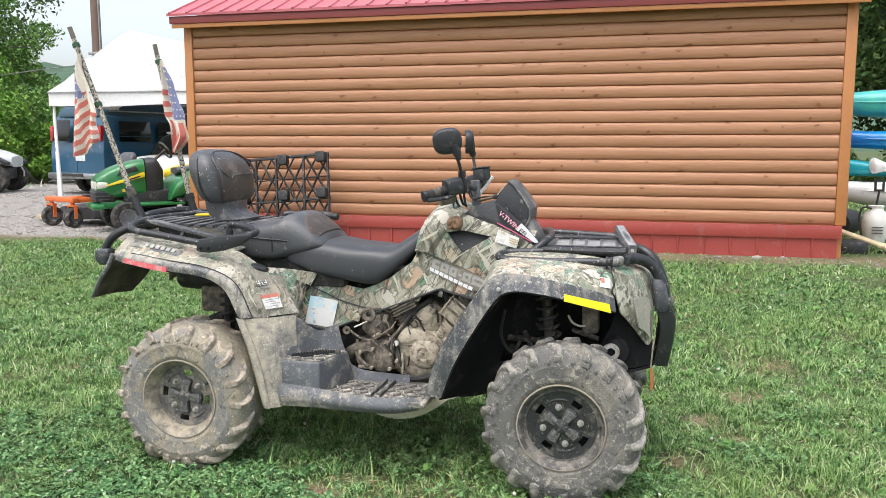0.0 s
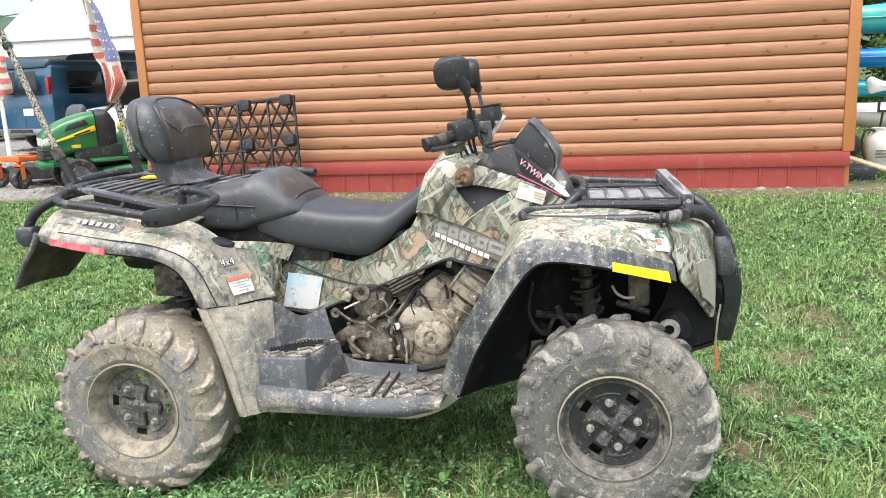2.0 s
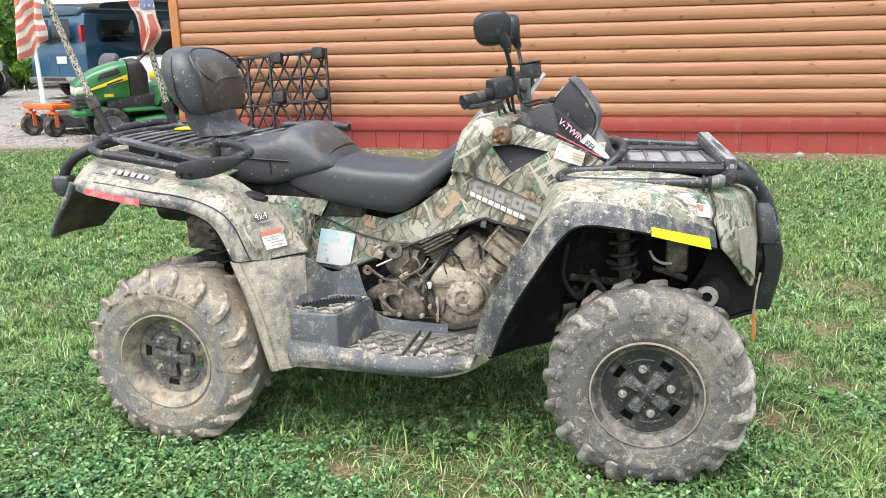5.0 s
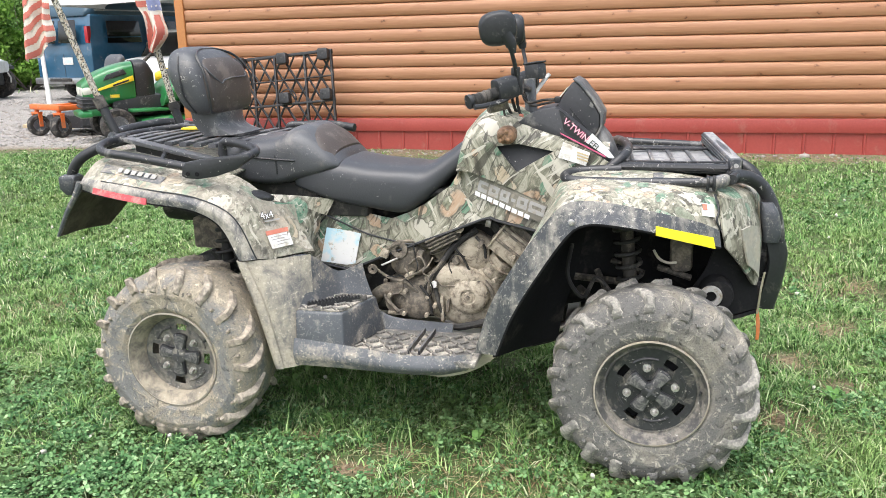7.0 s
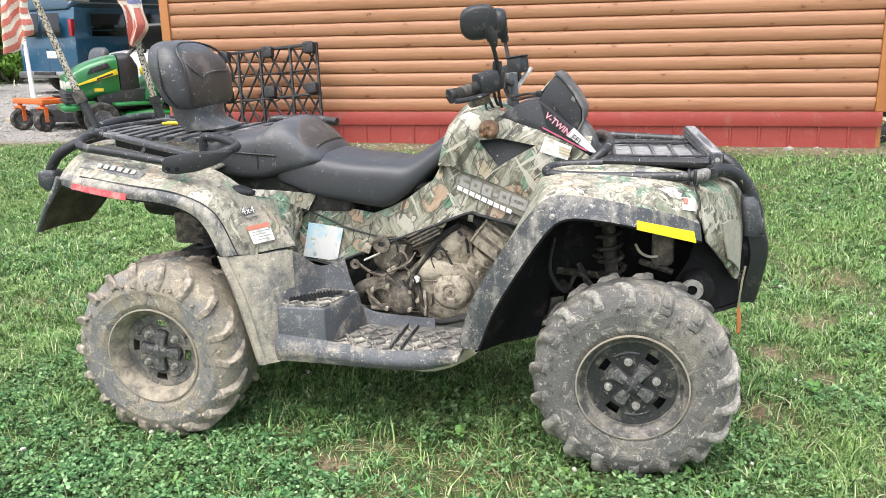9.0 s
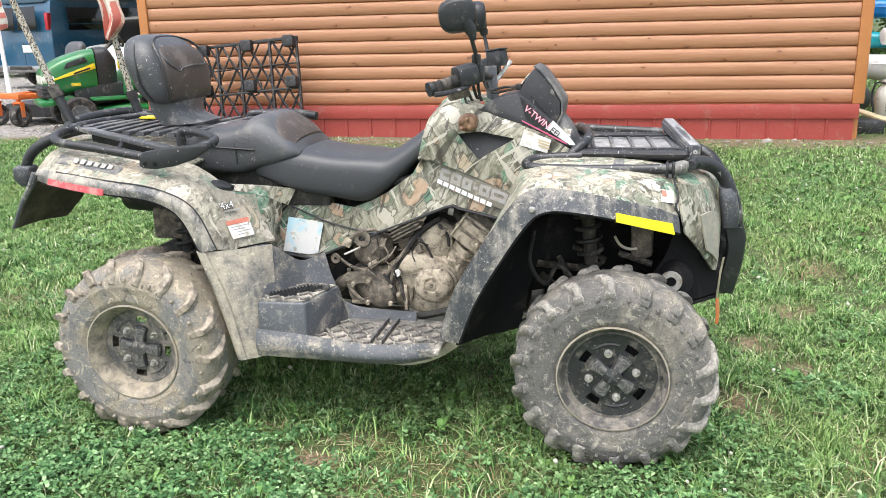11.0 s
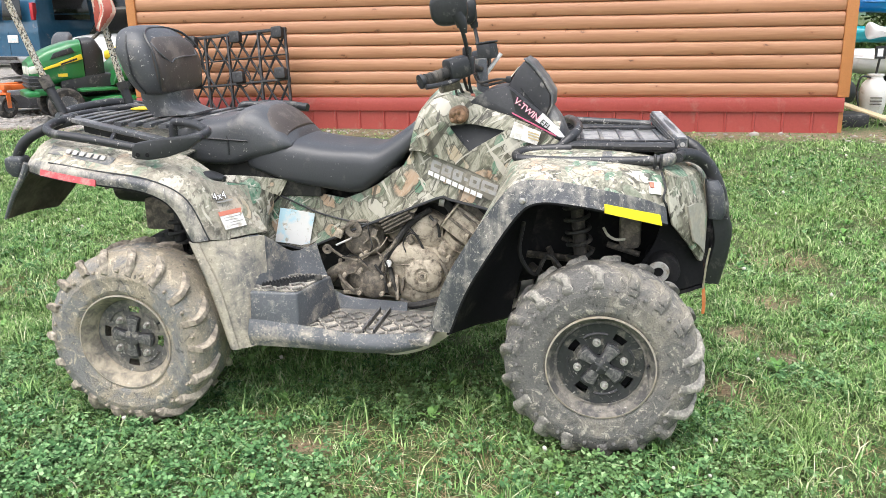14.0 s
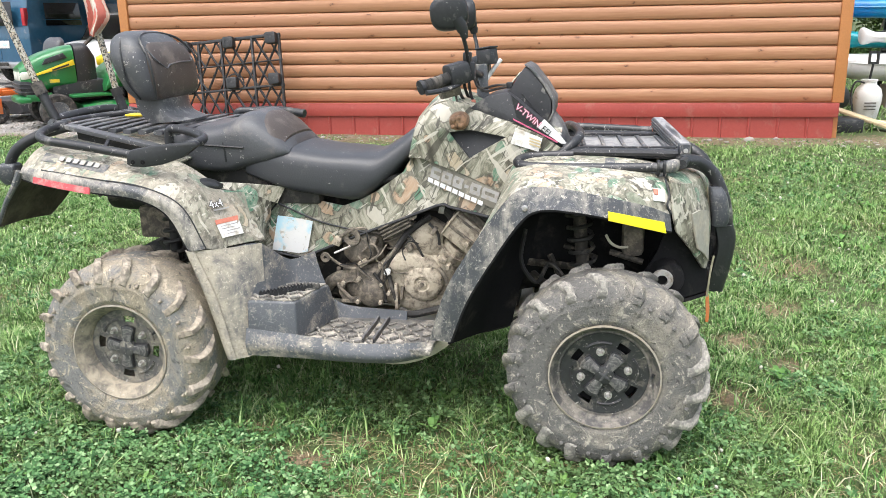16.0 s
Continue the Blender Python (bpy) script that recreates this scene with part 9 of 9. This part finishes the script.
# ---- grass, clover, gravel ----
GRASS = blade_material("lawn_grass_blades", ((0.0, (0.030, 0.082, 0.022)), (0.24, (0.096, 0.220, 0.056)), (0.58, (0.228, 0.390, 0.124)), (0.86, (0.365, 0.515, 0.215)), (1.0, (0.62, 0.60, 0.43))))
CLOVER = blade_material("clover_leaves", ((0.0, (0.022, 0.070, 0.023)), (0.40, (0.070, 0.172, 0.058)), (0.80, (0.165, 0.31, 0.125)), (1.0, (0.31, 0.45, 0.23))))
BLOSSOM = worn("white_clover_blossom", (0.42, 0.40, 0.32), (0.62, 0.61, 0.54), None, rough=0.8, big=30)
STRAW = blade_material("dead_grass", ((0.0, (0.13, 0.085, 0.045)), (0.45, (0.33, 0.235, 0.125)), (0.8, (0.46, 0.38, 0.23)), (1.0, (0.60, 0.53, 0.36))))
gr = np.random.default_rng(77)


def heights(x, y):
    """gz for many points, without the small waves where they do not matter."""
    return np.array([gz(a, b) for a, b in zip(x, y)])


def field(x, y, scale, seed):
    """Smooth random field, about -1 to 1."""
    out = np.zeros_like(x)
    r = np.random.default_rng(seed)
    for _ in range(9):
        a, k, ph = r.uniform(0, 6.28), scale * r.uniform(0.5, 2.2), r.uniform(0, 6.28)
        out += np.sin((x * math.cos(a) + y * math.sin(a)) * k + ph)
    return out / 3.2


def bare(x, y):
    """How bare the soil is: worn spots and the strip along the shed's foot."""
    b = np.clip((field(x, y, 3.4, 4) - 0.62) * 2.0, 0, 1) * 0.75
    for cx, cy, rx, ry in BARE:
        d = ((x - cx) / rx) ** 2 + ((y - cy) / ry) ** 2 + 0.9 * field(x, y, 11.0, 21)
        b = np.maximum(b, np.clip(1.15 - 0.85 * d, 0, 1))
    strip = np.clip(2.0 * np.exp(-((y - 5.86) / 0.50) ** 2) + 0.35 * field(x, y, 5.0, 27) - 0.15, 0, 1) * ((x > -4.6) & (x < 5.0) & (y > 5.0))
    return np.clip(np.maximum(b, strip * 0.95), 0, 1)


def clover_share(x, y):
    c = 0.50 * field(x, y, 1.6, 9) + 0.25 * field(x, y, 5.0, 19) + 0.20
    c += 0.9 * np.exp(-(((x + 1.0) / 0.8) ** 2 + ((y + 0.75) / 0.45) ** 2))
    c += 0.8 * np.exp(-(((x - 1.3) / 0.7) ** 2 + ((y + 0.75) / 0.35) ** 2))
    c += 0.5 * np.exp(-(((x - 0.2) / 0.5) ** 2 + ((y + 0.35) / 0.3) ** 2))
    c += 0.7 * np.exp(-(((x - 1.4) / 0.5) ** 2 + ((y - 0.9) / 0.8) ** 2)) * (field(x, y, 6.0, 33) > 0)
    return np.clip(c, 0, 1) * (0.62 + 0.3 * np.clip(field(x, y, 8.0, 41), -1, 1))


def allowed(x, y):
    """Clear of the tyres and the shed."""
    ok = np.ones(len(x), bool)
    for cx in (-0.75, 0.752):
        for cy, hw in ((-0.42, 0.125), (0.42, 0.125)):
            ok &= ~((np.abs(x - cx) < 0.11) & (np.abs(y - cy) < hw))
    ok &= ~((x > -4.55) & (x < 3.02) & (y > 5.90) & (y < 10.3))
    gravel = (x < -4.4) & (y + 0.12 * (x + 4.6) + 0.5 * field(x, y, 1.5, 3) > 5.35)
    return ok & ~(gravel & (np.random.default_rng(8).uniform(size=len(x)) > 0.04))


def blades(name, n, x0, x1, y0, y1, h, w, seed, material, label, bias=1.0, only_bare=False):
    r = np.random.default_rng(seed)
    x, y = r.uniform(x0, x1, n), r.uniform(y0, y1, n)
    keep = allowed(x, y)
    p = bare(x, y)
    if only_bare:
        keep &= r.uniform(size=n) < 0.16 + 0.84 * p + 0.35 * np.exp(-(((x - 0.5) / 0.8) ** 2 + ((y + 0.7) / 0.3) ** 2))
    else:
        keep &= r.uniform(size=n) > p * 0.86 + 0.06 * (y > 5.3)
        keep &= r.uniform(size=n) > clover_share(x, y) * 0.72 * bias
    x, y = x[keep], y[keep]
    n = len(x)
    z = heights(x, y) - 0.004
    tuft = np.clip(0.74 + 0.32 * np.clip(field(x, y, 7.0, 12), -1.0, 1.6) + 0.34 * np.clip(field(x, y, 23.0, 15), -0.9, 1.8), 0.25, 2.2)
    hh = h * tuft * r.lognormal(0, 0.30, n) * np.where((y > 5.15) & (y < 5.9), 0.6, 1.0)
    ww = w * r.uniform(0.7, 1.35, n)
    a = r.uniform(0, 6.283, n)
    lean = hh * np.abs(r.normal(0.95, 0.6, n)) * (2.4 if only_bare else 1.0)
    dx, dy = np.cos(a), np.sin(a)
    b = a + 1.57 + r.normal(0, 0.5, n)
    sx, sy = np.cos(b) * ww / 2, np.sin(b) * ww / 2
    top = hh * (0.35 if only_bare else 1.0)
    v = np.empty((n, 5, 3))
    v[:, 0] = np.c_[x - sx, y - sy, z]
    v[:, 1] = np.c_[x + sx, y + sy, z]
    mx, my, mz = x + dx * lean * 0.3, y + dy * lean * 0.3, z + top * 0.58
    v[:, 2] = np.c_[mx + sx * 0.8, my + sy * 0.8, mz]
    v[:, 3] = np.c_[mx - sx * 0.8, my - sy * 0.8, mz]
    v[:, 4] = np.c_[x + dx * lean, y + dy * lean, z + top * np.clip(1.0 - 0.12 * lean / hh, 0.5, 1)]
    i = np.arange(n)[:, None] * 5
    f = np.concatenate([i + np.array((0, 1, 2)), i + np.array((0, 2, 3)), i + np.array((3, 2, 4))])
    return tagged(soup(name, v.reshape(-1, 3), f, material), label, "grass", kind="stuff")


blades("grass", 250000, -2.3, 3.0, -1.75, 1.3, 0.042, 0.0046, 1, GRASS, "short green lawn grass round the quad bike")
blades("grass", 185000, -4.2, 5.2, 1.3, 3.6, 0.036, 0.0058, 2, GRASS, "short green lawn grass behind the quad bike", 0.6)
blades("grass", 150000, -6.5, 7.0, 3.6, 5.9, 0.032, 0.0078, 3, GRASS, "short green lawn grass towards the shed", 0.4)
blades("grass", 90000, -5.2, -2.3, -1.0, 3.6, 0.038, 0.006, 4, GRASS, "short green lawn grass beside the yard", 0.6)
blades("grass", 24000, 3.03, 14, 5.9, 16, 0.07, 0.016, 5, GRASS, "rough grass round the kayak rack", 0.3)
blades("grass", 12000, -24, -11, 15.3, 24, 0.18, 0.03, 6, GRASS, "rough grass at the edge of the yard", 0.2)
blades("grass", 3000, -4.4, 4.4, 5.40, 5.88, 0.042, 0.012, 12, GRASS, "weeds along the foot of the shed", 0.2)
blades("grass", 16000, 3.0, 7.5, -1.75, 3.6, 0.034, 0.012, 13, GRASS, "short lawn grass away from the quad bike", 0.3)
blades("grass", 26000, -5.0, 7.5, -6.5, -1.75, 0.034, 0.013, 14, GRASS, "short lawn grass in the foreground", 0.3)
blades("grass", 16000, -9.0, -5.2, -1.0, 5.6, 0.036, 0.011, 15, GRASS, "short lawn grass at the yard's edge", 0.6)
blades("dead_grass", 85000, -2.5, 4.0, -1.5, 4.0, 0.045, 0.0030, 7, STRAW, "dry clippings scattered through the lawn", only_bare=True)


def clover(n, x0, x1, y0, y1, size, seed):
    r = np.random.default_rng(seed)
    x, y = r.uniform(x0, x1, n), r.uniform(y0, y1, n)
    keep = allowed(x, y) & (r.uniform(size=n) < clover_share(x, y)) & (r.uniform(size=n) > bare(x, y))
    x, y = x[keep], y[keep]
    n = len(x)
    z = heights(x, y) + r.uniform(0.018, 0.050, n)
    turn = r.uniform(0, 6.283, n)
    s = size * r.uniform(0.65, 1.25, n)
    tx, ty = r.normal(0, 0.35, n), r.normal(0, 0.35, n)
    vs, fs = [], []
    base = 0
    for k in range(3):
        a = turn + k * 2.094
        ca, sa = np.cos(a), np.sin(a)
        pts = []
        for along, across, up in ((0.02, 0, 0), (0.55, 0.42, 0.10), (0.98, 0.26, 0.02), (0.90, 0.0, -0.06), (0.98, -0.26, 0.02), (0.55, -0.42, 0.10)):
            px = (along * ca - across * sa) * s
            py = (along * sa + across * ca) * s
            pts.append(np.c_[x + px, y + py, z + up * s + tx * px + ty * py])
        vs.append(np.stack(pts, 1).reshape(-1, 3))
        i = base + np.arange(n)[:, None] * 6
        fs.append(np.concatenate([i + np.array((0, 3, 2)), i + np.array((0, 2, 1)), i + np.array((0, 5, 4)), i + np.array((0, 4, 3))]))
        base += n * 6
    return tagged(soup("clover", np.concatenate(vs), np.concatenate(fs), CLOVER), "dense green clover leaves in the lawn", "clover", kind="stuff")


clover(105000, -2.3, 3.0, -1.75, 1.0, 0.0135, 31)
clover(42000, -5.5, 5.0, 1.0, 4.6, 0.016, 32)

# broad-leaved weeds: flat rosettes
WEED = blade_material("broad_weed_leaves", ((0.0, (0.07, 0.17, 0.04)), (0.6, (0.13, 0.28, 0.07)), (1.0, (0.21, 0.36, 0.12))))


def rosettes(n, seed):
    r = np.random.default_rng(seed)
    vs, fs, k = [], [], 0
    for _ in range(n):
        x, y = r.uniform(-2.2, 3.2), -1.6 + 6.4 * r.uniform() ** 1.4
        if not allowed(np.array([x]), np.array([y]))[0]:
            continue
        z, big = gz(x, y) + 0.010, r.uniform(0.022, 0.048)
        for leaf in range(int(r.integers(5, 9))):
            a = r.uniform(0, 6.283)
            ca, sa, ln, wd, up = math.cos(a), math.sin(a), big * r.uniform(0.7, 1.2), big * r.uniform(0.14, 0.24), big * r.uniform(0.3, 0.8)
            for f, w_, h_ in ((0.0, 0.15, 0.0), (0.45, 1.0, 0.75), (0.8, 0.75, 1.0), (1.0, 0.0, 0.9)):
                for sgn in (-1, 1):
                    vs.append((x + ca * ln * f - sa * wd * w_ * sgn, y + sa * ln * f + ca * wd * w_ * sgn, z + up * h_ + 0.004 * (w_ > 0.5)))
            for q in range(3):
                b0 = k + q * 2
                fs += [(b0, b0 + 1, b0 + 3), (b0, b0 + 3, b0 + 2)]
            k += 8
    return tagged(soup("weeds", np.array(vs), np.array(fs), WEED), "broad-leaved weeds in flat rosettes in the lawn", "weeds", kind="stuff")


rosettes(520, 51)

# clover blossoms
bl = bmesh.new()
spots = []
for k in range(520):
    x, y = gr.uniform(-3.5, 4.0), -1.6 + 6.6 * gr.uniform() ** 1.5
    if allowed(np.array([x]), np.array([y]))[0] and bare(np.array([x]), np.array([y]))[0] < 0.4 and gr.uniform() < 0.25 + 0.5 * clover_share(np.array([x]), np.array([y]))[0]:
        spots.append((x, y, gz(x, y) + gr.uniform(0.045, 0.075), gr.uniform(0.005, 0.0095)))
verts, faces = [], []
ico = bmesh.new()
bmesh.ops.create_icosphere(ico, subdivisions=1, radius=1)
iv = np.array([v.co[:] for v in ico.verts])
ifc = np.array([[v.index for v in f.verts] for f in ico.faces])
ico.free()
for x, y, z, s in spots:
    q = iv * s * (1 + 0.25 * gr.normal(size=(len(iv), 1)))
    faces.append(ifc + len(verts) * len(iv))
    verts.append(q + np.array((x, y, z)))
tagged(soup("clover_blossom", np.concatenate(verts), np.concatenate(faces), BLOSSOM), "small white clover blossoms dotted over the lawn", "blossom", kind="stuff")
bl.free()


def pebbles(name, n, pick, size, seed, label):
    r = np.random.default_rng(seed)
    vs, fs = [], []
    for k in range(n):
        x, y = pick(r)
        s = size * r.lognormal(0, 0.45)
        q = iv * (1 + 0.22 * r.normal(size=(len(iv), 1))) * np.array((r.uniform(0.7, 1.3), r.uniform(0.7, 1.3), r.uniform(0.3, 0.6))) * s
        a = r.uniform(0, 6.28)
        q = q @ np.array(((math.cos(a), math.sin(a), 0), (-math.sin(a), math.cos(a), 0), (0, 0, 1)))
        fs.append(ifc + k * len(iv))
        vs.append(q + np.array((x, y, gz(x, y) + s * 0.12)))
    return tagged(soup(name, np.concatenate(vs), np.concatenate(fs), STONE), label, "stones", kind="stuff")


pebbles("gravel", 11000, lambda r: (-4.5 - 9.5 * r.uniform() ** 1.2, 5.7 + r.uniform() * 9.5), 0.0135, 41, "loose grey gravel over the yard")
pebbles("pebbles", 420, lambda r: (r.uniform(-4.4, 4.2), 5.82 - abs(r.normal()) * 0.20), 0.012, 42, "stones and crumbs along the shed's foot")
for i, (x, y, s) in enumerate(((0.72, 5.72, 0.075), (2.15, 5.70, 0.05), (-0.6, 5.75, 0.04))):
    bm = bmesh.new()
    bmesh.ops.create_icosphere(bm, subdivisions=2, radius=s)
    for v in bm.verts:
        v.co *= 1 + 0.25 * noise.noise(v.co * 14 + Vector((i * 7, 0, 0)))
        v.co.z *= 0.55
    tagged(part("stone", bm, STONE), "flat grey stone lying by the skirting", "stone", "stones by the skirting").matrix_basis = pose(x, y, gz(x, y) + s * 0.25)

# ---- half-log siding: one piece a course ----
prof = [(0.034, 0.0), (0.014, 0.0025), (0.0, 0.008), (-0.010, 0.028), (-0.0145, 0.055), (-0.0145, 0.085), (-0.009, 0.115), (0.004, PITCH - 0.005), (0.034, PITCH)]
lr = np.random.default_rng(9)
for i in range(17):
    z = Z0 + i * PITCH
    rows = []
    for x in np.linspace(X0 + 0.107, X1 - 0.107, 30):
        j = 0.0012 * lr.normal()
        rows.append([(x, WALL_Y + d + j * (1 if 0 < k < 8 else 0), h + (0.0008 * lr.normal() if k in (1, 7) else 0)) for k, (d, h) in enumerate(prof)])
    ob = part("log", grid_bm(rows), LOGS, wall_north)
    ob.matrix_basis = pose(0, 0, z)
rows = [[(x, WALL_Y + d, min(h, 0.075)) for d, h in prof] for x in np.linspace(X0 + 0.107, X1 - 0.107, 4)]
ob = part("log", grid_bm(rows), LOGS, wall_north)
ob.matrix_basis = pose(0, 0, Z0 + 17 * PITCH)
